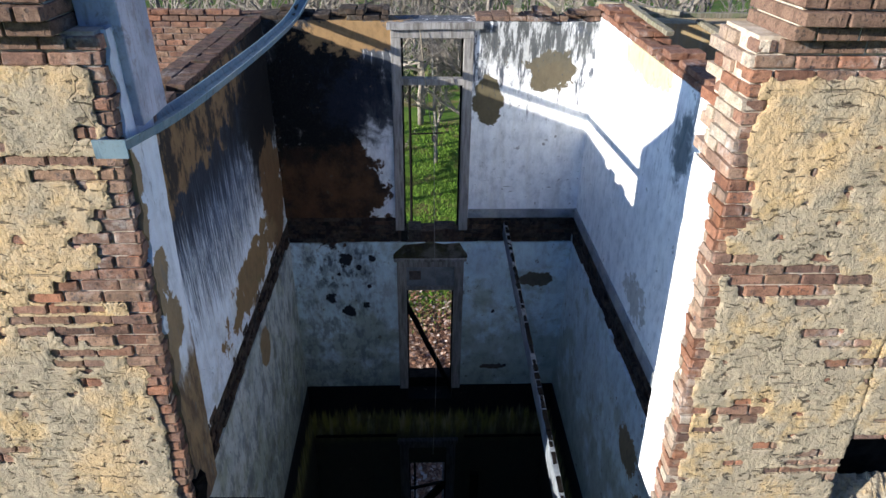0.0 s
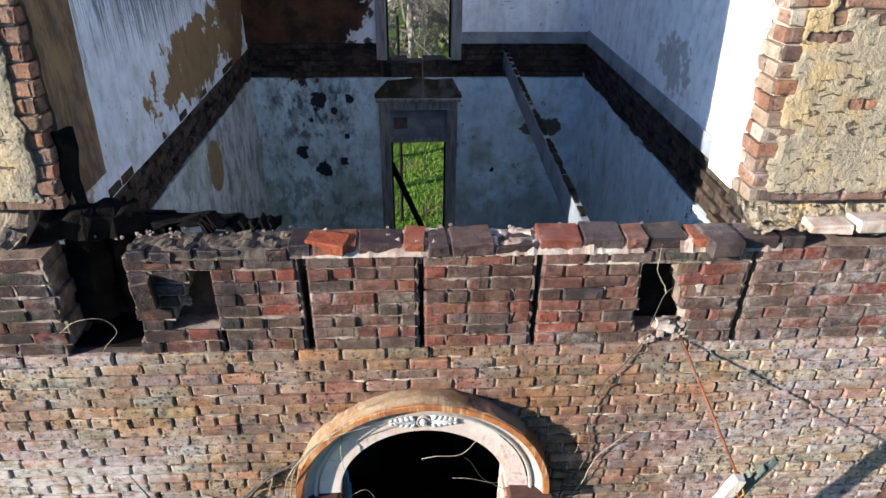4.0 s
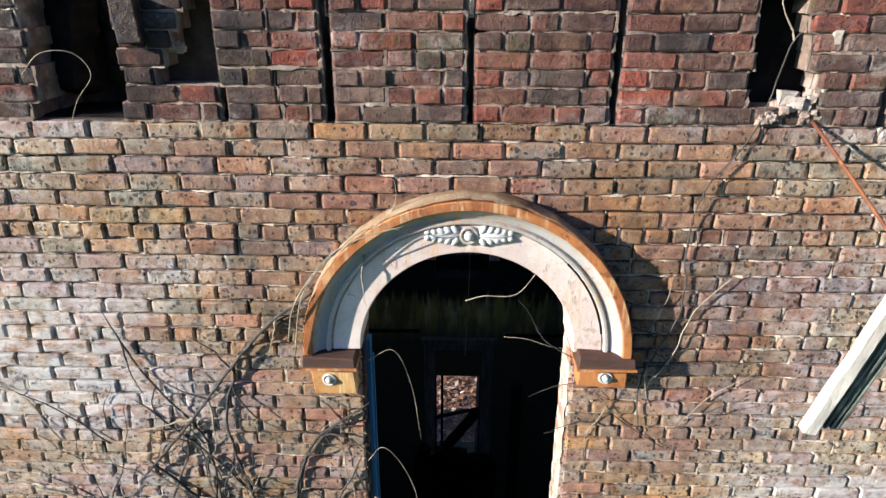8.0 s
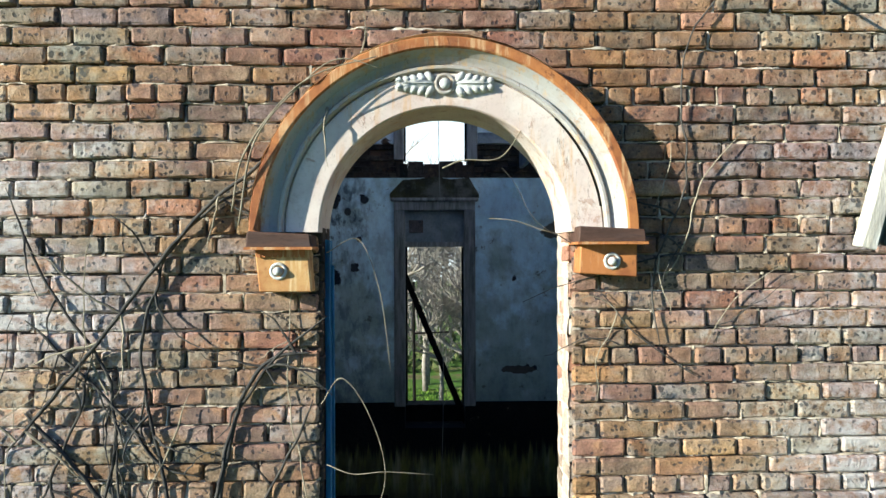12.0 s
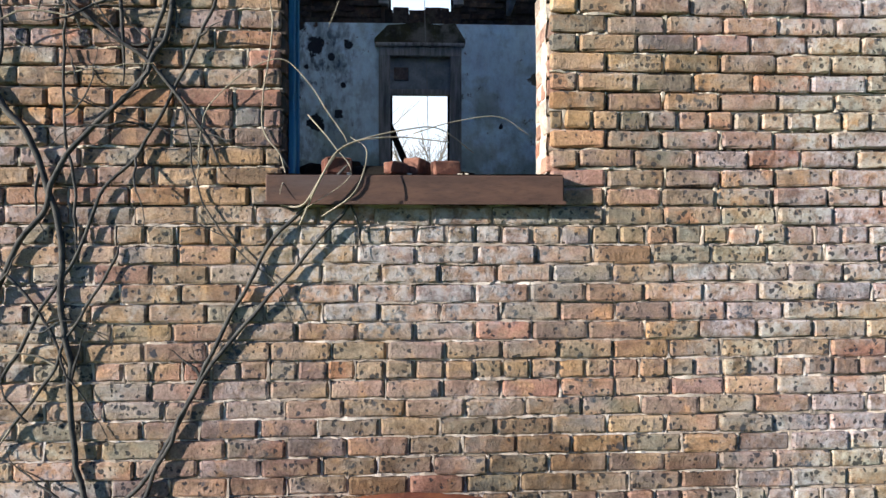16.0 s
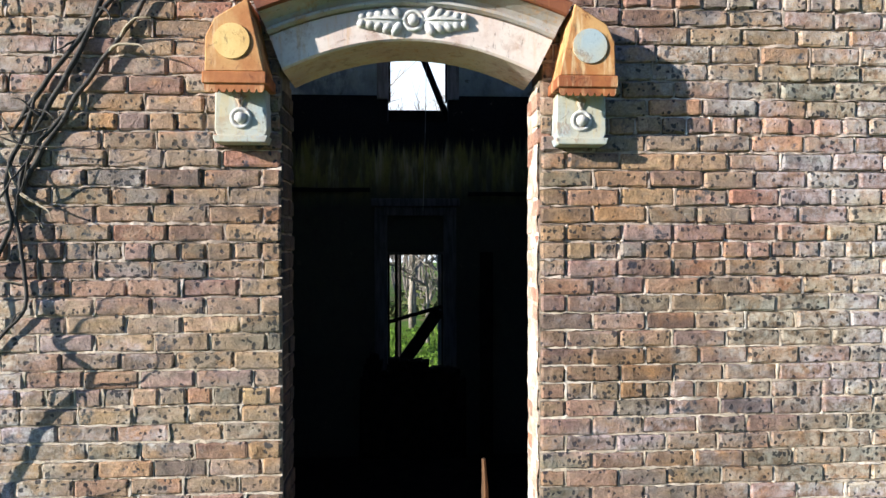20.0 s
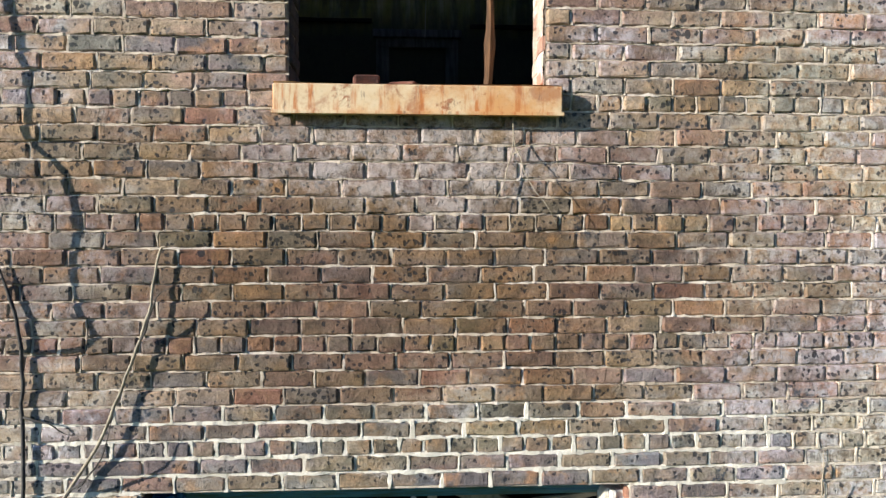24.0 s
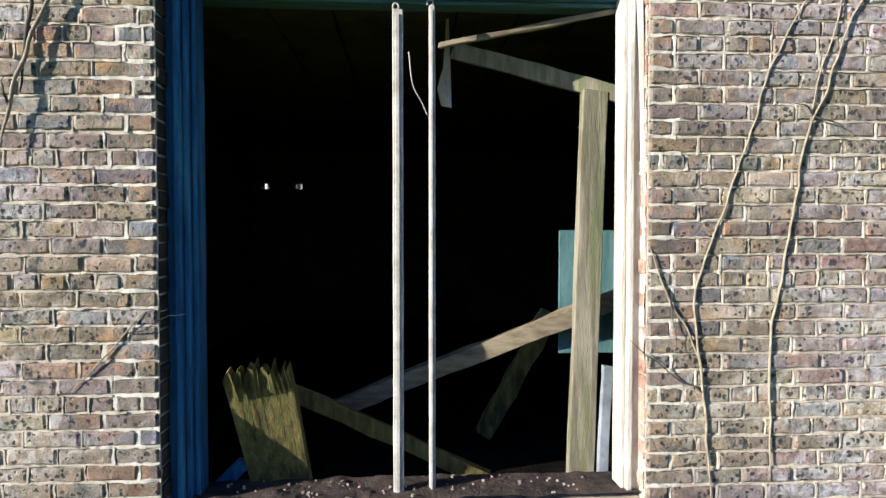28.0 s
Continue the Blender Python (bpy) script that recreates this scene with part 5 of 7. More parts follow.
def band_holes(z0, z1):
    zm, out = (z0 + z1) / 2, []
    for a, b, c, d in GAPS:
        if c < zm < d:
            w = 0.0 if b - a < 0.1 else 0.045 * noise.noise(Vector((zm * 14, a, 0)))
            out.append((a + w, b + w * 0.7))
    if 10.52 < zm < 10.95:
        f = (zm - 10.52) / 0.43
        w = 0.03 * noise.noise(Vector((zm * 17, 1.2, 3)))
        out.append((1.10 - 0.03 * f + w, 1.37 - 0.13 * f - w))
    if 10.60 < zm < 10.90:
        f = (zm - 10.60) / 0.30
        out.append((-1.19 + 0.14 * f + 0.03 * noise.noise(Vector((zm * 19, 2.2, 3))), -0.955))
    return out


rng = random.Random(21)
bm, slots, lines, z, row = bmesh.new(), [], [], 10.437, 0
while z < 10.96:
    h = 0.0688
    spans = [(X0, X1)]
    for a, b in band_holes(z, z + h):
        spans = minus(spans, a, b)
    for a, b in spans:
        box(a, b, 0.018, 0.19, z, z + h, bm=bm)
        lines.append((False, z, a, b))
        x, edge = a, a + (0.21 if row % 2 else 0.11)
        while x < b - 0.025:
            e = min(edge, b)
            if b - e < 0.05:
                e = b
            slots.append(((x + e) / 2, rng.uniform(-0.010, 0.006), z + h / 2 + rng.uniform(-0.003, 0.003), e - x - 0.008, h - 0.008, rng.gauss(0, 0.012)))
            lines.append((True, e, z, z + h))
            x, edge = e, e + (0.095 if row == 6 and -1.0 < e < -0.6 else rng.choice((0.21, 0.21, 0.11)))
    z += h
    row += 1
box(X0, -1.70, 0.19, 0.44, 10.437, 10.82, bm=bm)
box(-1.32, X1, 0.19, 0.44, 10.437, 10.82, bm=bm)
part("mortar", bm, m_mortar_red, band)
bed = pointing([(False, 10.982, 0.05, 1.06), (False, 10.984, -0.50, -0.02), (False, 10.925, 0.62, 1.06), (True, 1.385, 10.50, 10.95), (True, 1.40, 10.62, 10.98)], 0.95, 0.03, rng, 2.4)
bed.materials.append(m_mortar_light)
ob = new("bedding_mortar", bed)
ob.parent = band
ob["label"] = "pale lime bedding under the coping"
tagged(ob, kind="stuff")
lay("brick", band, sorted(slots, key=lambda s: abs(s[0])), m_band, m_band_j, rng, 360)
me = pointing(lines, 0.55, 0.017, rng, 1.2)
me.materials.append(m_mortar_red)
ob = new("pointing", me)
ob.parent = band
tagged(ob, kind="stuff")
# dark pieces added so that no pale wall shows through the broken recess
tagged(link("charred_floor_end", box(-1.74, -1.29, 0.06, 0.62, 10.36, 10.452, 0.01, None, 0.01, rng), m_char_and_dark), "charred timber end lying in the broken recess", "timber")
tagged(link("charred_board", box(-1.80, -1.24, 0.46, 0.52, 10.44, 10.98, 0.01, None, 0.01, rng), m_char_and_dark), "black board added behind the broken recess to keep it dark", "timber")

m_coping_sooty = brick_material("coping_brick_sooty", False, [(0.035, 0.022, 0.026), (0.022, 0.017, 0.02), (0.05, 0.028, 0.028), (0.028, 0.02, 0.024), (0.09, 0.035, 0.026)], 0.5, 0.6, 0.3, gloss=0.45)
m_crumble = plain("crumbled_lime_mortar", (0.46, 0.36, 0.29), (0.30, 0.20, 0.16), 18, 0.95, 0.01, third=(0.52, 0.46, 0.40))
m_bright = brick_material("bright_red_brick", False, [(0.42, 0.09, 0.035), (0.36, 0.075, 0.03)], 0.4, 0.3, 0.2)
# loose bricks along the broken top of the band
def loose_brick(x, y, z, l, w, h, rz, tilt=0.0, bm_mat=None, label="weathered red brick in broken coping"):
    bm = box(-l / 2, l / 2, -w / 2, w / 2, 0, h, 0.006, None, 0.006, rng)
    ob = link("coping_brick", bm, bm_mat or m_coping)
    ob.matrix_world = pose(x, y, z, tilt, rng.uniform(-3, 3), rz)
    return tagged(ob, label, "brick", "broken coping bricks")


for a, b, mat_ in ((-1.30, -0.52, m_mortar_dark), (-0.52, 1.07, m_crumble), (1.24, 1.74, m_crumble)):
    bm = bmesh.new()
    bmesh.ops.create_grid(bm, x_segments=int((b - a) / 0.02), y_segments=8, size=0.5)
    for v in bm.verts:
        px, py = a + (b - a) * (v.co.x + 0.5), -0.012 + 0.19 * (v.co.y + 0.5)
        edge = min(1.0, (0.5 - abs(v.co.y)) * 9)
        v.co = Vector((px, py + 0.012 * noise.noise(Vector((px * 25, 2, 0))), 10.982 + edge * (0.050 + 0.022 * noise.fractal(Vector((px * 16, py * 16, 3)), 1, 2, 3))))
    tagged(link("coping_mortar", bm, mat_), "crumbling mortar bed between the coping bricks", "mortar", kind="structure")
x = -1.31
while x < 2.9:
    w = rng.choice((0.095, 0.105, 0.105)) if x < -0.5 else rng.choice((0.20, 0.21, 0.21, 0.11)) if x < 1.7 else rng.choice((0.14, 0.19, 0.21))
    if not 1.10 < x < 1.20:
        pale = x > 1.72
        up = 0.075 if pale else 0.0
        loose_brick(x + w / 2, (0.045 if pale else 0.085) + rng.uniform(-0.02, 0.012), 10.987 + up + rng.uniform(-0.004, 0.010) - (0.02 if x < -0.6 else 0.0), w - 0.009, rng.uniform(0.09, 0.12) if pale else rng.uniform(0.15, 0.185), rng.uniform(0.044, 0.066), rng.uniform(-3.5, 3.5), rng.uniform(-2.0, 2.0), m_limewash if pale and x < 2.35 else m_coping_sooty if x < -0.55 else None)
    x += w
loose_brick(-1.255, 0.0, 10.735, 0.085, 0.10, 0.165, 10, 4, label="tilted red brick standing loose in the broken band")
loose_brick(-0.40, 0.05, 11.0, 0.19, 0.12, 0.062, -14, 3, m_bright, "bright red brick lying loose on the ledge")
loose_brick(1.44, 0.03, 10.985, 0.16, 0.20, 0.075, 3, 0, label="dark purple brick set on the broken coping")
for x, y, z, sz in ((1.17, 0.05, 10.925, 0.045), (1.27, 0.03, 10.475, 0.065), (1.19, 0.01, 10.452, 0.04), (1.35, 0.03, 10.452, 0.04), (-1.12, 0.06, 10.70, 0.03)):
    bm = bmesh.new()
    for _ in range(22):
        r = sz * rng.uniform(0.22, 0.42)
        u, v, w = rng.gauss(0, 0.5) * sz, rng.uniform(-0.5, 0.6) * sz, abs(rng.gauss(0, 0.55)) * sz
        box(u - r, u + r, v - r, v + r, max(w - r, -0.01), w + r * 0.8, r * 0.35, bm, r * 0.3, rng)
    ob = link("mortar_lump", bm, m_crumble)
    ob.matrix_world = pose(x, y, z)
    tagged(ob, "pale crumbling lump of mortar stuck in the broken recess", "mortar", "mortar lumps in the band", "stuff")
rubble = bmesh.new()
for _ in range(130):
    x = rng.uniform(-1.7, 2.8)
    s = rng.uniform(0.003, 0.008)
    y, z = rng.uniform(0.10, 0.20), 11.034 + rng.uniform(0, 0.004) + (0.08 if x > 1.7 else 0)
    box(x - s, x + s, y - s, y + s, z - s, z + s, s * 0.4, rubble, s * 0.35, rng)
tagged(link("mortar_rubble", rubble, m_mortar_red), "crumbs of mortar and brick on the ledge", "rubble", kind="stuff")
# footing of the plastered wall beside the ledge
for a, b, n in ((1.6, 3.4, "ledge_right"), (-3.4, -1.76, "ledge_left")):
    bm = bmesh.new()
    bmesh.ops.create_grid(bm, x_segments=110, y_segments=18, size=0.5)
    for v in bm.verts:
        v.co = Vector((a + (b - a) * (v.co.x + 0.5), 0.02 + 0.4 * (v.co.y + 0.5), 11.06 + 0.26 * max(0, v.co.y + 0.15) + 0.035 * noise.fractal(Vector((v.co.x * 12 * (b - a), v.co.y * 5, a)), 1, 2, 4)))
    tagged(link(n, bm, m_stucco if a > 0 else m_mortar_back), "crumbled mortar ledge under the plastered wall", "ledge", kind="structure")

# ---- tin window hoods ----
def sweep(inner, outer, profile, s0, s1, n=48):
    """A moulding between two curves in x and z; profile: how far out (0 inner, 1 outer) and which y."""
    bm, rows = bmesh.new(), []
    for i in range(n + 1):
        s = s0 + (s1 - s0) * i / n
        a, b = Vector(inner(s)), Vector(outer(s))
        row = []
        for f, y in profile:
            p = a.lerp(b, f)
            row.append(bm.verts.new((p.x, y, p.y)))
        rows.append(row)
    for a, b in zip(rows, rows[1:]):
        for k in range(len(profile) - 1):
            bm.faces.new((a[k], a[k + 1], b[k + 1], b[k]))
    bm.faces.new(rows[0])
    bm.faces.new(rows[-1][::-1])
    bmesh.ops.recalc_face_normals(bm, faces=bm.faces)
    return bm


def lobe(bm, x, y, z, length, width, rise, angle):
    """One rounded lobe of a leaf, lying on the face at y."""
    c, s, n = math.cos(angle), math.sin(angle), 10
    rings = []
    for f, h in ((1.0, 0.0), (0.8, 0.6), (0.4, 0.95)):
        r = []
        for k in range(n):
            a = 2 * math.pi * k / n
            u, v = (0.5 + 0.5 * f * math.cos(a)) * length, f * math.sin(a) * width / 2
            r.append(bm.verts.new((x + u * c - v * s, y - rise * h, z + u * s + v * c)))
        rings.append(r)
    for a, b in zip(rings, rings[1:]):
        for k in range(n):
            bm.faces.new((a[k], a[(k + 1) % n], b[(k + 1) % n], b[k]))
    bm.faces.new(rings[-1])


def leaf_spray(x, y, z, side, size):
    """Half of an acanthus ornament."""
    bm = bmesh.new()
    for k in range(5):
        d = size * (0.10 + 0.19 * k)
        for up in (1, -1):
            ang = up * (0.92 - 0.12 * k)
            a = ang if side > 0 else math.pi - ang
            lobe(bm, x + side * d, y, z + up * 0.004, size * (0.37 - 0.035 * k), size * 0.215, 0.020, a)
    lobe(bm, x + side * size * 0.05, y - 0.004, z, size * 1.02, size * 0.44, 0.014, 0 if side > 0 else math.pi)
    lobe(bm, x + side * size * 0.05, y - 0.010, z, size * 0.95, size * 0.05, 0.014, 0 if side > 0 else math.pi)
    bmesh.ops.recalc_face_normals(bm, faces=bm.faces)
    return bm


m_plume = plain("chalky_white_tin", (0.58, 0.57, 0.55), (0.40, 0.38, 0.35), 14, 0.65, 0.003)


def rosette(parent, x, y, z, r, ring_mat=None):
    bm = disc(x, y, z, r * 0.62, 0.012, 18, 0.012)
    o = part("rosette", ring(x, y, z, r, r * 0.22, 22), ring_mat or m_plume, parent, "round pressed rosette", True)
    part("button", bm, m_plume, o, smooth=True)
    return o


def fringe(x0, x1, y, z0, z1, teeth, mat_, parent):
    out = [(x0, z1)]
    for i in range(teeth):
        a, b = x0 + (x1 - x0) * i / teeth, x0 + (x1 - x0) * (i + 1) / teeth
        out += [(a, z0 + 0.35 * (z1 - z0)), (a * 0.75 + b * 0.25, z0), (a * 0.25 + b * 0.75, z0)]
    out += [(x1, z0 + 0.35 * (z1 - z0)), (x1, z1)]
    part("scalloped_strip", prism(out[::-1], y, y + 0.008), mat_, parent)


def round_hood():
    h = thing("arched_window_hood", "rust-streaked pressed tin hood over the arched window", "window hood")
    cx, cz = 0.030, 9.428
    arc = lambda r: (lambda s: (cx + r * math.cos(s), cz + r * math.sin(s)))
    a, b = arc(0.474), arc(0.722)
    part("face_band", sweep(a, b, [(0.0, 0.215), (0.0, -0.045), (0.02, -0.052), (0.50, -0.056), (0.53, -0.046), (0.53, 0.0)], 0, math.pi, 56), m_tin_pale, h, "pale pinkish painted band")
    part("bead", sweep(a, b, [(0.53, 0.0), (0.53, -0.062), (0.56, -0.074), (0.60, -0.074), (0.63, -0.060), (0.63, 0.0)], 0, math.pi, 56), m_tin_grey, h)
    part("cove", sweep(a, b, [(0.63, 0.0), (0.63, -0.058), (0.68, -0.064), (0.74, -0.074), (0.80, -0.092), (0.83, -0.104), (0.83, 0.0)], 0, math.pi, 56), m_tin_grey, h, "blue-grey hollow moulding")
    part("rim", sweep(a, b, [(0.83, 0.0), (0.83, -0.110), (0.85, -0.116), (0.98, -0.116), (1.0, -0.110), (1.0, 0.02)], 0, math.pi, 56), m_rust, h, "orange rusted outer rim")
    # the torn top sheet behind the rim
    bm, rows = bmesh.new(), []
    for i in range(61):
        s = 0.70 + (math.pi - 0.76) * i / 60
        torn = 0.5 + 0.5 * noise.noise(Vector((s * 9, 1.0, 2.0)))
        crest = max(0.0, 1 - abs(s - 1.6) / 0.65)
        row = []
        for k in range(9):
            f = k / 8
            r = 0.726 + (0.004 + 0.020 * crest) * math.sin(f * 2.6) + 0.006 * noise.noise(Vector((s * 14, f * 4, 1))) - 0.012 * f * f * torn
            row.append(bm.verts.new((cx + r * math.cos(s), 0.02 - (0.135 + 0.022 * (torn - 0.5)) * f, cz + r * math.sin(s))))
        rows.append(row)
    for p, q in zip(rows, rows[1:]):
        for k in range(8):
            bm.faces.new((p[k], p[k + 1], q[k + 1], q[k]))
    bmesh.ops.solidify(bm, geom=list(bm.faces), thickness=0.003)
    part("flashing", bm, m_torn, h, "torn and bent pale ochre flashing sheet", True)
    # raised black strip painted for the shade inside the tear
    part("torn_seam_dark", sweep(a, b, [(0.485, -0.050), (0.49, -0.0585), (0.52, -0.0585), (0.525, -0.050)], 0.16, 0.80, 20), m_char_and_dark, h, "black strip standing in for the gap of a torn seam")
    for s in (-1, 1):
        part("leaf", leaf_spray(cx + s * 0.025, -0.055, 9.985, s, 0.152), m_plume, h, "white pressed leaf ornament", True)
    rosette(h, cx, -0.062, 9.985, 0.034, m_tin_grey)
    for s, x0, x1, z0, zc in ((-1, -0.690, -0.470, 9.205, 9.368), (1, 0.527, 0.764, 9.255, 9.384)):
        br = part("bracket", prism([(x0 + 0.03, z0), (x1 + 0.002, z0), (x1 - 0.012, zc + 0.01), (x0 + 0.012, zc + 0.01)] if s < 0 else [(x0 + 0.004, z0 + 0.014), (x1 - 0.012, z0), (x1 - 0.012, zc + 0.01), (x0 + 0.012, zc + 0.01)], -0.085, 0.02, bevel=0.004), m_tin_ochre if s < 0 else m_rust, h, "ochre stained tin bracket" if s < 0 else "orange rusted tin bracket")
        part("cap", prism([(x0 - 0.010, zc), (x1 + 0.010, zc), (x1 + 0.004, zc + 0.05), (x0 - 0.004, zc + 0.062)], -0.130, 0.02, bevel=0.005), m_sill_rust, br, "brown rusted cap")
        part("cap_lip", prism([(x0 - 0.014, zc - 0.006), (x1 + 0.014, zc - 0.006), (x1 + 0.012, zc + 0.004), (x0 - 0.012, zc + 0.004)], -0.137, 0.02), m_rust, br)
        rosette(br, (x0 + x1) / 2 + 0.010 * s, -0.086, (z0 + zc) / 2 - 0.004, 0.027)
        if s < 0:
            fringe(x0 + 0.02, x1 - 0.02, -0.098, zc - 0.034, zc + 0.002, 9, m_rust, br)
    return h


def flat_hood():
    h = thing("segmental_window_hood", "pressed tin hood with rusted end blocks over a window", "window hood")
    def inner(s):
        return (0.468 * s - 0.006, 6.348 - 0.116 * s * s)
    def outer(s):
        return (0.57 * s + 0.008, 6.578 - 0.112 * s * s)
    part("face_band", sweep(inner, outer, [(0.0, 0.215), (0.0, -0.045), (0.03, -0.052), (0.52, -0.056), (0.54, -0.046), (0.54, 0.0)], -1.0, 1.0, 40), m_tin_pale, h, "pale painted tin band")
    part("bead", sweep(inner, outer, [(0.54, 0.0), (0.54, -0.066), (0.57, -0.078), (0.61, -0.078), (0.64, -0.062), (0.64, 0.0)], -1.0, 1.0, 40), m_tin_grey, h)
    part("cove", sweep(inner, outer, [(0.64, 0.0), (0.64, -0.060), (0.70, -0.072), (0.76, -0.10), (0.79, -0.125), (0.79, 0.0)], -1.0, 1.0, 40), m_tin_grey, h, "blue-grey hollow moulding")
    part("rim", sweep(inner, outer, [(0.79, 0.0), (0.79, -0.138), (0.81, -0.145), (0.97, -0.145), (1.0, -0.138), (1.0, 0.02)], -1.0, 1.0, 40), m_rust_dark, h, "rusted brown outer rim")
    for s in (-1, 1):
        part("leaf", leaf_spray(0.004 + s * 0.025, -0.056, 6.418, s, 0.170), m_plume, h, "white pressed leaf ornament", True)
    rosette(h, 0.004, -0.060, 6.418, 0.034)
    for s in (-1, 1):
        k = lambda x: s * x + 0.004
        o = [(k(0.727), 6.200), (k(0.724), 6.322), (k(0.694), 6.385), (k(0.578), 6.458), (k(0.522), 6.200)]
        bl = part("end_block", prism(o if s < 0 else o[::-1], -0.150, 0.02, bevel=0.004), m_tin_ochre, h, "ochre and rust end block")
        part("disc", disc(k(0.632), -0.150, 6.305, 0.062, 0.006, 26), m_disc_yellow if s < 0 else m_tin_bracket, bl, "worn yellowed round disc" if s < 0 else "pale blue round disc")
        o = [(k(0.734), 6.157), (k(0.734), 6.199), (k(0.514), 6.199), (k(0.514), 6.157)]
        part("shelf", prism(o if s < 0 else o[::-1], -0.158, 0.02, bevel=0.003), m_rust, bl)
        x0, x1 = sorted((k(0.720), k(0.530)))
        br = part("bracket", prism([(x0 + 0.012, 5.985), (x1 - 0.012, 5.985), (x1, 6.01), (x1 - 0.004, 6.16), (x0 + 0.004, 6.16), (x0, 6.01)], -0.062, 0.02, bevel=0.004), m_tin_bracket, h, "bluish white tin bracket")
        fringe(x0 - 0.008, x1 + 0.008, -0.150, 6.128, 6.165, 8, m_rust, br)
        rosette(br, (x0 + x1) / 2, -0.063, 6.055, 0.033)
        bm = bmesh.new()
        for a in (-0.5, -0.25, 0.0, 0.25, 0.5):
            lobe(bm, (x0 + x1) / 2 + a * 0.02, -0.062, 6.085, 0.06, 0.016, 0.008, math.pi / 2 + a)
        part("palmette", bm, m_tin_grey, br, smooth=True)
        part("foot", prism([(x0 + 0.005, 5.965), (x1 - 0.005, 5.965), (x1 + 0.004, 5.99), (x0 - 0.004, 5.99)], -0.078, 0.02, bevel=0.003), m_tin_bracket, br)
    return h


round_hood()
flat_hood()


# ---- sills and reveals ----
def sill(name, label, x0, x1, z0, z1, y0, mat_):
    s = thing(name, label, "window sill")
    bm = box(x0, x1, y0, 0.213, z0, z1 - 0.012, 0.005)
    part("sill_box", bm, mat_, s)
    part("drip_edge", box(x0 - 0.004, x1 + 0.004, y0 - 0.006, y0 + 0.012, z0 - 0.006, z0 + 0.006), mat_, s)
    bm = bmesh.new()
    bmesh.ops.create_grid(bm, x_segments=30, y_segments=10, size=0.5)
    for v in bm.verts:
        v.co = Vector((x0 + (x1 - x0) * (v.co.x + 0.5), y0 + 0.004 + (0.213 - y0) * (v.co.y + 0.5), z1 - 0.008 + 0.006 * noise.noise(v.co * 7)))
    part("sill_top", bm, mat_, s)
    return s


sill("window_sill", "brown rusted metal window sill under the arched window", -0.498, 0.560, 7.628, 7.738, -0.06, m_sill_rust)
sill("window_sill", "rust-streaked cream window sill under the lower window", -0.538, 0.540, 4.045, 4.162, -0.055, m_sill_pale)


def reveal(name, label, x, s, z0, z1, mat_, y0=0.012, seed=1, rough=0.005):
    """The side of an opening: brick ends, course by course, under old limewash or coloured dark for shade. s: which way
    it faces.
    """
    rng = random.Random(seed)
    w = thing(name, label, "window reveal")
    z = z0
    while z < z1 - 0.02:
        h = course_height(z)
        y = y0 + rng.uniform(0, 0.01)
        k = 0
        while y < 0.20:
            ln = rng.choice((0.105, 0.21)) if k else 0.105
            e = min(y + ln, 0.214)
            p = x + s * rng.uniform(-0.3 * rough, rough)
            q = x - s * 0.05
            part("reveal_brick", box(min(p, q), max(p, q), y, e - 0.007, z + 0.004, z + h - 0.005, 0.004, None, 0.003, rng), m_reveal_brick if mat_ is m_limewash else mat_, w)
            y = e
            k += 1
        z += h
    if mat_ is m_limewash:
        bm = bmesh.new()
        bmesh.ops.create_grid(bm, x_segments=90, y_segments=10, size=0.5)
        for v in bm.verts:
            zz, yy = z0 + (z1 - z0) * (v.co.x + 0.5), y0 + 0.004 + (0.21 - y0) * (v.co.y + 0.5)
            v.co = Vector((x + s * (0.0005 + 0.007 * noise.fractal(Vector((yy * 14, zz * 14, seed)), 1, 2, 3)), yy, zz))
        part("limewash_skin", bm, m_limewash, w, "flaking cream limewash")
    return w


# sunny sides get limewash; the others have their shade painted as dark brick
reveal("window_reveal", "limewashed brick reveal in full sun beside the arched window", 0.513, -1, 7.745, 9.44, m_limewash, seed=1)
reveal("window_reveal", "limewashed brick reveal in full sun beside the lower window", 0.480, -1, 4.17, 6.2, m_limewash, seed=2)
reveal("window_reveal", "brick reveal painted dark for shade beside the lower window", -0.484, 1, 4.17, 6.2, m_gap, seed=3)
reveal("window_reveal", "brick reveal painted dark for shade beside the arched window", -0.446, 1, 7.745, 9.44, m_gap, seed=4)
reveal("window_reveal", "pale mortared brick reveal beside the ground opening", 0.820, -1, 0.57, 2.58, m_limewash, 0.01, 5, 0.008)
reveal("window_reveal", "mortared brick reveal painted dark for shade beside the ground opening", -1.040, 1, 0.57, 2.58, m_gap, 0.01, 6, 0.008)
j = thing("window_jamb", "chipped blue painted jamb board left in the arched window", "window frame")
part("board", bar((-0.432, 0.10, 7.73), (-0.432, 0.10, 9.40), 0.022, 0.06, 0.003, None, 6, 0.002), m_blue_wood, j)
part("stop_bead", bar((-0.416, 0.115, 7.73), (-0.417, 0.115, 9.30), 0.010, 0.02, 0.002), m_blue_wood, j)

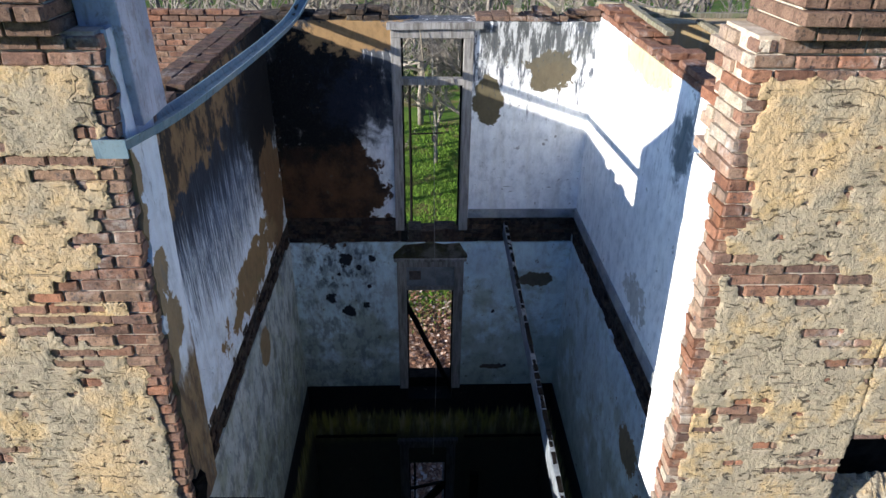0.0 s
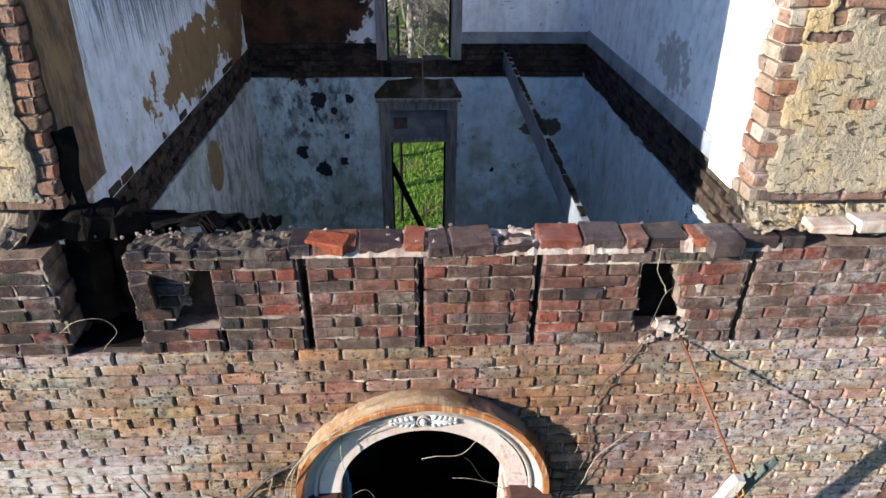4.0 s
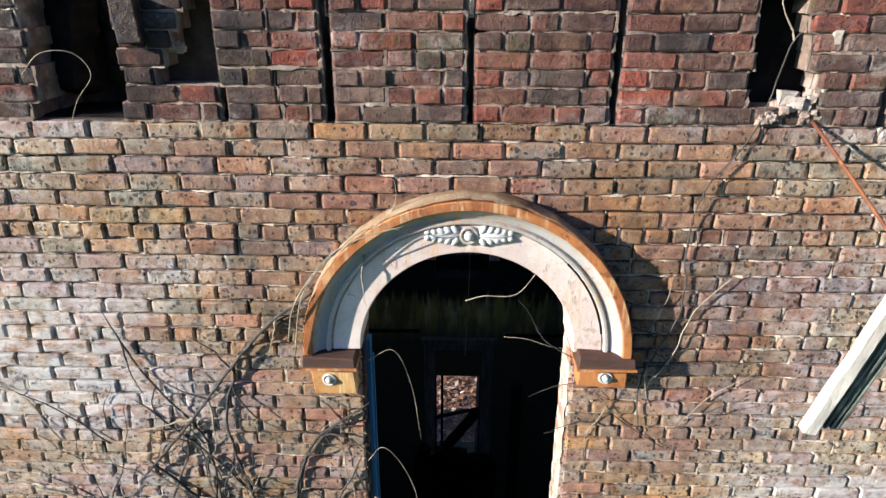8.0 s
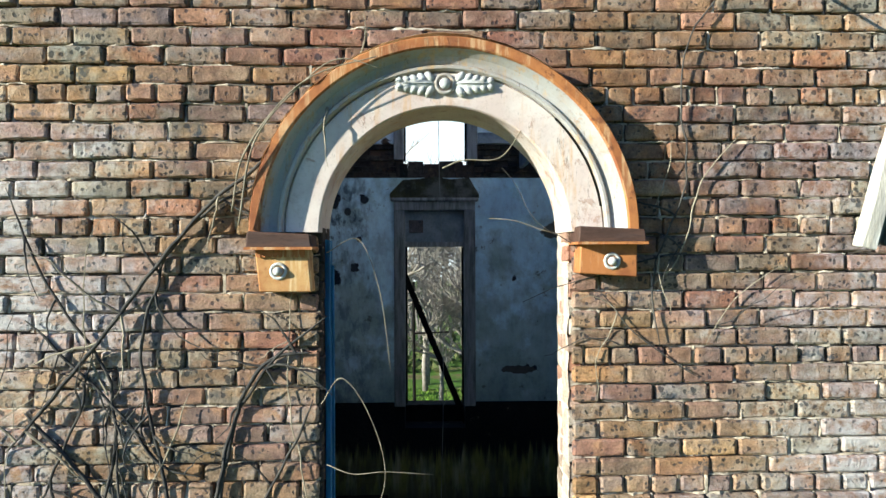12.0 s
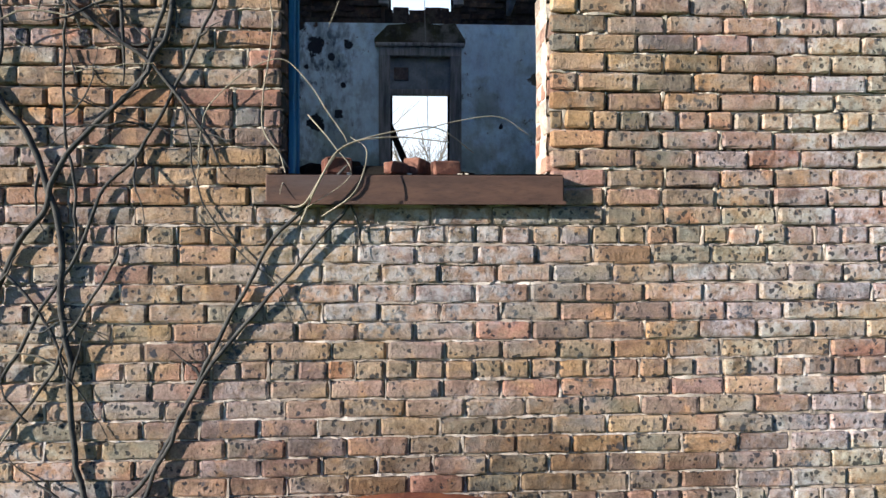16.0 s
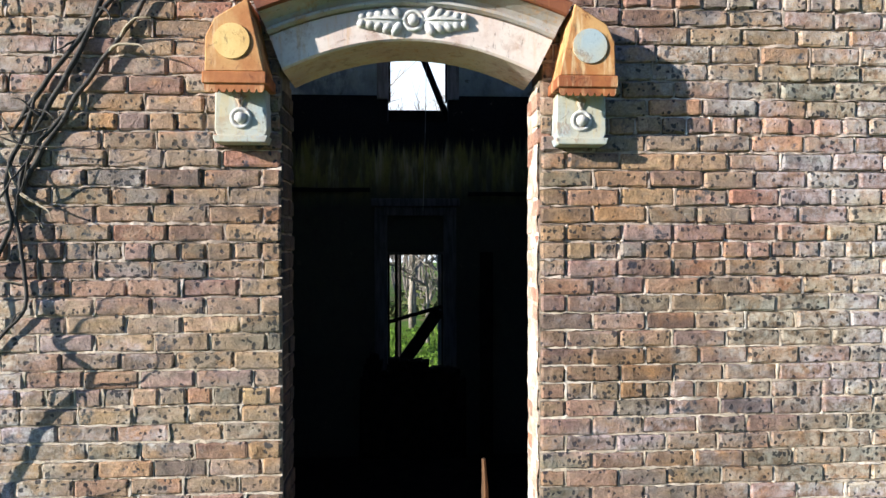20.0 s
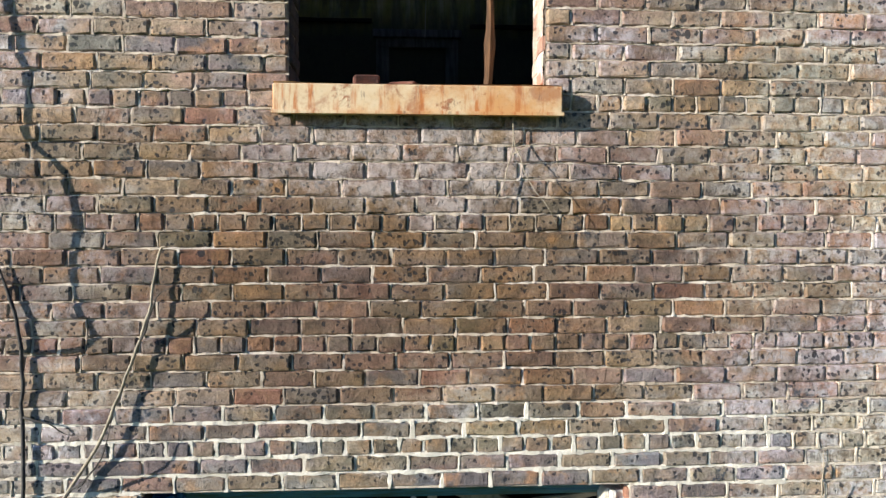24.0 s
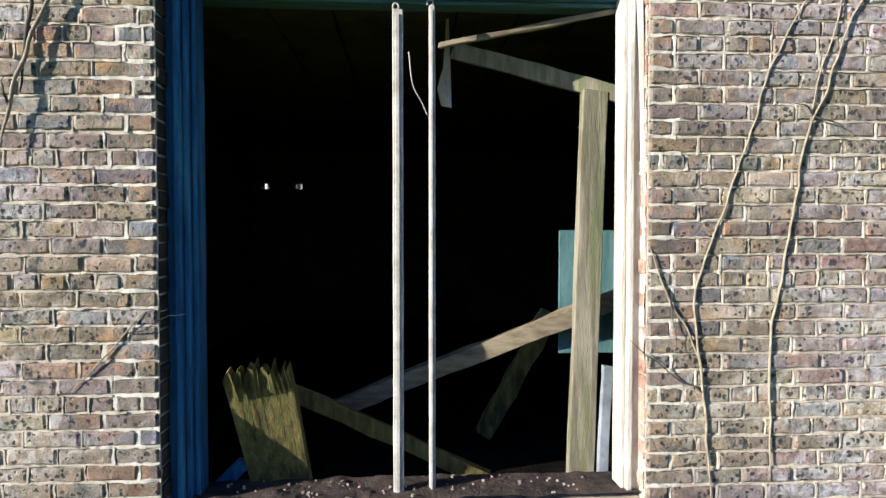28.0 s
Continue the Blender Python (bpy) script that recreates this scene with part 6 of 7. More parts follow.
# bits lying on the sills
for x, y, z, l, w, h, rz in ((-0.26, 0.03, 7.732, 0.09, 0.075, 0.06, 20), (-0.04, 0.02, 7.732, 0.08, 0.06, 0.05, 40), (0.04, 0.09, 7.732, 0.12, 0.065, 0.07, 65), (0.14, 0.05, 7.732, 0.10, 0.07, 0.055, 15), (-0.20, 0.06, 4.156, 0.10, 0.06, 0.05, 15), (-0.06, 0.16, 4.156, 0.12, 0.07, 0.05, -20), (0.16, 0.05, 4.156, 0.03, 0.02, 0.015, 0)):
    ob = link("brick_fragment", box(-l / 2, l / 2, -w / 2, w / 2, 0, h, 0.006, None, 0.008, random.Random(int(x * 900))), m_fragment)
    ob.matrix_world = pose(x, y, z, 0, 0, rz)
    tagged(ob, "broken piece of red brick lying on the sill", "brick", "brick pieces on the sills")
crumbs, rr = bmesh.new(), random.Random(8)
for _ in range(120):
    low = rr.random() < 0.3
    s, y = rr.uniform(0.002, 0.008), rr.uniform(0.0, 0.20)
    x, z = (rr.uniform(-0.4, 0.4), 4.156) if low else (0.5 - 0.4 * rr.random() ** 2 if rr.random() < 0.75 else rr.uniform(-0.4, 0.5), 7.732)
    box(x - s, x + s, y - s, y + s, z - s * 0.3, z + s, s * 0.3, crumbs, s * 0.4, rr)
tagged(link("plaster_crumbs", crumbs, m_mortar_light), "pale plaster crumbs scattered on the sills", "rubble", kind="stuff")

# ---- ground-floor opening ----
m_head = plain("mossy_teal_shade", (0.05, 0.15, 0.17), (0.045, 0.075, 0.035), 5, 0.75, 0.006, (1, 9, 9), third=(0.03, 0.09, 0.15))
m_teal_sheet = plain("pale_teal_sheet", (0.11, 0.22, 0.22), (0.06, 0.14, 0.15), 4, 0.8, 0.003, (6, 6, 1))
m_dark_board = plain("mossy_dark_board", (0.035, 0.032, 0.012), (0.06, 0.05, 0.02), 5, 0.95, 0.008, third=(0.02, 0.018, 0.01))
# shade and sun painted on one frame: left and head blue-green, right white
fr = thing("door_frame", "weathered wooden frame, shade painted blue-green and sun painted white", "frame")
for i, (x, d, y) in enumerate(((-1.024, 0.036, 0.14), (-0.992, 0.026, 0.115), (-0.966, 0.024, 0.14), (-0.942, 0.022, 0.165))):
    part("jamb_board", bar((x, y, 0.55), (x, y, 2.572), d, 0.10, 0.004, None, 8, 0.0015), m_blue_wood, fr, "jamb moulding coloured blue-green for shade")
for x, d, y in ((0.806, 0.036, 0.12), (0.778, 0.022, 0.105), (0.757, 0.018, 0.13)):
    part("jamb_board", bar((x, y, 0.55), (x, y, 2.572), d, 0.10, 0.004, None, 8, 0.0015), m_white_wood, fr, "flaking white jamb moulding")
for z, d, y in ((2.590, 0.024, 0.200), (2.567, 0.022, 0.185), (2.545, 0.020, 0.205), (2.526, 0.016, 0.225)):
    part("head_board", bar((-1.02, y, z), (0.82, y, z), 0.10, d, 0.003, None, 8, 0.0015), m_head, fr, "mossy head moulding coloured blue-green for shade")
part("loose_strip", bar((0.842, 0.03, 1.02), (0.80, 0.045, 2.50), 0.03, 0.02, 0.002, None, 6, 0.003), m_white_wood, fr, "split white strip peeling from the jamb")
# black bar painted in for the shadow gap above the frame
tagged(link("lintel_gap_bar", box(-1.10, 1.30, 0.07, 0.213, 2.596, 2.66, 0.006), m_char_and_dark), "black bar filling the shadow gap over the ground opening", "lintel", kind="structure")
for x, h in ((-0.149, 2.472), (-0.012, 2.500)):
    c = thing("conduit_post", "thin galvanised rail hung upright from a hook", "rail", group="upright rails in the opening")
    y = 0.12 if x < -0.1 else 0.15
    w = 0.042 if x < -0.1 else 0.026
    part("rail", bar((x, y, 0.46), (x, y, h), w, 0.026, 0.004, None, 5, 0.001), m_iron, c)
    part("rail_groove", bar((x - 0.002, y - 0.016, 0.46), (x - 0.002, y - 0.016, h - 0.02), w * 0.4, 0.008, 0.002), m_iron, c)
    hk = [(x + 0.012 * math.cos(a) - 0.008, y, h + 0.012 + 0.013 * math.sin(a)) for a in np.linspace(-1.4, 4.0, 12)]
    part("hook", tube(hk, 0.004, 0.004, 6), m_iron, c, smooth=True)
wire = thing("loose_wire", "thin bent wire hanging beside the rails", "wire")
part("strand", tube(smooth_line([(-0.105, 0.2, 2.33), (-0.09, 0.2, 2.2), (-0.05, 0.2, 2.12), (-0.02, 0.19, 2.05)], 5), 0.0025, 0.002, 5), m_iron, wire)


def plank(name, a, b, w, d, mat_, label, wob=0.004, cuts=7, up=(0, 1, 0)):
    ob = link(name, bar(a, b, w, d, 0.003, None, cuts, wob, up), mat_)
    return tagged(ob, label, "plank", "fallen timbers in the ground storey")


plank("standing_post", (0.665, 0.38, 0.45), (0.732, 0.41, 2.225), 0.115, 0.05, m_wood, "grey weathered post leaning upright inside the opening", 0.003)
plank("brace_board", (0.10, 0.55, 2.44), (0.90, 0.38, 2.19), 0.075, 0.03, m_wood, "mossy diagonal brace board under the ceiling")
plank("brace_strip", (0.02, 0.28, 2.38), (0.80, 0.19, 2.52), 0.025, 0.02, m_woodx, "thin pale brace strip nailed across")
plank("fallen_beam", (-0.50, 0.75, 0.70), (0.98, 0.50, 1.32), 0.085, 0.07, m_woodx, "split grey beam lying aslant in the opening", 0.006, 12)
plank("fallen_board", (-0.62, 0.42, 0.88), (0.30, 0.55, 0.40), 0.07, 0.05, m_green_wood, "mossy board slanting down into rubble", 0.005)
plank("leaning_strip", (0.74, 0.30, 0.45), (0.775, 0.33, 1.0), 0.045, 0.03, m_grey_trim, "pale metal strip leaning on the post", 0.002)
plank("blue_lath", (-1.02, 0.30, 0.40), (-0.80, 0.28, 0.62), 0.06, 0.03, m_blue_wood, "short blue painted lath lying on rubble", 0.002)
plank("split_stub", (0.30, 0.95, 0.5), (0.62, 0.8, 1.17), 0.10, 0.05, m_green_wood, "mossy broken stub behind the beam", 0.01)
# the broken plank that stands with a splintered top
bm = bmesh.new()
rr = random.Random(5)
n, bl, br, tl, tr = 26, Vector((-0.76, 0.30, 0.44)), Vector((-0.515, 0.30, 0.44)), Vector((-0.825, 0.05, 1.03)), Vector((-0.575, 0.05, 1.09))
deep = Vector((0, 0.05, 0.012))
rows = []
for i in range(n + 1):
    f = i / n
    end = tl.lerp(tr, f) + Vector((0, rr.uniform(-0.003, 0.003), rr.choice((0.0, 0.01, -0.02, -0.035)) + rr.uniform(-0.02, 0.012) + 0.02 * noise.noise(Vector((f * 5, 1, 0)))))
    foot = bl.lerp(br, f)
    mid = foot.lerp(tl.lerp(tr, f), 0.80) + Vector((0.004 * math.sin(f * 9), 0.003 * noise.noise(Vector((f * 11, 3, 0))), 0))
    rows.append([bm.verts.new(p + o) for o in (Vector((0, 0, 0)), deep) for p in (foot, mid, end)])
for p, q in zip(rows, rows[1:]):
    for a, b in ((0, 1), (1, 2), (4, 3), (5, 4), (2, 5), (3, 0)):
        bm.faces.new((p[a], p[b], q[b], q[a]))
for r in (rows[0], rows[-1]):
    bm.faces.new((r[0], r[1], r[4], r[3]))
    bm.faces.new((r[1], r[2], r[5], r[4]))
bmesh.ops.recalc_face_normals(bm, faces=bm.faces)
tagged(link("broken_plank", bm, m_green_wood), "wide mossy plank with a splintered top end", "plank", "fallen timbers in the ground storey")
for i, (x, y, l, w, h, rz) in enumerate(((-0.33, 0.14, 0.14, 0.07, 0.05, 25), (-0.12, 0.15, 0.2, 0.06, 0.06, -15), (0.08, 0.16, 0.16, 0.08, 0.045, 10), (0.22, 0.17, 0.1, 0.06, 0.03, 40), (-0.22, 0.17, 0.1, 0.05, 0.07, 60))):
    ob = link("charred_chunk", box(-l / 2, l / 2, -w / 2, w / 2, 0, h, 0.006, None, 0.012, rr), m_char_and_dark)
    ob.matrix_world = pose(x, y, 7.73, 0, 0, rz)
    tagged(ob, "charred chunk of wood lying on the sill", "debris", "charred chunks on the sill")
tagged(link("sheet_panel", box(0.625, 0.90, 0.62, 0.63, 1.0, 1.60, 0.002), m_teal_sheet), "pale blue-green sheet standing behind the post", "panel")
tagged(link("cloth_scrap", prism([(0.03, 2.27), (0.05, 2.19), (0.10, 2.18), (0.095, 2.36), (0.085, 2.61), (0.075, 2.61), (0.06, 2.37)], 0.6, 0.604), m_tin_grey), "small pale scrap hanging under the ceiling", "scrap")
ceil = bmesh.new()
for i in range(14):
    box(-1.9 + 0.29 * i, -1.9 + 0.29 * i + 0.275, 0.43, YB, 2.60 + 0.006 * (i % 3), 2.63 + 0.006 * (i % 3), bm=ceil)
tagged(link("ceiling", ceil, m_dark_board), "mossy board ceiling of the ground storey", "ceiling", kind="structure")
rub = bmesh.new()
for _ in range(700):
    x, y, s = rr.uniform(-1.0, 0.85), rr.uniform(0.18, 1.5), rr.uniform(0.005, 0.022)
    z = 0.45 - 0.28 * min(1, y / 0.7) + rr.uniform(0, 0.04) + 0.05 * noise.noise(Vector((x * 3, y * 3, 0)))
    box(x - s, x + s, y - s, y + s, z - s, z + s * 0.7, s * 0.3, rub, s * 0.45, rr)
dust = bmesh.new()
bmesh.ops.create_grid(dust, x_segments=70, y_segments=10, size=0.5)
for v in dust.verts:
    x, y = -1.03 + 1.85 * (v.co.x + 0.5), 0.035 + 0.24 * (v.co.y + 0.5)
    v.co = Vector((x, y, 0.536 + 0.014 * noise.fractal(Vector((x * 7, y * 7, 2)), 1, 2, 4) + 0.012))
tagged(link("threshold_dirt", dust, m_gap), "dark dirt and crumbs lying on the threshold", "dirt", kind="stuff")
pale = bmesh.new()
for _ in range(150):
    x, y, s = rr.uniform(-1.0, 0.8), rr.uniform(0.04, 0.26), rr.uniform(0.0015, 0.006)
    if rr.random() < 0.5 + 0.5 * noise.noise(Vector((x * 4, y * 4, 7))):
        box(x - s, x + s, y - s, y + s, 0.548 - s * 0.5, 0.55 + s, s * 0.3, pale, s * 0.4, rr)
tagged(link("threshold_crumbs", pale, m_crumble), "pale mortar crumbs scattered on the threshold", "rubble", kind="stuff")
tagged(link("floor_rubble", rub, m_mortar_back), "heap of plaster and brick rubble on the floor", "rubble", kind="stuff")

# ---- inside the ruin ----
def frame_set(name, label, x0, x1, z0, z1, w, mat_, head=0.0, y=YB):
    f = thing(name, label, "window frame", kind="structure")
    part("window_frame", box(x0 - w, x0 + 0.01, y - 0.035, y + 0.10, z0, z1, 0.006), mat_, f, "grey weathered casing board")
    part("window_frame", box(x1 - 0.01, x1 + w, y - 0.035, y + 0.10, z0, z1, 0.006), mat_, f, "grey weathered casing board")
    part("head_board", box(x0 - w, x1 + w, y - 0.037, y + 0.10, z1, z1 + 0.11, 0.006), mat_, f)
    if head:
        part("cap_moulding", box(x0 - w - 0.04, x1 + w + 0.04, y - 0.07, y + 0.06, z1 + 0.112, z1 + 0.112 + head, 0.01), mat_, f)
    part("inner_stop", box(x0 + 0.008, x0 + 0.032, y + 0.10, y + 0.20, z0, z1, 0.003), m_char_and_dark, f)
    part("inner_stop", box(x1 - 0.032, x1 - 0.008, y + 0.10, y + 0.20, z0, z1, 0.003), m_char_and_dark, f)
    return f


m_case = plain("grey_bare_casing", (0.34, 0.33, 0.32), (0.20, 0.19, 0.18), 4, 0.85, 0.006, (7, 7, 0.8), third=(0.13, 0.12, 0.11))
# darker copy of the casing colour, used in the lower room
m_case_dark = plain("dark_casing", (0.11, 0.11, 0.11), (0.05, 0.05, 0.05), 4, 0.85, 0.006, (7, 7, 0.8))
w1 = frame_set("window_1", "weathered open window frame with no glass in the upper storey", -0.30, 0.52, 10.50, 13.25, 0.115, m_case)
part("cross_rail", box(-0.31, 0.54, YB - 0.02, YB + 0.10, 12.65, 12.735, 0.005), m_case, w1)
part("lintel_beam", bar((-0.46, 5.50, 13.40), (0.74, 5.52, 13.41), 0.10, 0.085, 0.005, None, 6, 0.004), m_case, w1, "loose grey beam across the top")
w2 = frame_set("window_2", "grey framed open doorway with a boarded transom", -0.285, 0.475, 7.40, 9.86, 0.13, m_case, 0.045)
part("transom_panel", box(-0.28, 0.47, YB + 0.06, YB + 0.09, 9.46, 9.86), m_grey_trim, w2, "blue-grey boarded transom")
part("transom_bar", box(-0.285, 0.475, YB + 0.02, YB + 0.12, 9.40, 9.462, 0.004), m_case, w2)
part("broken_pane", box(-0.23, -0.05, YB + 0.045, YB + 0.062, 9.58, 9.74, 0.003), m_red_j, w2, "small hole stopped with red brick")
part("threshold", box(-0.32, 0.52, YT - 0.06, YT + 0.20, 7.0, 7.335, 0.01), m_char_and_dark, w2)
w3 = frame_set("window_3", "dark framed open window in the lower room", -0.30, 0.42, 3.95, 5.95, 0.15, m_case_dark, 0.10)
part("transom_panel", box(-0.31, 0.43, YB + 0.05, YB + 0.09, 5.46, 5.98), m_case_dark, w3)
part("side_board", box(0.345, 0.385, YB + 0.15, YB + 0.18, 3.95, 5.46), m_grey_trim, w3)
part("sash_bar", box(-0.205, -0.165, YB + 0.2, YB + 0.24, 3.95, 5.46), m_char_and_dark, w3)


def timber(name, a, b, w, d, mat_, label, cat="beam", wob=0.004, up=(0, 0, 1), grp=""):
    return tagged(link(name, bar(a, b, w, d, 0.004, None, 10, wob, up), mat_), label, cat, grp)


timber("leaning_timber", (-0.29, 5.72, 9.05), (0.50, 5.72, 7.14), 0.075, 0.06, m_char_and_dark, "charred timber leaning across the doorway", up=(0, 1, 0))
timber("fallen_timber", (-0.30, 5.70, 4.60), (0.40, 5.70, 4.80), 0.045, 0.05, m_char_and_dark, "thin charred bar across the lower window", up=(0, 1, 0))
timber("fallen_timber", (-0.16, 5.66, 4.0), (0.36, 5.66, 4.76), 0.16, 0.06, m_char_and_dark, "broad charred board leaning in the lower window", up=(0, 1, 0))
timber("leaning_post", (0.90, 5.15, 2.95), (0.92, 5.3, 5.5), 0.16, 0.09, m_char_and_dark, "black burnt post standing against the back wall", "post")
bm = bmesh.new()
prev = None
for i in range(29):
    f = i / 28
    c = Vector((0.290 + 0.012 * math.sin(f * 9.0), 0.262 - 0.035 * f, 2.95 + 1.75 * f))
    w = 0.021 * (1 - max(0, f - 0.90) / 0.10 * 0.6) * (1 + 0.45 * noise.noise(c * 9))
    row_ = [bm.verts.new(c + Vector(o)) for o in ((-w, 0, 0), (0, -0.012, 0), (w, 0.004, 0), (0, 0.016, 0))]
    if prev:
        for k in range(4):
            bm.faces.new((prev[k], prev[(k + 1) % 4], row_[(k + 1) % 4], row_[k]))
    prev = row_
bm.faces.new(prev)
tagged(link("broken_board", bm, m_brown_wood), "splintered brown board standing upright behind the sill", "board")
timber("rail_board", (-1.95, 5.52, 6.27), (-0.50, 5.52, 6.27), 0.03, 0.05, m_char_and_dark, "dark rail along the lower back wall", "rail")
timber("rail_board", (0.72, 5.52, 6.22), (2.2, 5.52, 6.22), 0.03, 0.05, m_char_and_dark, "dark rail along the lower back wall", "rail")
heap = bmesh.new()
hr = random.Random(44)
for _ in range(60):
    x = hr.uniform(-0.55, 0.6)
    top = 0.30 - 0.22 * (x + 0.4) if x < 0.3 else 0.12
    r = hr.uniform(0.03, 0.09)
    z = 3.93 + max(0.03, top) * hr.uniform(0.1, 1.0)
    box(x - r, x + r, 5.46 - r, 5.50 + r * 0.5, z - r, z + r * 0.6, r * 0.3, heap, r * 0.3, hr)
box(-0.62, 0.68, 5.38, 5.545, 2.95, 3.95, 0.02, heap, 0.02, hr)
tagged(link("debris_heap", heap, m_char_and_dark), "charred debris heaped in front of the lower window", "debris", kind="stuff")
wt = thing("floor_joist", "single blue-grey floor joist still spanning the room", "joist")
part("joist", bar((1.085, 0.30, 10.49), (1.20, 5.62, 10.50), 0.055, 0.21, 0.004, None, 14, 0.003), m_grey_trim, wt)
rr = random.Random(17)
nb = bmesh.new()
for i in range(120):
    f = rr.random()
    x, y = 1.085 + 0.115 * f, 0.35 + 5.2 * f
    s = rr.uniform(0.008, 0.02)
    box(x - s * 1.2, x + s * 1.3, y - s * 2.2, y + s * 2.2, 10.585, 10.598 + rr.uniform(0.002, 0.018), 0.002, nb, 0.004, rr)
tagged(part("burnt_crust", nb, m_char_and_dark, wt, "burnt scraps of flooring along the top"), kind="stuff")
tagged(link("skirting_board", box(XR - 0.025, XR - 0.001, 0.66, YB - 0.026, 10.70, 10.86, 0.004), m_grey_trim), "blue-grey painted skirting along the white wall", "skirting", kind="structure")
tagged(link("skirting_board", box(0.64, XR - 0.001, YB - 0.025, YB - 0.001, 10.70, 10.84, 0.004), m_grey_trim), "blue-grey painted skirting under the window", "skirting", kind="structure")


# bare brick where the floor was, with empty joist pockets
def gap_bricks(name, at, length, axis, sgn, parent_wall):
    bm, z, row = bmesh.new(), 10.275, 0
    while z < 10.66:
        p = -0.1 * (row % 2)
        while p < length:
            a, b = max(p, 0.0), min(p + 0.215, length)
            pocket = ((a + b) / 2 - 0.25) % 0.55 < 0.10 and 10.34 < z < 10.6
            if b - a > 0.04 and not pocket:
                d = rr.uniform(0.0, 0.03)
                if axis == "y":
                    x0, x1 = sorted((at[0], at[0] + sgn * (0.03 + d)))
                    box(x0, x1, at[1] + a + 0.004, at[1] + b - 0.006, z + 0.004, z + 0.064, 0.004, bm, 0.003, rr)
                else:
                    y0, y1 = sorted((at[1], at[1] + sgn * (0.03 + d)))
                    box(at[0] + a + 0.004, at[0] + b - 0.006, y0, y1, z + 0.004, z + 0.064, 0.004, bm, 0.003, rr)
            p += 0.215
        z += 0.0705
        row += 1
    part("floor_gap_bricks", bm, m_sooty, parent_wall, "sooty bare bricks with empty joist pockets")


m_sooty = brick_material("sooty_brick_course", True, [(0.05, 0.03, 0.022), (0.022, 0.018, 0.016), (0.07, 0.045, 0.03), (0.03, 0.023, 0.02)], 0.12, 0.8, 0.4)
m_mossy_cement = plain("mossy_cement", (0.060, 0.052, 0.022), (0.028, 0.026, 0.018), 6, 0.95, 0.02, third=(0.15, 0.14, 0.12))
part("mossy_hip", prism([(-0.465, 10.018), (0.655, 10.018), (0.655, 10.06), (0.60, 10.15), (0.53, 10.27), (0.30, 10.25), (0.10, 10.28), (-0.16, 10.25), (-0.30, 10.24), (-0.42, 10.12), (-0.465, 10.07)], YB - 0.03, YB + 0.04), m_mossy_cement, w2, "mossy cement patch above the door head")
gap_bricks("left", (XL - 0.05, 0.6), YB - 0.6, "y", 1, left)
gap_bricks("right", (XR + 0.06, 0.6), YB - 0.6, "y", -1, right)
gap_bricks("back_left", (XL, YB + 0.06), 1.62, "x", -1, back)
gap_bricks("back_right", (0.60, YB + 0.06), 1.62, "x", -1, back)
# ragged brick sill under the upper window
bm = bmesh.new()
x = -0.34
while x < 0.56:
    w = rr.choice((0.1, 0.2, 0.2))
    box(x, min(x + w, 0.6) - 0.001, YB + 0.03, YB + 0.30, 10.19, 10.44 + rr.choice((0.0, 0.012, 0.045)), 0.005, bm, 0.006, rr)
    x += w
part("broken_sill_bricks", bm, m_sooty, back)
part("gap_filling", box(-0.31, 0.53, YB + 0.05, YT, 10.0, 10.25), m_gap, back)


def ragged_top(name, label, x0, x1, y0, y1, z, along, seed, mat_, layers=2):
    rng = random.Random(seed)
    t = thing(name, label, "wall top", group="broken wall tops")
    for k in range(layers):
        p, end = (x0, x1) if along == "x" else (y0, y1)
        while p < end:
            ln = rng.choice((0.11, 0.21, 0.21))
            if rng.random() < (0.97, 0.6)[k]:
                e = min(p + ln, end)
                h = z + 0.07 * k
                for lo, hi in ((0.0, 0.48), (0.5, 1.0)):
                    if rng.random() < 0.9:
                        if along == "x":
                            b = (p, e - 0.01, y0 + (y1 - y0) * lo, y0 + (y1 - y0) * hi)
                        else:
                            b = (x0 + (x1 - x0) * lo, x0 + (x1 - x0) * hi, p, e - 0.01)
                        part("brick", box(*b, h + 0.003, h + 0.066 + rng.uniform(-0.008, 0.004), 0.006, None, 0.007, rng), mat_, t)
            p += ln
    return t


ragged_top("wall_top_bricks", "loose pale bricks along the broken side wall top", XR, XR + 0.34, 0.9, YT, 13.51, "y", 3, m_jamb)
ragged_top("wall_top_bricks", "sooty loose bricks along the broken side wall top", XL - 0.34, XL, 0.9, YT, 13.43, "y", 4, m_band_j, 1)
ragged_top("wall_top_bricks", "mossy loose bricks along the back wall top", XL, -0.42, YB, YT, 13.45, "x", 5, m_sooty)
ragged_top("wall_top_bricks", "mossy loose bricks along the back wall top", 0.66, XR, YB, YT, 13.45, "x", 6, m_brown_j)

g = thing("fallen_gutter", "bent blue-grey metal gutter lying across the open room", "gutter")
path = smooth_line([(-1.58, 0.30, 13.82), (-1.60, 1.2, 13.69), (-1.60, 2.4, 13.60), (-1.60, 4.1, 13.50), (-1.57, 5.5, 13.50), (-1.50, 6.6, 13.72)], 6)
bm, rows = bmesh.new(), []
for p in path:
    rows.append([bm.verts.new(p + Vector(o)) for o in ((-0.075, 0, 0.055), (-0.06, 0, 0.0), (0.0, 0, -0.02), (0.06, 0, 0.0), (0.075, 0, 0.055), (0.066, 0, 0.055), (0.05, 0, 0.008), (0.0, 0, -0.01), (-0.05, 0, 0.008), (-0.066, 0, 0.055))])
for a, b in zip(rows, rows[1:]):
    for k in range(10):
        bm.faces.new((a[k], a[(k + 1) % 10], b[(k + 1) % 10], b[k]))
bm.faces.new(rows[0])
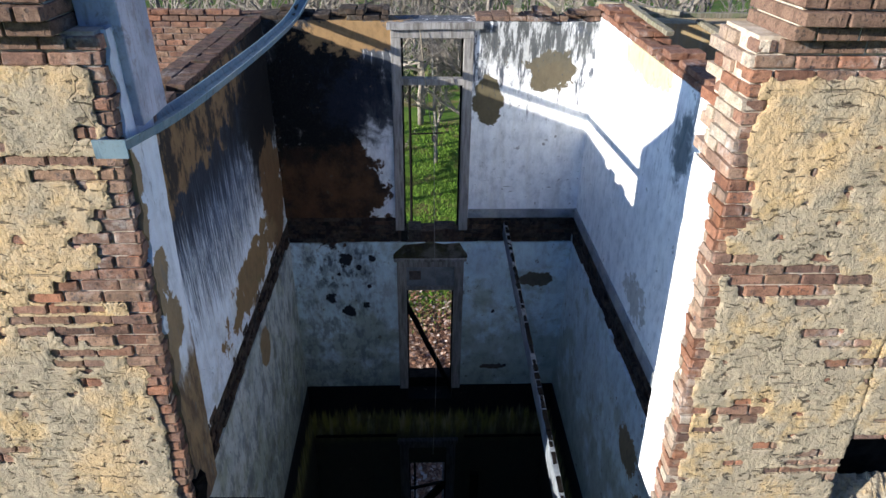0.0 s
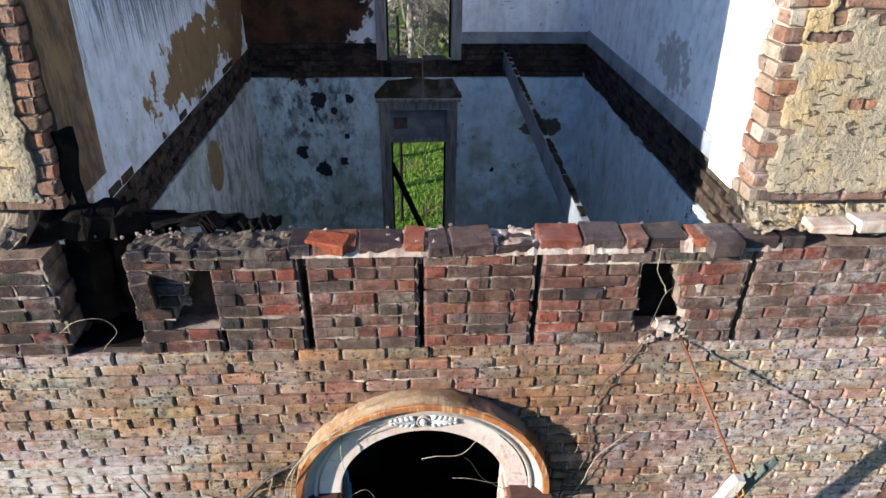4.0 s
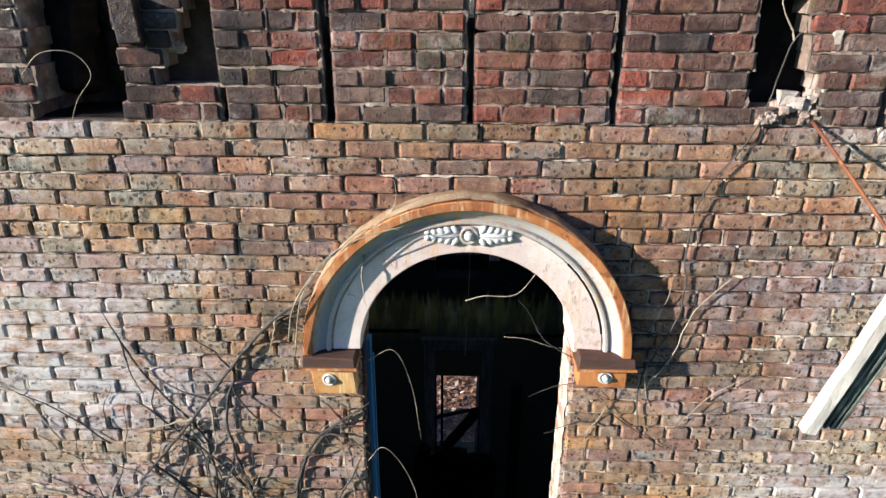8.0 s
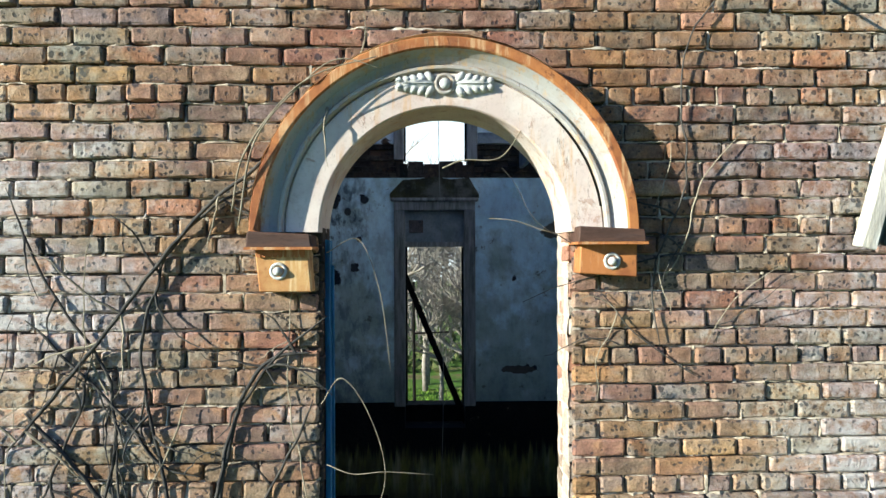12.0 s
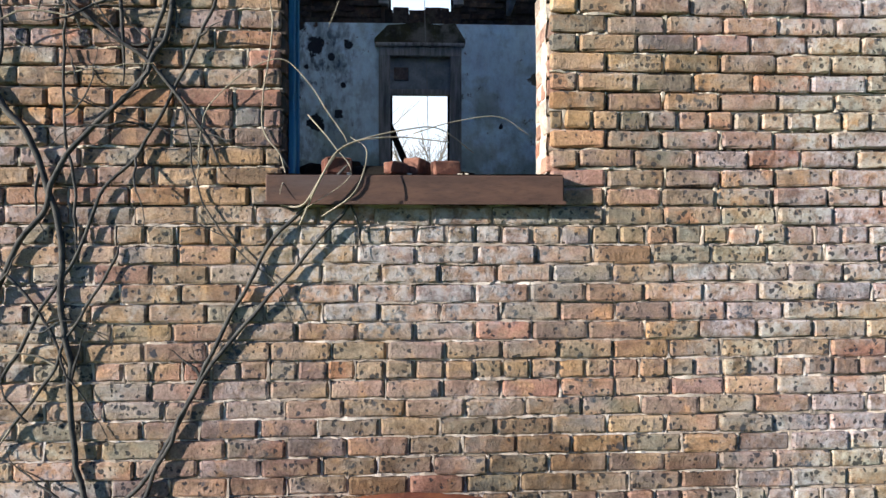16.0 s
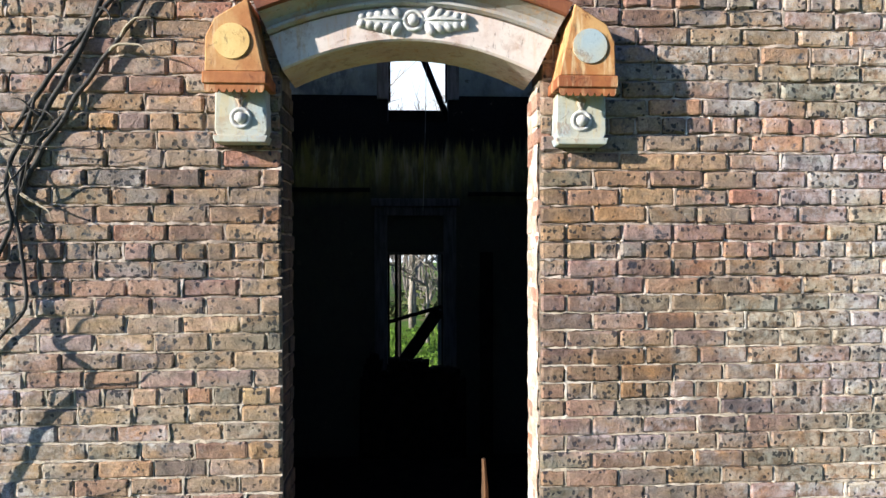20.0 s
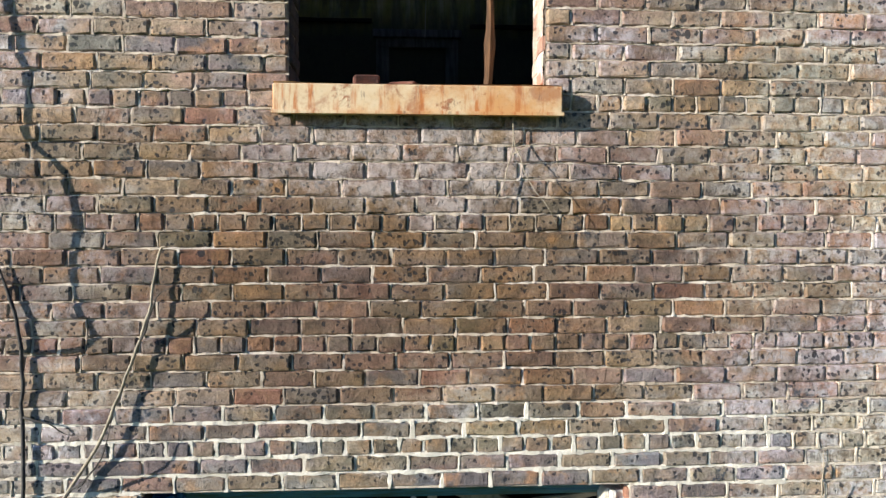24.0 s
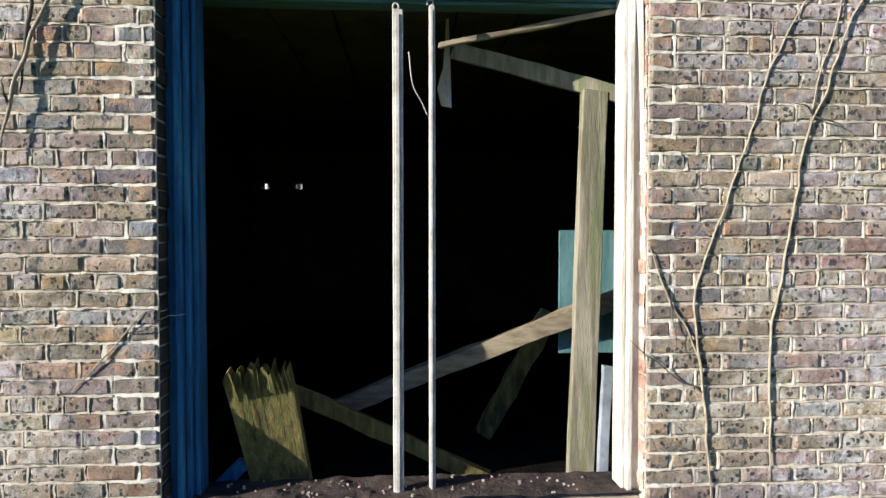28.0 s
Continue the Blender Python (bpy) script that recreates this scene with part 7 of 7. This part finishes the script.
bm.faces.new(rows[-1])
part("trough", bm, m_gutter, g)
part("end_cap", box(-1.66, -1.50, 0.285, 0.297, 13.79, 13.885), m_gutter, g)
tagged(link("painted_pilaster", box(-1.745, -1.535, 0.62, 0.98, 13.84, 15.0, 0.006), m_peeling), "blue-white painted pier stub above the side wall", "pilaster", kind="structure")

# rooms beside: outer stretches of the back wall, and timbers on the wall tops
m_ochre = stained("ochre_room_plaster", (0.46, 0.33, 0.17), lambda n: [(n.op("MULTIPLY", n.step(n.noise(2.5, 5, 0.6), 0.5, 0.65), 0.6), (0.25, 0.18, 0.11))])
shell("wall_back_right", "ochre plastered wall of the next roofless room", [("plaster", m_ochre, [(XR + 0.34, 7.0, YB, YT, 0, 13.44)])])
shell("wall_back_left", "bare brown brick wall of the next roofless room", [("core", m_mortar_red, [(-7.0, XL - 0.34, YB + 0.012, YT, 0, 13.40)])])
shell("wall_front_outer_left", "plain brown wall of the next room's front", [("core", m_brown_j, [(-7.0, -2.9, 0.02, 0.30, 0, 11.1)])])
shell("wall_front_outer_right", "plain brown wall of the next room's front", [("core", m_brown_j, [(2.9, 7.0, 0.02, 0.30, 0, 11.0)])])
# out of view; added to keep sun off the leaf litter
shell("wall_back_wing", "unseen low wall added to shade the ground behind the ruin", [("core", m_mortar_red, [(-19.0, -7.0, YB, YT, 0, 4.7)])])
bl = thing("wall_back_left_face", "brown bare brickwork of the next room", "wall", kind="structure")
slots, z, row = [], 12.2, 0
rng = random.Random(31)
while z < 13.5:
    x = -4.6 - 0.1 * (row % 2)
    while x < XL - 0.36:
        slots.append((x + 0.1, YB + rng.uniform(-0.01, 0.01), z + 0.035, 0.2, 0.06, 0))
        x += 0.215
    z += 0.072
    row += 1
brick_part(slots, rng, m_brown_j).parent = bl
shell("wall_far_left", "outer brick wall of the ruin", [("core", m_mortar_red, [(-7.3, -7.0, 0.4, YT, 0, 12.3)])])
shell("wall_far_right", "outer brick wall of the ruin", [("core", m_mortar_red, [(7.0, 7.3, 0.4, YT, 0, 13.4)])])
for i, (a, b, w) in enumerate((((1.12, 5.3, 13.63), (1.40, 6.9, 13.63), 0.09), ((1.62, 5.35, 13.64), (1.55, 6.8, 13.64), 0.08), ((2.30, 6.1, 13.60), (3.15, 5.35, 13.60), 0.10), ((2.62, 5.45, 13.56), (4.2, 5.5, 13.56), 0.12), ((2.45, 3.8, 13.68), (2.55, 5.6, 13.66), 0.08), ((3.4, 0.9, 13.3), (3.5, 5.6, 13.46), 0.10))):
    timber("roof_timber", a, b, w, 0.05, m_wood, "grey loose roof timber lying on the wall tops", "timber", 0.005, grp="roof timbers on the walls")
cd = thing("frayed_rope", "pale frayed rope hanging from the window beam", "rope")
part("strand", tube(smooth_line([(-0.05, 5.47, 13.39), (0.0, 5.35, 12.9), (0.06, 5.35, 12.4), (0.13, 5.35, 12.02)], 5), 0.006, 0.006, 5), m_twig, cd)
part("tag", box(0.10, 0.16, 5.33, 5.37, 11.95, 12.02, 0.008), m_red, cd, "small red tag at the cord's end")
wi = thing("hanging_wire", "thin dark wire hanging down the middle of the room", "wire")
part("wire", tube(smooth_line([(0.10, 5.46, 13.39), (0.13, 5.3, 12.0), (0.15, 5.3, 10.3), (0.18, 5.3, 9.3), (0.19, 5.3, 7.6), (0.15, 5.3, 6.0)], 6), 0.004, 0.004, 5), m_case, wi)

# charred remains in the broken corner of the band
for i, (a, b, w, d) in enumerate((((-1.74, 0.12, 11.10), (-1.30, 0.27, 11.06), 0.16, 0.12), ((-1.70, 0.26, 11.03), (-0.86, 0.27, 11.045), 0.09, 0.05), ((-1.62, 0.18, 10.50), (-1.58, 0.25, 11.08), 0.15, 0.12), ((-1.42, 0.28, 10.47), (-1.44, 0.30, 11.02), 0.16, 0.1), ((-1.0, 0.17, 11.06), (-0.92, 0.16, 11.11), 0.07, 0.07), ((-0.86, 0.20, 11.05), (-0.66, 0.20, 11.05), 0.08, 0.05), ((-1.64, 0.24, 10.98), (-1.60, 0.30, 11.50), 0.11, 0.10))):
    timber("charred_joist_end", a, b, w, d, m_char_and_dark, "charred black joist end lodged in the broken wall", "joist", 0.018, grp="charred joist ends")
# dark plates stand in for shade inside the recesses and the cavity
tagged(link("burnt_dark_backing", box(-1.76, -1.28, 0.34, 0.40, 10.45, 11.0), m_gap), "sooty dark sheet standing in for the depth of the broken recess", "recess", kind="structure")
tagged(link("cavity_dark_plate", box(-1.24, -0.93, 0.135, 0.20, 10.56, 10.94), m_gap), "dark plate standing in for shade in a broken cavity", "recess", kind="structure")
tagged(link("recess_dark_plate", box(1.05, 1.40, 0.135, 0.20, 10.44, 10.98), m_char_and_dark), "black plate standing in for the shade of the broken recess", "recess", kind="structure")

# ---- things fixed to the front ----
rod = thing("iron_rod", "thin rusty rod jutting out of the broken brick band", "rod")
part("rod", tube([(1.36, 0.0, 10.455), (1.375, -0.08, 10.41), (1.43, -0.30, 10.26), (1.50, -0.60, 10.06)], 0.007, 0.007, 7), m_rust_dark, rod, smooth=True)
part("hook", tube([(1.50, -0.60, 10.06), (1.51, -0.62, 10.03), (1.49, -0.625, 10.01), (1.475, -0.61, 10.03)], 0.006, 0.005, 6), m_rust, rod)
sh = thing("hanging_shutter", "broken white shutter hanging aslant on the brick wall", "shutter")
A, B = Vector((1.338, -0.49, 9.365)), Vector((1.478, -0.60, 10.12))
q = (B - A).normalized()
n = Vector((0.96, 0.20, -0.15)).normalized()
m_slat = plain("grey_green_slat", (0.20, 0.22, 0.18), (0.08, 0.09, 0.075), 4, 0.85, 0.01, (5, 5, 1.5), third=(0.03, 0.045, 0.05))
part("stile", bar(A, B, 0.052, 0.045, 0.004, None, 10, 0.003, (0, 1, 0)), m_white_wood, sh, "white painted stile in full sun")
for i in range(8):
    o = n * (0.036 + 0.0145 * i) + Vector((0, 0.010 * (i % 2), 0))
    part("slat", bar(A + o + q * rr.uniform(0.0, 0.03), B + o + q * (rr.uniform(-0.07, 0.04) + 0.016 * i), 0.012, 0.03, 0.002, None, 10, 0.003, (0, 1, 0)), m_slat, sh, "split grey-green slat")
part("rust_plate", box(-0.02, 0.02, -0.004, 0.004, -0.018, 0.018, 0.002), m_rust, sh, "small rusted plate").matrix_world = pose(*(A.lerp(B, 0.76) + n * 0.085 + Vector((0, -0.026, 0))), 0, 14, 0)


# ---- vines ----
def vine(pts, r0, r1, mat_=None, twigs=5, seed=1, label="dry leafless vine stem climbing the brick wall", off=0.02, kink=0.012, hug=False):
    """A stem through pts (x, z) on the wall's face, with side twigs."""
    rng = random.Random(seed)
    v = thing("vine", label, "vine", group="dry vines on the wall")
    line = [Vector((x, -off * 0.6 - rng.uniform(0, 0.008), z)) for x, z in pts]
    if hug:
        twigs = min(twigs, 1)
        for p in line:
            p.y = -0.006
    if off > 0.1:
        line[0].y = line[-1].y = -0.006
    line = smooth_line(line, 7)
    for i, p in enumerate(line):
        p.x += kink * noise.noise(Vector((p.z * 11, seed, 0)))
        p.y += -abs((0.004 if hug else 0.008) * noise.noise(Vector((p.z * 5, seed, 4))))
    part("stem", tube(line, r0 * 0.72, r1 * 0.72, 6, None, True), mat_ or m_vine, v, smooth=True)
    tm = m_twig if rng.random() < 0.25 else m_vine
    for _ in range(twigs):
        i = rng.randrange(2, len(line) - 1)
        p = line[i].copy()
        a = rng.uniform(0, 2 * math.pi)
        ln = rng.uniform(0.10, 0.42)
        t, q = [p], Vector((math.cos(a), rng.uniform(-0.35, 0.05), math.sin(a)))
        for k in range(8):
            q = (q + Vector((rng.uniform(-0.4, 0.4), rng.uniform(-0.15, 0.15), rng.uniform(-0.45, 0.35)))).normalized()
            p = p + q * ln / 8
            p.y = min(max(p.y, -0.07 - off * 0.6), -0.010)
            t.append(p)
        part("twig", tube(t, r1 * 0.45 + 0.001, 0.001, 5), tm, v)
    return v


def tangle(x0, x1, z0, z1, count, seed):
    """Many thin dead runners crossing one another on the wall."""
    rng = random.Random(seed)
    v = thing("vine_tangle", "thin dark dead vine runners tangled on the brick wall", "vine", group="dry vines on the wall")
    for k in range(count):
        p = Vector((rng.uniform(x0, x1), rng.uniform(-0.04, -0.01), rng.uniform(z0, z1)))
        a = rng.choice((rng.uniform(0.7, 2.4), rng.uniform(-0.5, 0.5), rng.uniform(2.4, 3.6)))
        q, pts, ln = Vector((math.cos(a), 0, math.sin(a))), [p], rng.uniform(0.2, 0.75)
        for _ in range(10):
            q = (q + Vector((rng.uniform(-0.28, 0.28), 0, rng.uniform(-0.28, 0.28)))).normalized()
            p = p + q * ln / 10
            p.y = min(max(p.y + rng.uniform(-0.012, 0.012), -0.07), -0.008)
            pts.append(p)
        part("runner", tube(pts, rng.uniform(0.0025, 0.005), 0.001, 5), m_twig if rng.random() < 0.25 else m_vine, v)
    return v


tangle(-2.0, -1.15, 8.0, 8.95, 22, 3)
tangle(-1.8, -1.3, 5.6, 6.9, 7, 4)
tangle(0.62, 1.0, 8.9, 9.6, 5, 8)
vine([(-0.31, 10.0), (-0.50, 9.87), (-0.67, 9.68), (-0.82, 9.57), (-0.98, 9.40), (-1.09, 9.26), (-1.23, 9.07), (-1.38, 8.88), (-1.61, 8.61)], 0.009, 0.011, twigs=9, seed=1, off=0.05)
vine([(-0.46, 9.82), (-0.66, 9.63), (-0.86, 9.52), (-1.01, 9.36), (-1.07, 9.2), (-1.12, 8.98), (-1.08, 8.7), (-1.02, 8.4), (-1.0, 8.05)], 0.006, 0.010, twigs=8, seed=2)
vine([(-0.42, 9.11), (-0.61, 8.96), (-0.69, 8.85), (-0.78, 8.70), (-0.82, 8.51), (-0.88, 8.28), (-0.95, 8.05)], 0.008, 0.011, twigs=7, seed=3)
vine([(-0.48, 8.97), (-0.62, 8.95), (-0.73, 8.83), (-0.81, 8.53), (-0.85, 8.25), (-0.90, 8.15), (-0.95, 8.05), (-1.20, 7.80), (-1.27, 7.62), (-1.39, 7.44), (-1.48, 7.2)], 0.010, 0.014, twigs=5, seed=4)
vine([(-1.55, 8.75), (-1.41, 8.60), (-1.25, 8.40), (-1.12, 8.28), (-0.93, 8.14), (-0.83, 8.03), (-0.73, 7.89), (-0.66, 7.76)], 0.012, 0.007, twigs=4, seed=5)
vine([(-1.58, 8.2), (-1.41, 7.97), (-1.33, 7.86), (-1.26, 7.66), (-1.22, 7.48), (-1.22, 7.25), (-1.19, 7.10), (-1.19, 6.96), (-1.17, 6.72), (-1.13, 6.54), (-1.19, 6.35), (-1.29, 6.15), (-1.38, 6.0)], 0.016, 0.013, twigs=7, seed=6)
vine([(-0.20, 7.78), (-0.28, 7.70), (-0.38, 7.60), (-0.49, 7.49), (-0.55, 7.37), (-0.64, 7.21), (-0.78, 6.92), (-0.92, 6.66), (-1.09, 6.50), (-1.21, 6.35), (-1.36, 6.15), (-1.46, 6.0)], 0.008, 0.013, twigs=3, seed=7)
vine([(-0.16, 7.73), (-0.24, 7.59), (-0.36, 7.45), (-0.46, 7.33), (-0.57, 7.21), (-0.74, 6.99), (-0.88, 6.70), (-0.99, 6.47), (-1.13, 6.27), (-1.25, 6.09), (-1.36, 5.91), (-1.44, 5.76)], 0.008, 0.013, twigs=3, seed=8)
vine([(-0.48, 8.79), (-0.53, 8.65), (-0.65, 8.43), (-0.75, 8.19), (-0.85, 7.99), (-0.95, 7.81), (-1.08, 7.66), (-1.16, 7.46), (-1.29, 7.25), (-1.37, 7.09), (-1.47, 6.95)], 0.007, 0.009, twigs=5, seed=9)
vine([(-1.17, 8.76), (-1.21, 8.66), (-1.21, 8.52), (-1.20, 8.33), (-1.21, 8.09), (-1.20, 7.83), (-1.17, 7.68), (-1.17, 7.44)], 0.006, 0.007, twigs=3, seed=10)
vine([(-0.94, 8.82), (-1.02, 8.60), (-1.10, 8.43), (-1.10, 8.29)], 0.005, 0.004, m_twig, 2, 33)
vine([(-0.81, 8.03), (-0.77, 7.83), (-0.74, 7.66), (-0.65, 7.51), (-0.57, 7.43), (-0.47, 7.34), (-0.40, 7.18)], 0.005, 0.003, twigs=2, seed=34)
vine([(-1.02, 7.48), (-1.04, 7.41), (-1.17, 7.20), (-1.27, 7.00), (-1.39, 6.84), (-1.5, 6.72)], 0.006, 0.009, twigs=3, seed=11)
vine([(-1.55, 7.5), (-1.40, 7.37), (-1.31, 7.27), (-1.26, 7.19), (-1.20, 7.05)], 0.007, 0.007, twigs=2, seed=35)
vine([(-1.24, 6.1), (-1.33, 6.0), (-1.38, 5.93), (-1.44, 5.75), (-1.42, 5.55), (-1.41, 5.37), (-1.49, 5.27), (-1.58, 5.15)], 0.012, 0.008, twigs=5, seed=12)
vine([(-1.36, 6.15), (-1.41, 6.0), (-1.47, 5.85), (-1.46, 5.66), (-1.52, 5.5), (-1.5, 5.3)], 0.012, 0.010, twigs=6, seed=13)
# a stem that hangs clear of the wall and throws its shadow on it
vine([(x - 0.315, z + 0.11) for x, z in ((-1.34, 6.05), (-1.35, 5.66), (-1.33, 5.36), (-1.30, 5.23), (-1.19, 5.13), (-1.22, 5.05), (-1.33, 4.97), (-1.41, 4.86), (-1.49, 4.66), (-1.52, 4.52), (-1.47, 4.30), (-1.44, 4.10), (-1.42, 3.94), (-1.30, 3.81), (-1.28, 3.60), (-1.28, 3.39), (-1.22, 3.18), (-1.22, 3.05))], 0.014, 0.010, twigs=7, seed=14, off=0.225)
vine([(-0.93, 3.55), (-0.96, 3.52), (-1.0, 3.30), (-1.08, 3.07), (-1.18, 2.82), (-1.29, 2.65), (-1.43, 2.38), (-1.52, 2.15), (-1.58, 1.9)], 0.006, 0.011, m_twig, 3, 15, off=0.04)
vine([(-1.55, 3.51), (-1.47, 3.24), (-1.46, 3.01), (-1.46, 2.67), (-1.48, 2.38), (-1.52, 2.1)], 0.009, 0.010, twigs=2, seed=16)
vine([(1.48, 2.55), (1.38, 2.39), (1.29, 2.19), (1.23, 1.99), (1.13, 1.70), (1.04, 1.45), (1.01, 1.30), (1.05, 0.96), (1.09, 0.50)], 0.005, 0.008, m_twig, 3, 17, hug=True)
vine([(1.72, 2.60), (1.62, 2.41), (1.54, 2.17), (1.45, 1.95), (1.41, 1.70), (1.36, 1.40), (1.32, 1.15), (1.33, 0.6)], 0.006, 0.008, m_twig, 3, 18, hug=True)
vine([(1.60, 2.75), (1.58, 2.45), (1.50, 2.20), (1.46, 1.95)], 0.004, 0.005, m_twig, 2, 19, hug=True)
vine([(0.82, 1.55), (0.91, 1.33), (1.02, 1.13), (1.05, 0.96)], 0.005, 0.006, m_twig, 1, 20, hug=True)
vine([(-1.07, 1.33), (-1.2, 1.17), (-1.36, 1.0)], 0.004, 0.004, m_twig, 1, 21, hug=True)
vine([(1.24, 10.80), (1.20, 10.72), (1.14, 10.43), (0.97, 10.15), (0.95, 9.90), (0.97, 9.63), (0.88, 9.40), (0.83, 9.2), (0.86, 8.98)], 0.004, 0.006, twigs=2, seed=22, off=0.03)
vine([(1.20, 9.83), (1.03, 9.63), (0.98, 9.45), (0.92, 9.30), (0.83, 9.21)], 0.004, 0.005, m_twig, 2, 23)
vine([(0.62, 9.21), (0.75, 9.05), (0.92, 8.92), (1.02, 8.86)], 0.004, 0.004, twigs=2, seed=24)
vine([(1.35, 9.3), (1.22, 9.22), (1.12, 9.12), (1.04, 8.98)], 0.003, 0.003, m_twig, 1, 25)
vine([(-1.62, 9.6), (-1.5, 9.3), (-1.38, 9.1), (-1.25, 8.9), (-1.22, 8.6), (-1.3, 8.3)], 0.006, 0.009, twigs=5, seed=27)
vine([(-1.55, 9.1), (-1.4, 8.95), (-1.2, 8.75), (-1.05, 8.55), (-0.9, 8.5)], 0.008, 0.006, twigs=5, seed=28)
vine([(-1.3, 9.0), (-1.35, 8.75), (-1.45, 8.5), (-1.42, 8.2), (-1.5, 7.9)], 0.006, 0.009, twigs=5, seed=29)
vine([(0.35, 4.04), (0.36, 3.95), (0.33, 3.82), (0.28, 3.70)], 0.004, 0.003, m_twig, 2, 30, "short dry twig hanging below the sill", 0.04)
vine([(-0.55, 9.3), (-0.57, 8.83), (-0.52, 8.53), (-0.48, 8.27), (-0.50, 8.13), (-0.52, 7.91), (-0.46, 7.81), (-0.42, 7.75)], 0.0035, 0.004, m_twig, 2, 31)
vine([(-0.75, 7.67), (-0.72, 7.93), (-0.61, 8.07), (-0.47, 8.14), (-0.38, 8.09), (-0.24, 7.89), (-0.21, 7.83)], 0.003, 0.003, m_twig, 1, 32, off=0.04)


def twig_curl(pts, r=0.002):
    t = thing("dry_twig", "pale dry twig curling out of the window opening", "twig", group="dry twigs at the windows")
    part("twig", tube(smooth_line(pts, 6), r, r * 0.5, 5), m_twig, t, smooth=True)


twig_curl([(-0.45, -0.03, 7.62), (-0.36, -0.09, 7.62), (-0.28, -0.11, 7.74), (-0.20, -0.09, 7.83), (0.0, -0.05, 7.89), (0.12, 0.0, 7.90), (0.25, 0.1, 7.83)], 0.004)
twig_curl([(-0.38, -0.05, 7.55), (-0.30, -0.12, 7.70), (-0.22, -0.10, 7.82), (-0.05, -0.06, 7.86), (0.15, -0.02, 7.85)], 0.004)
twig_curl([(-0.30, -0.06, 7.58), (-0.18, -0.13, 7.66), (-0.14, -0.10, 7.80), (-0.2, -0.05, 7.86)], 0.003)
twig_curl([(0.02, -0.02, 7.88), (0.16, 0.02, 7.93), (0.34, 0.06, 7.96), (0.46, 0.1, 7.90)], 0.0025)
twig_curl([(-0.36, 0.0, 7.95), (-0.26, -0.05, 7.83), (-0.2, -0.08, 7.72), (-0.36, -0.09, 7.6)], 0.0025)
twig_curl([(-0.44, -0.04, 8.78), (-0.36, -0.06, 8.88), (-0.26, -0.05, 8.74), (-0.20, -0.04, 8.50), (-0.28, -0.04, 8.25)])
twig_curl([(-0.42, -0.04, 8.55), (-0.32, -0.06, 8.52), (-0.2, -0.07, 8.53), (-0.02, -0.05, 8.51)])
twig_curl([(-0.42, -0.03, 9.35), (-0.30, -0.02, 9.40), (-0.22, -0.02, 9.2), (-0.18, -0.02, 8.9)], 0.002)
twig_curl([(0.02, -0.04, 9.67), (0.10, -0.05, 9.70), (0.24, -0.05, 9.71), (0.34, -0.05, 9.84), (0.40, -0.05, 9.88)], 0.003)
twig_curl([(0.20, -0.02, 9.48), (0.30, -0.02, 9.47), (0.42, -0.02, 9.43), (0.49, -0.01, 9.42)], 0.002)
twig_curl([(-0.72, -0.14, 9.45), (-0.66, -0.15, 9.75), (-0.5, -0.15, 9.95), (-0.36, -0.15, 10.05), (-0.2, -0.13, 10.02)], 0.004)
twig_curl([(-0.75, -0.12, 9.5), (-0.70, -0.15, 9.7), (-0.56, -0.15, 9.9), (-0.42, -0.16, 10.0), (-0.22, -0.15, 10.06)], 0.004)
twig_curl([(-1.68, -0.06, 10.62), (-1.58, -0.08, 10.70), (-1.47, -0.06, 10.70), (-1.42, -0.05, 10.62), (-1.50, -0.04, 10.52), (-1.58, 0.004, 10.40)], 0.0022)

# ---- the brick faces of the front wall ----
for spec in (W_GROUND, W_LOW, W_MID, W_TOP):
    front_section(*spec)
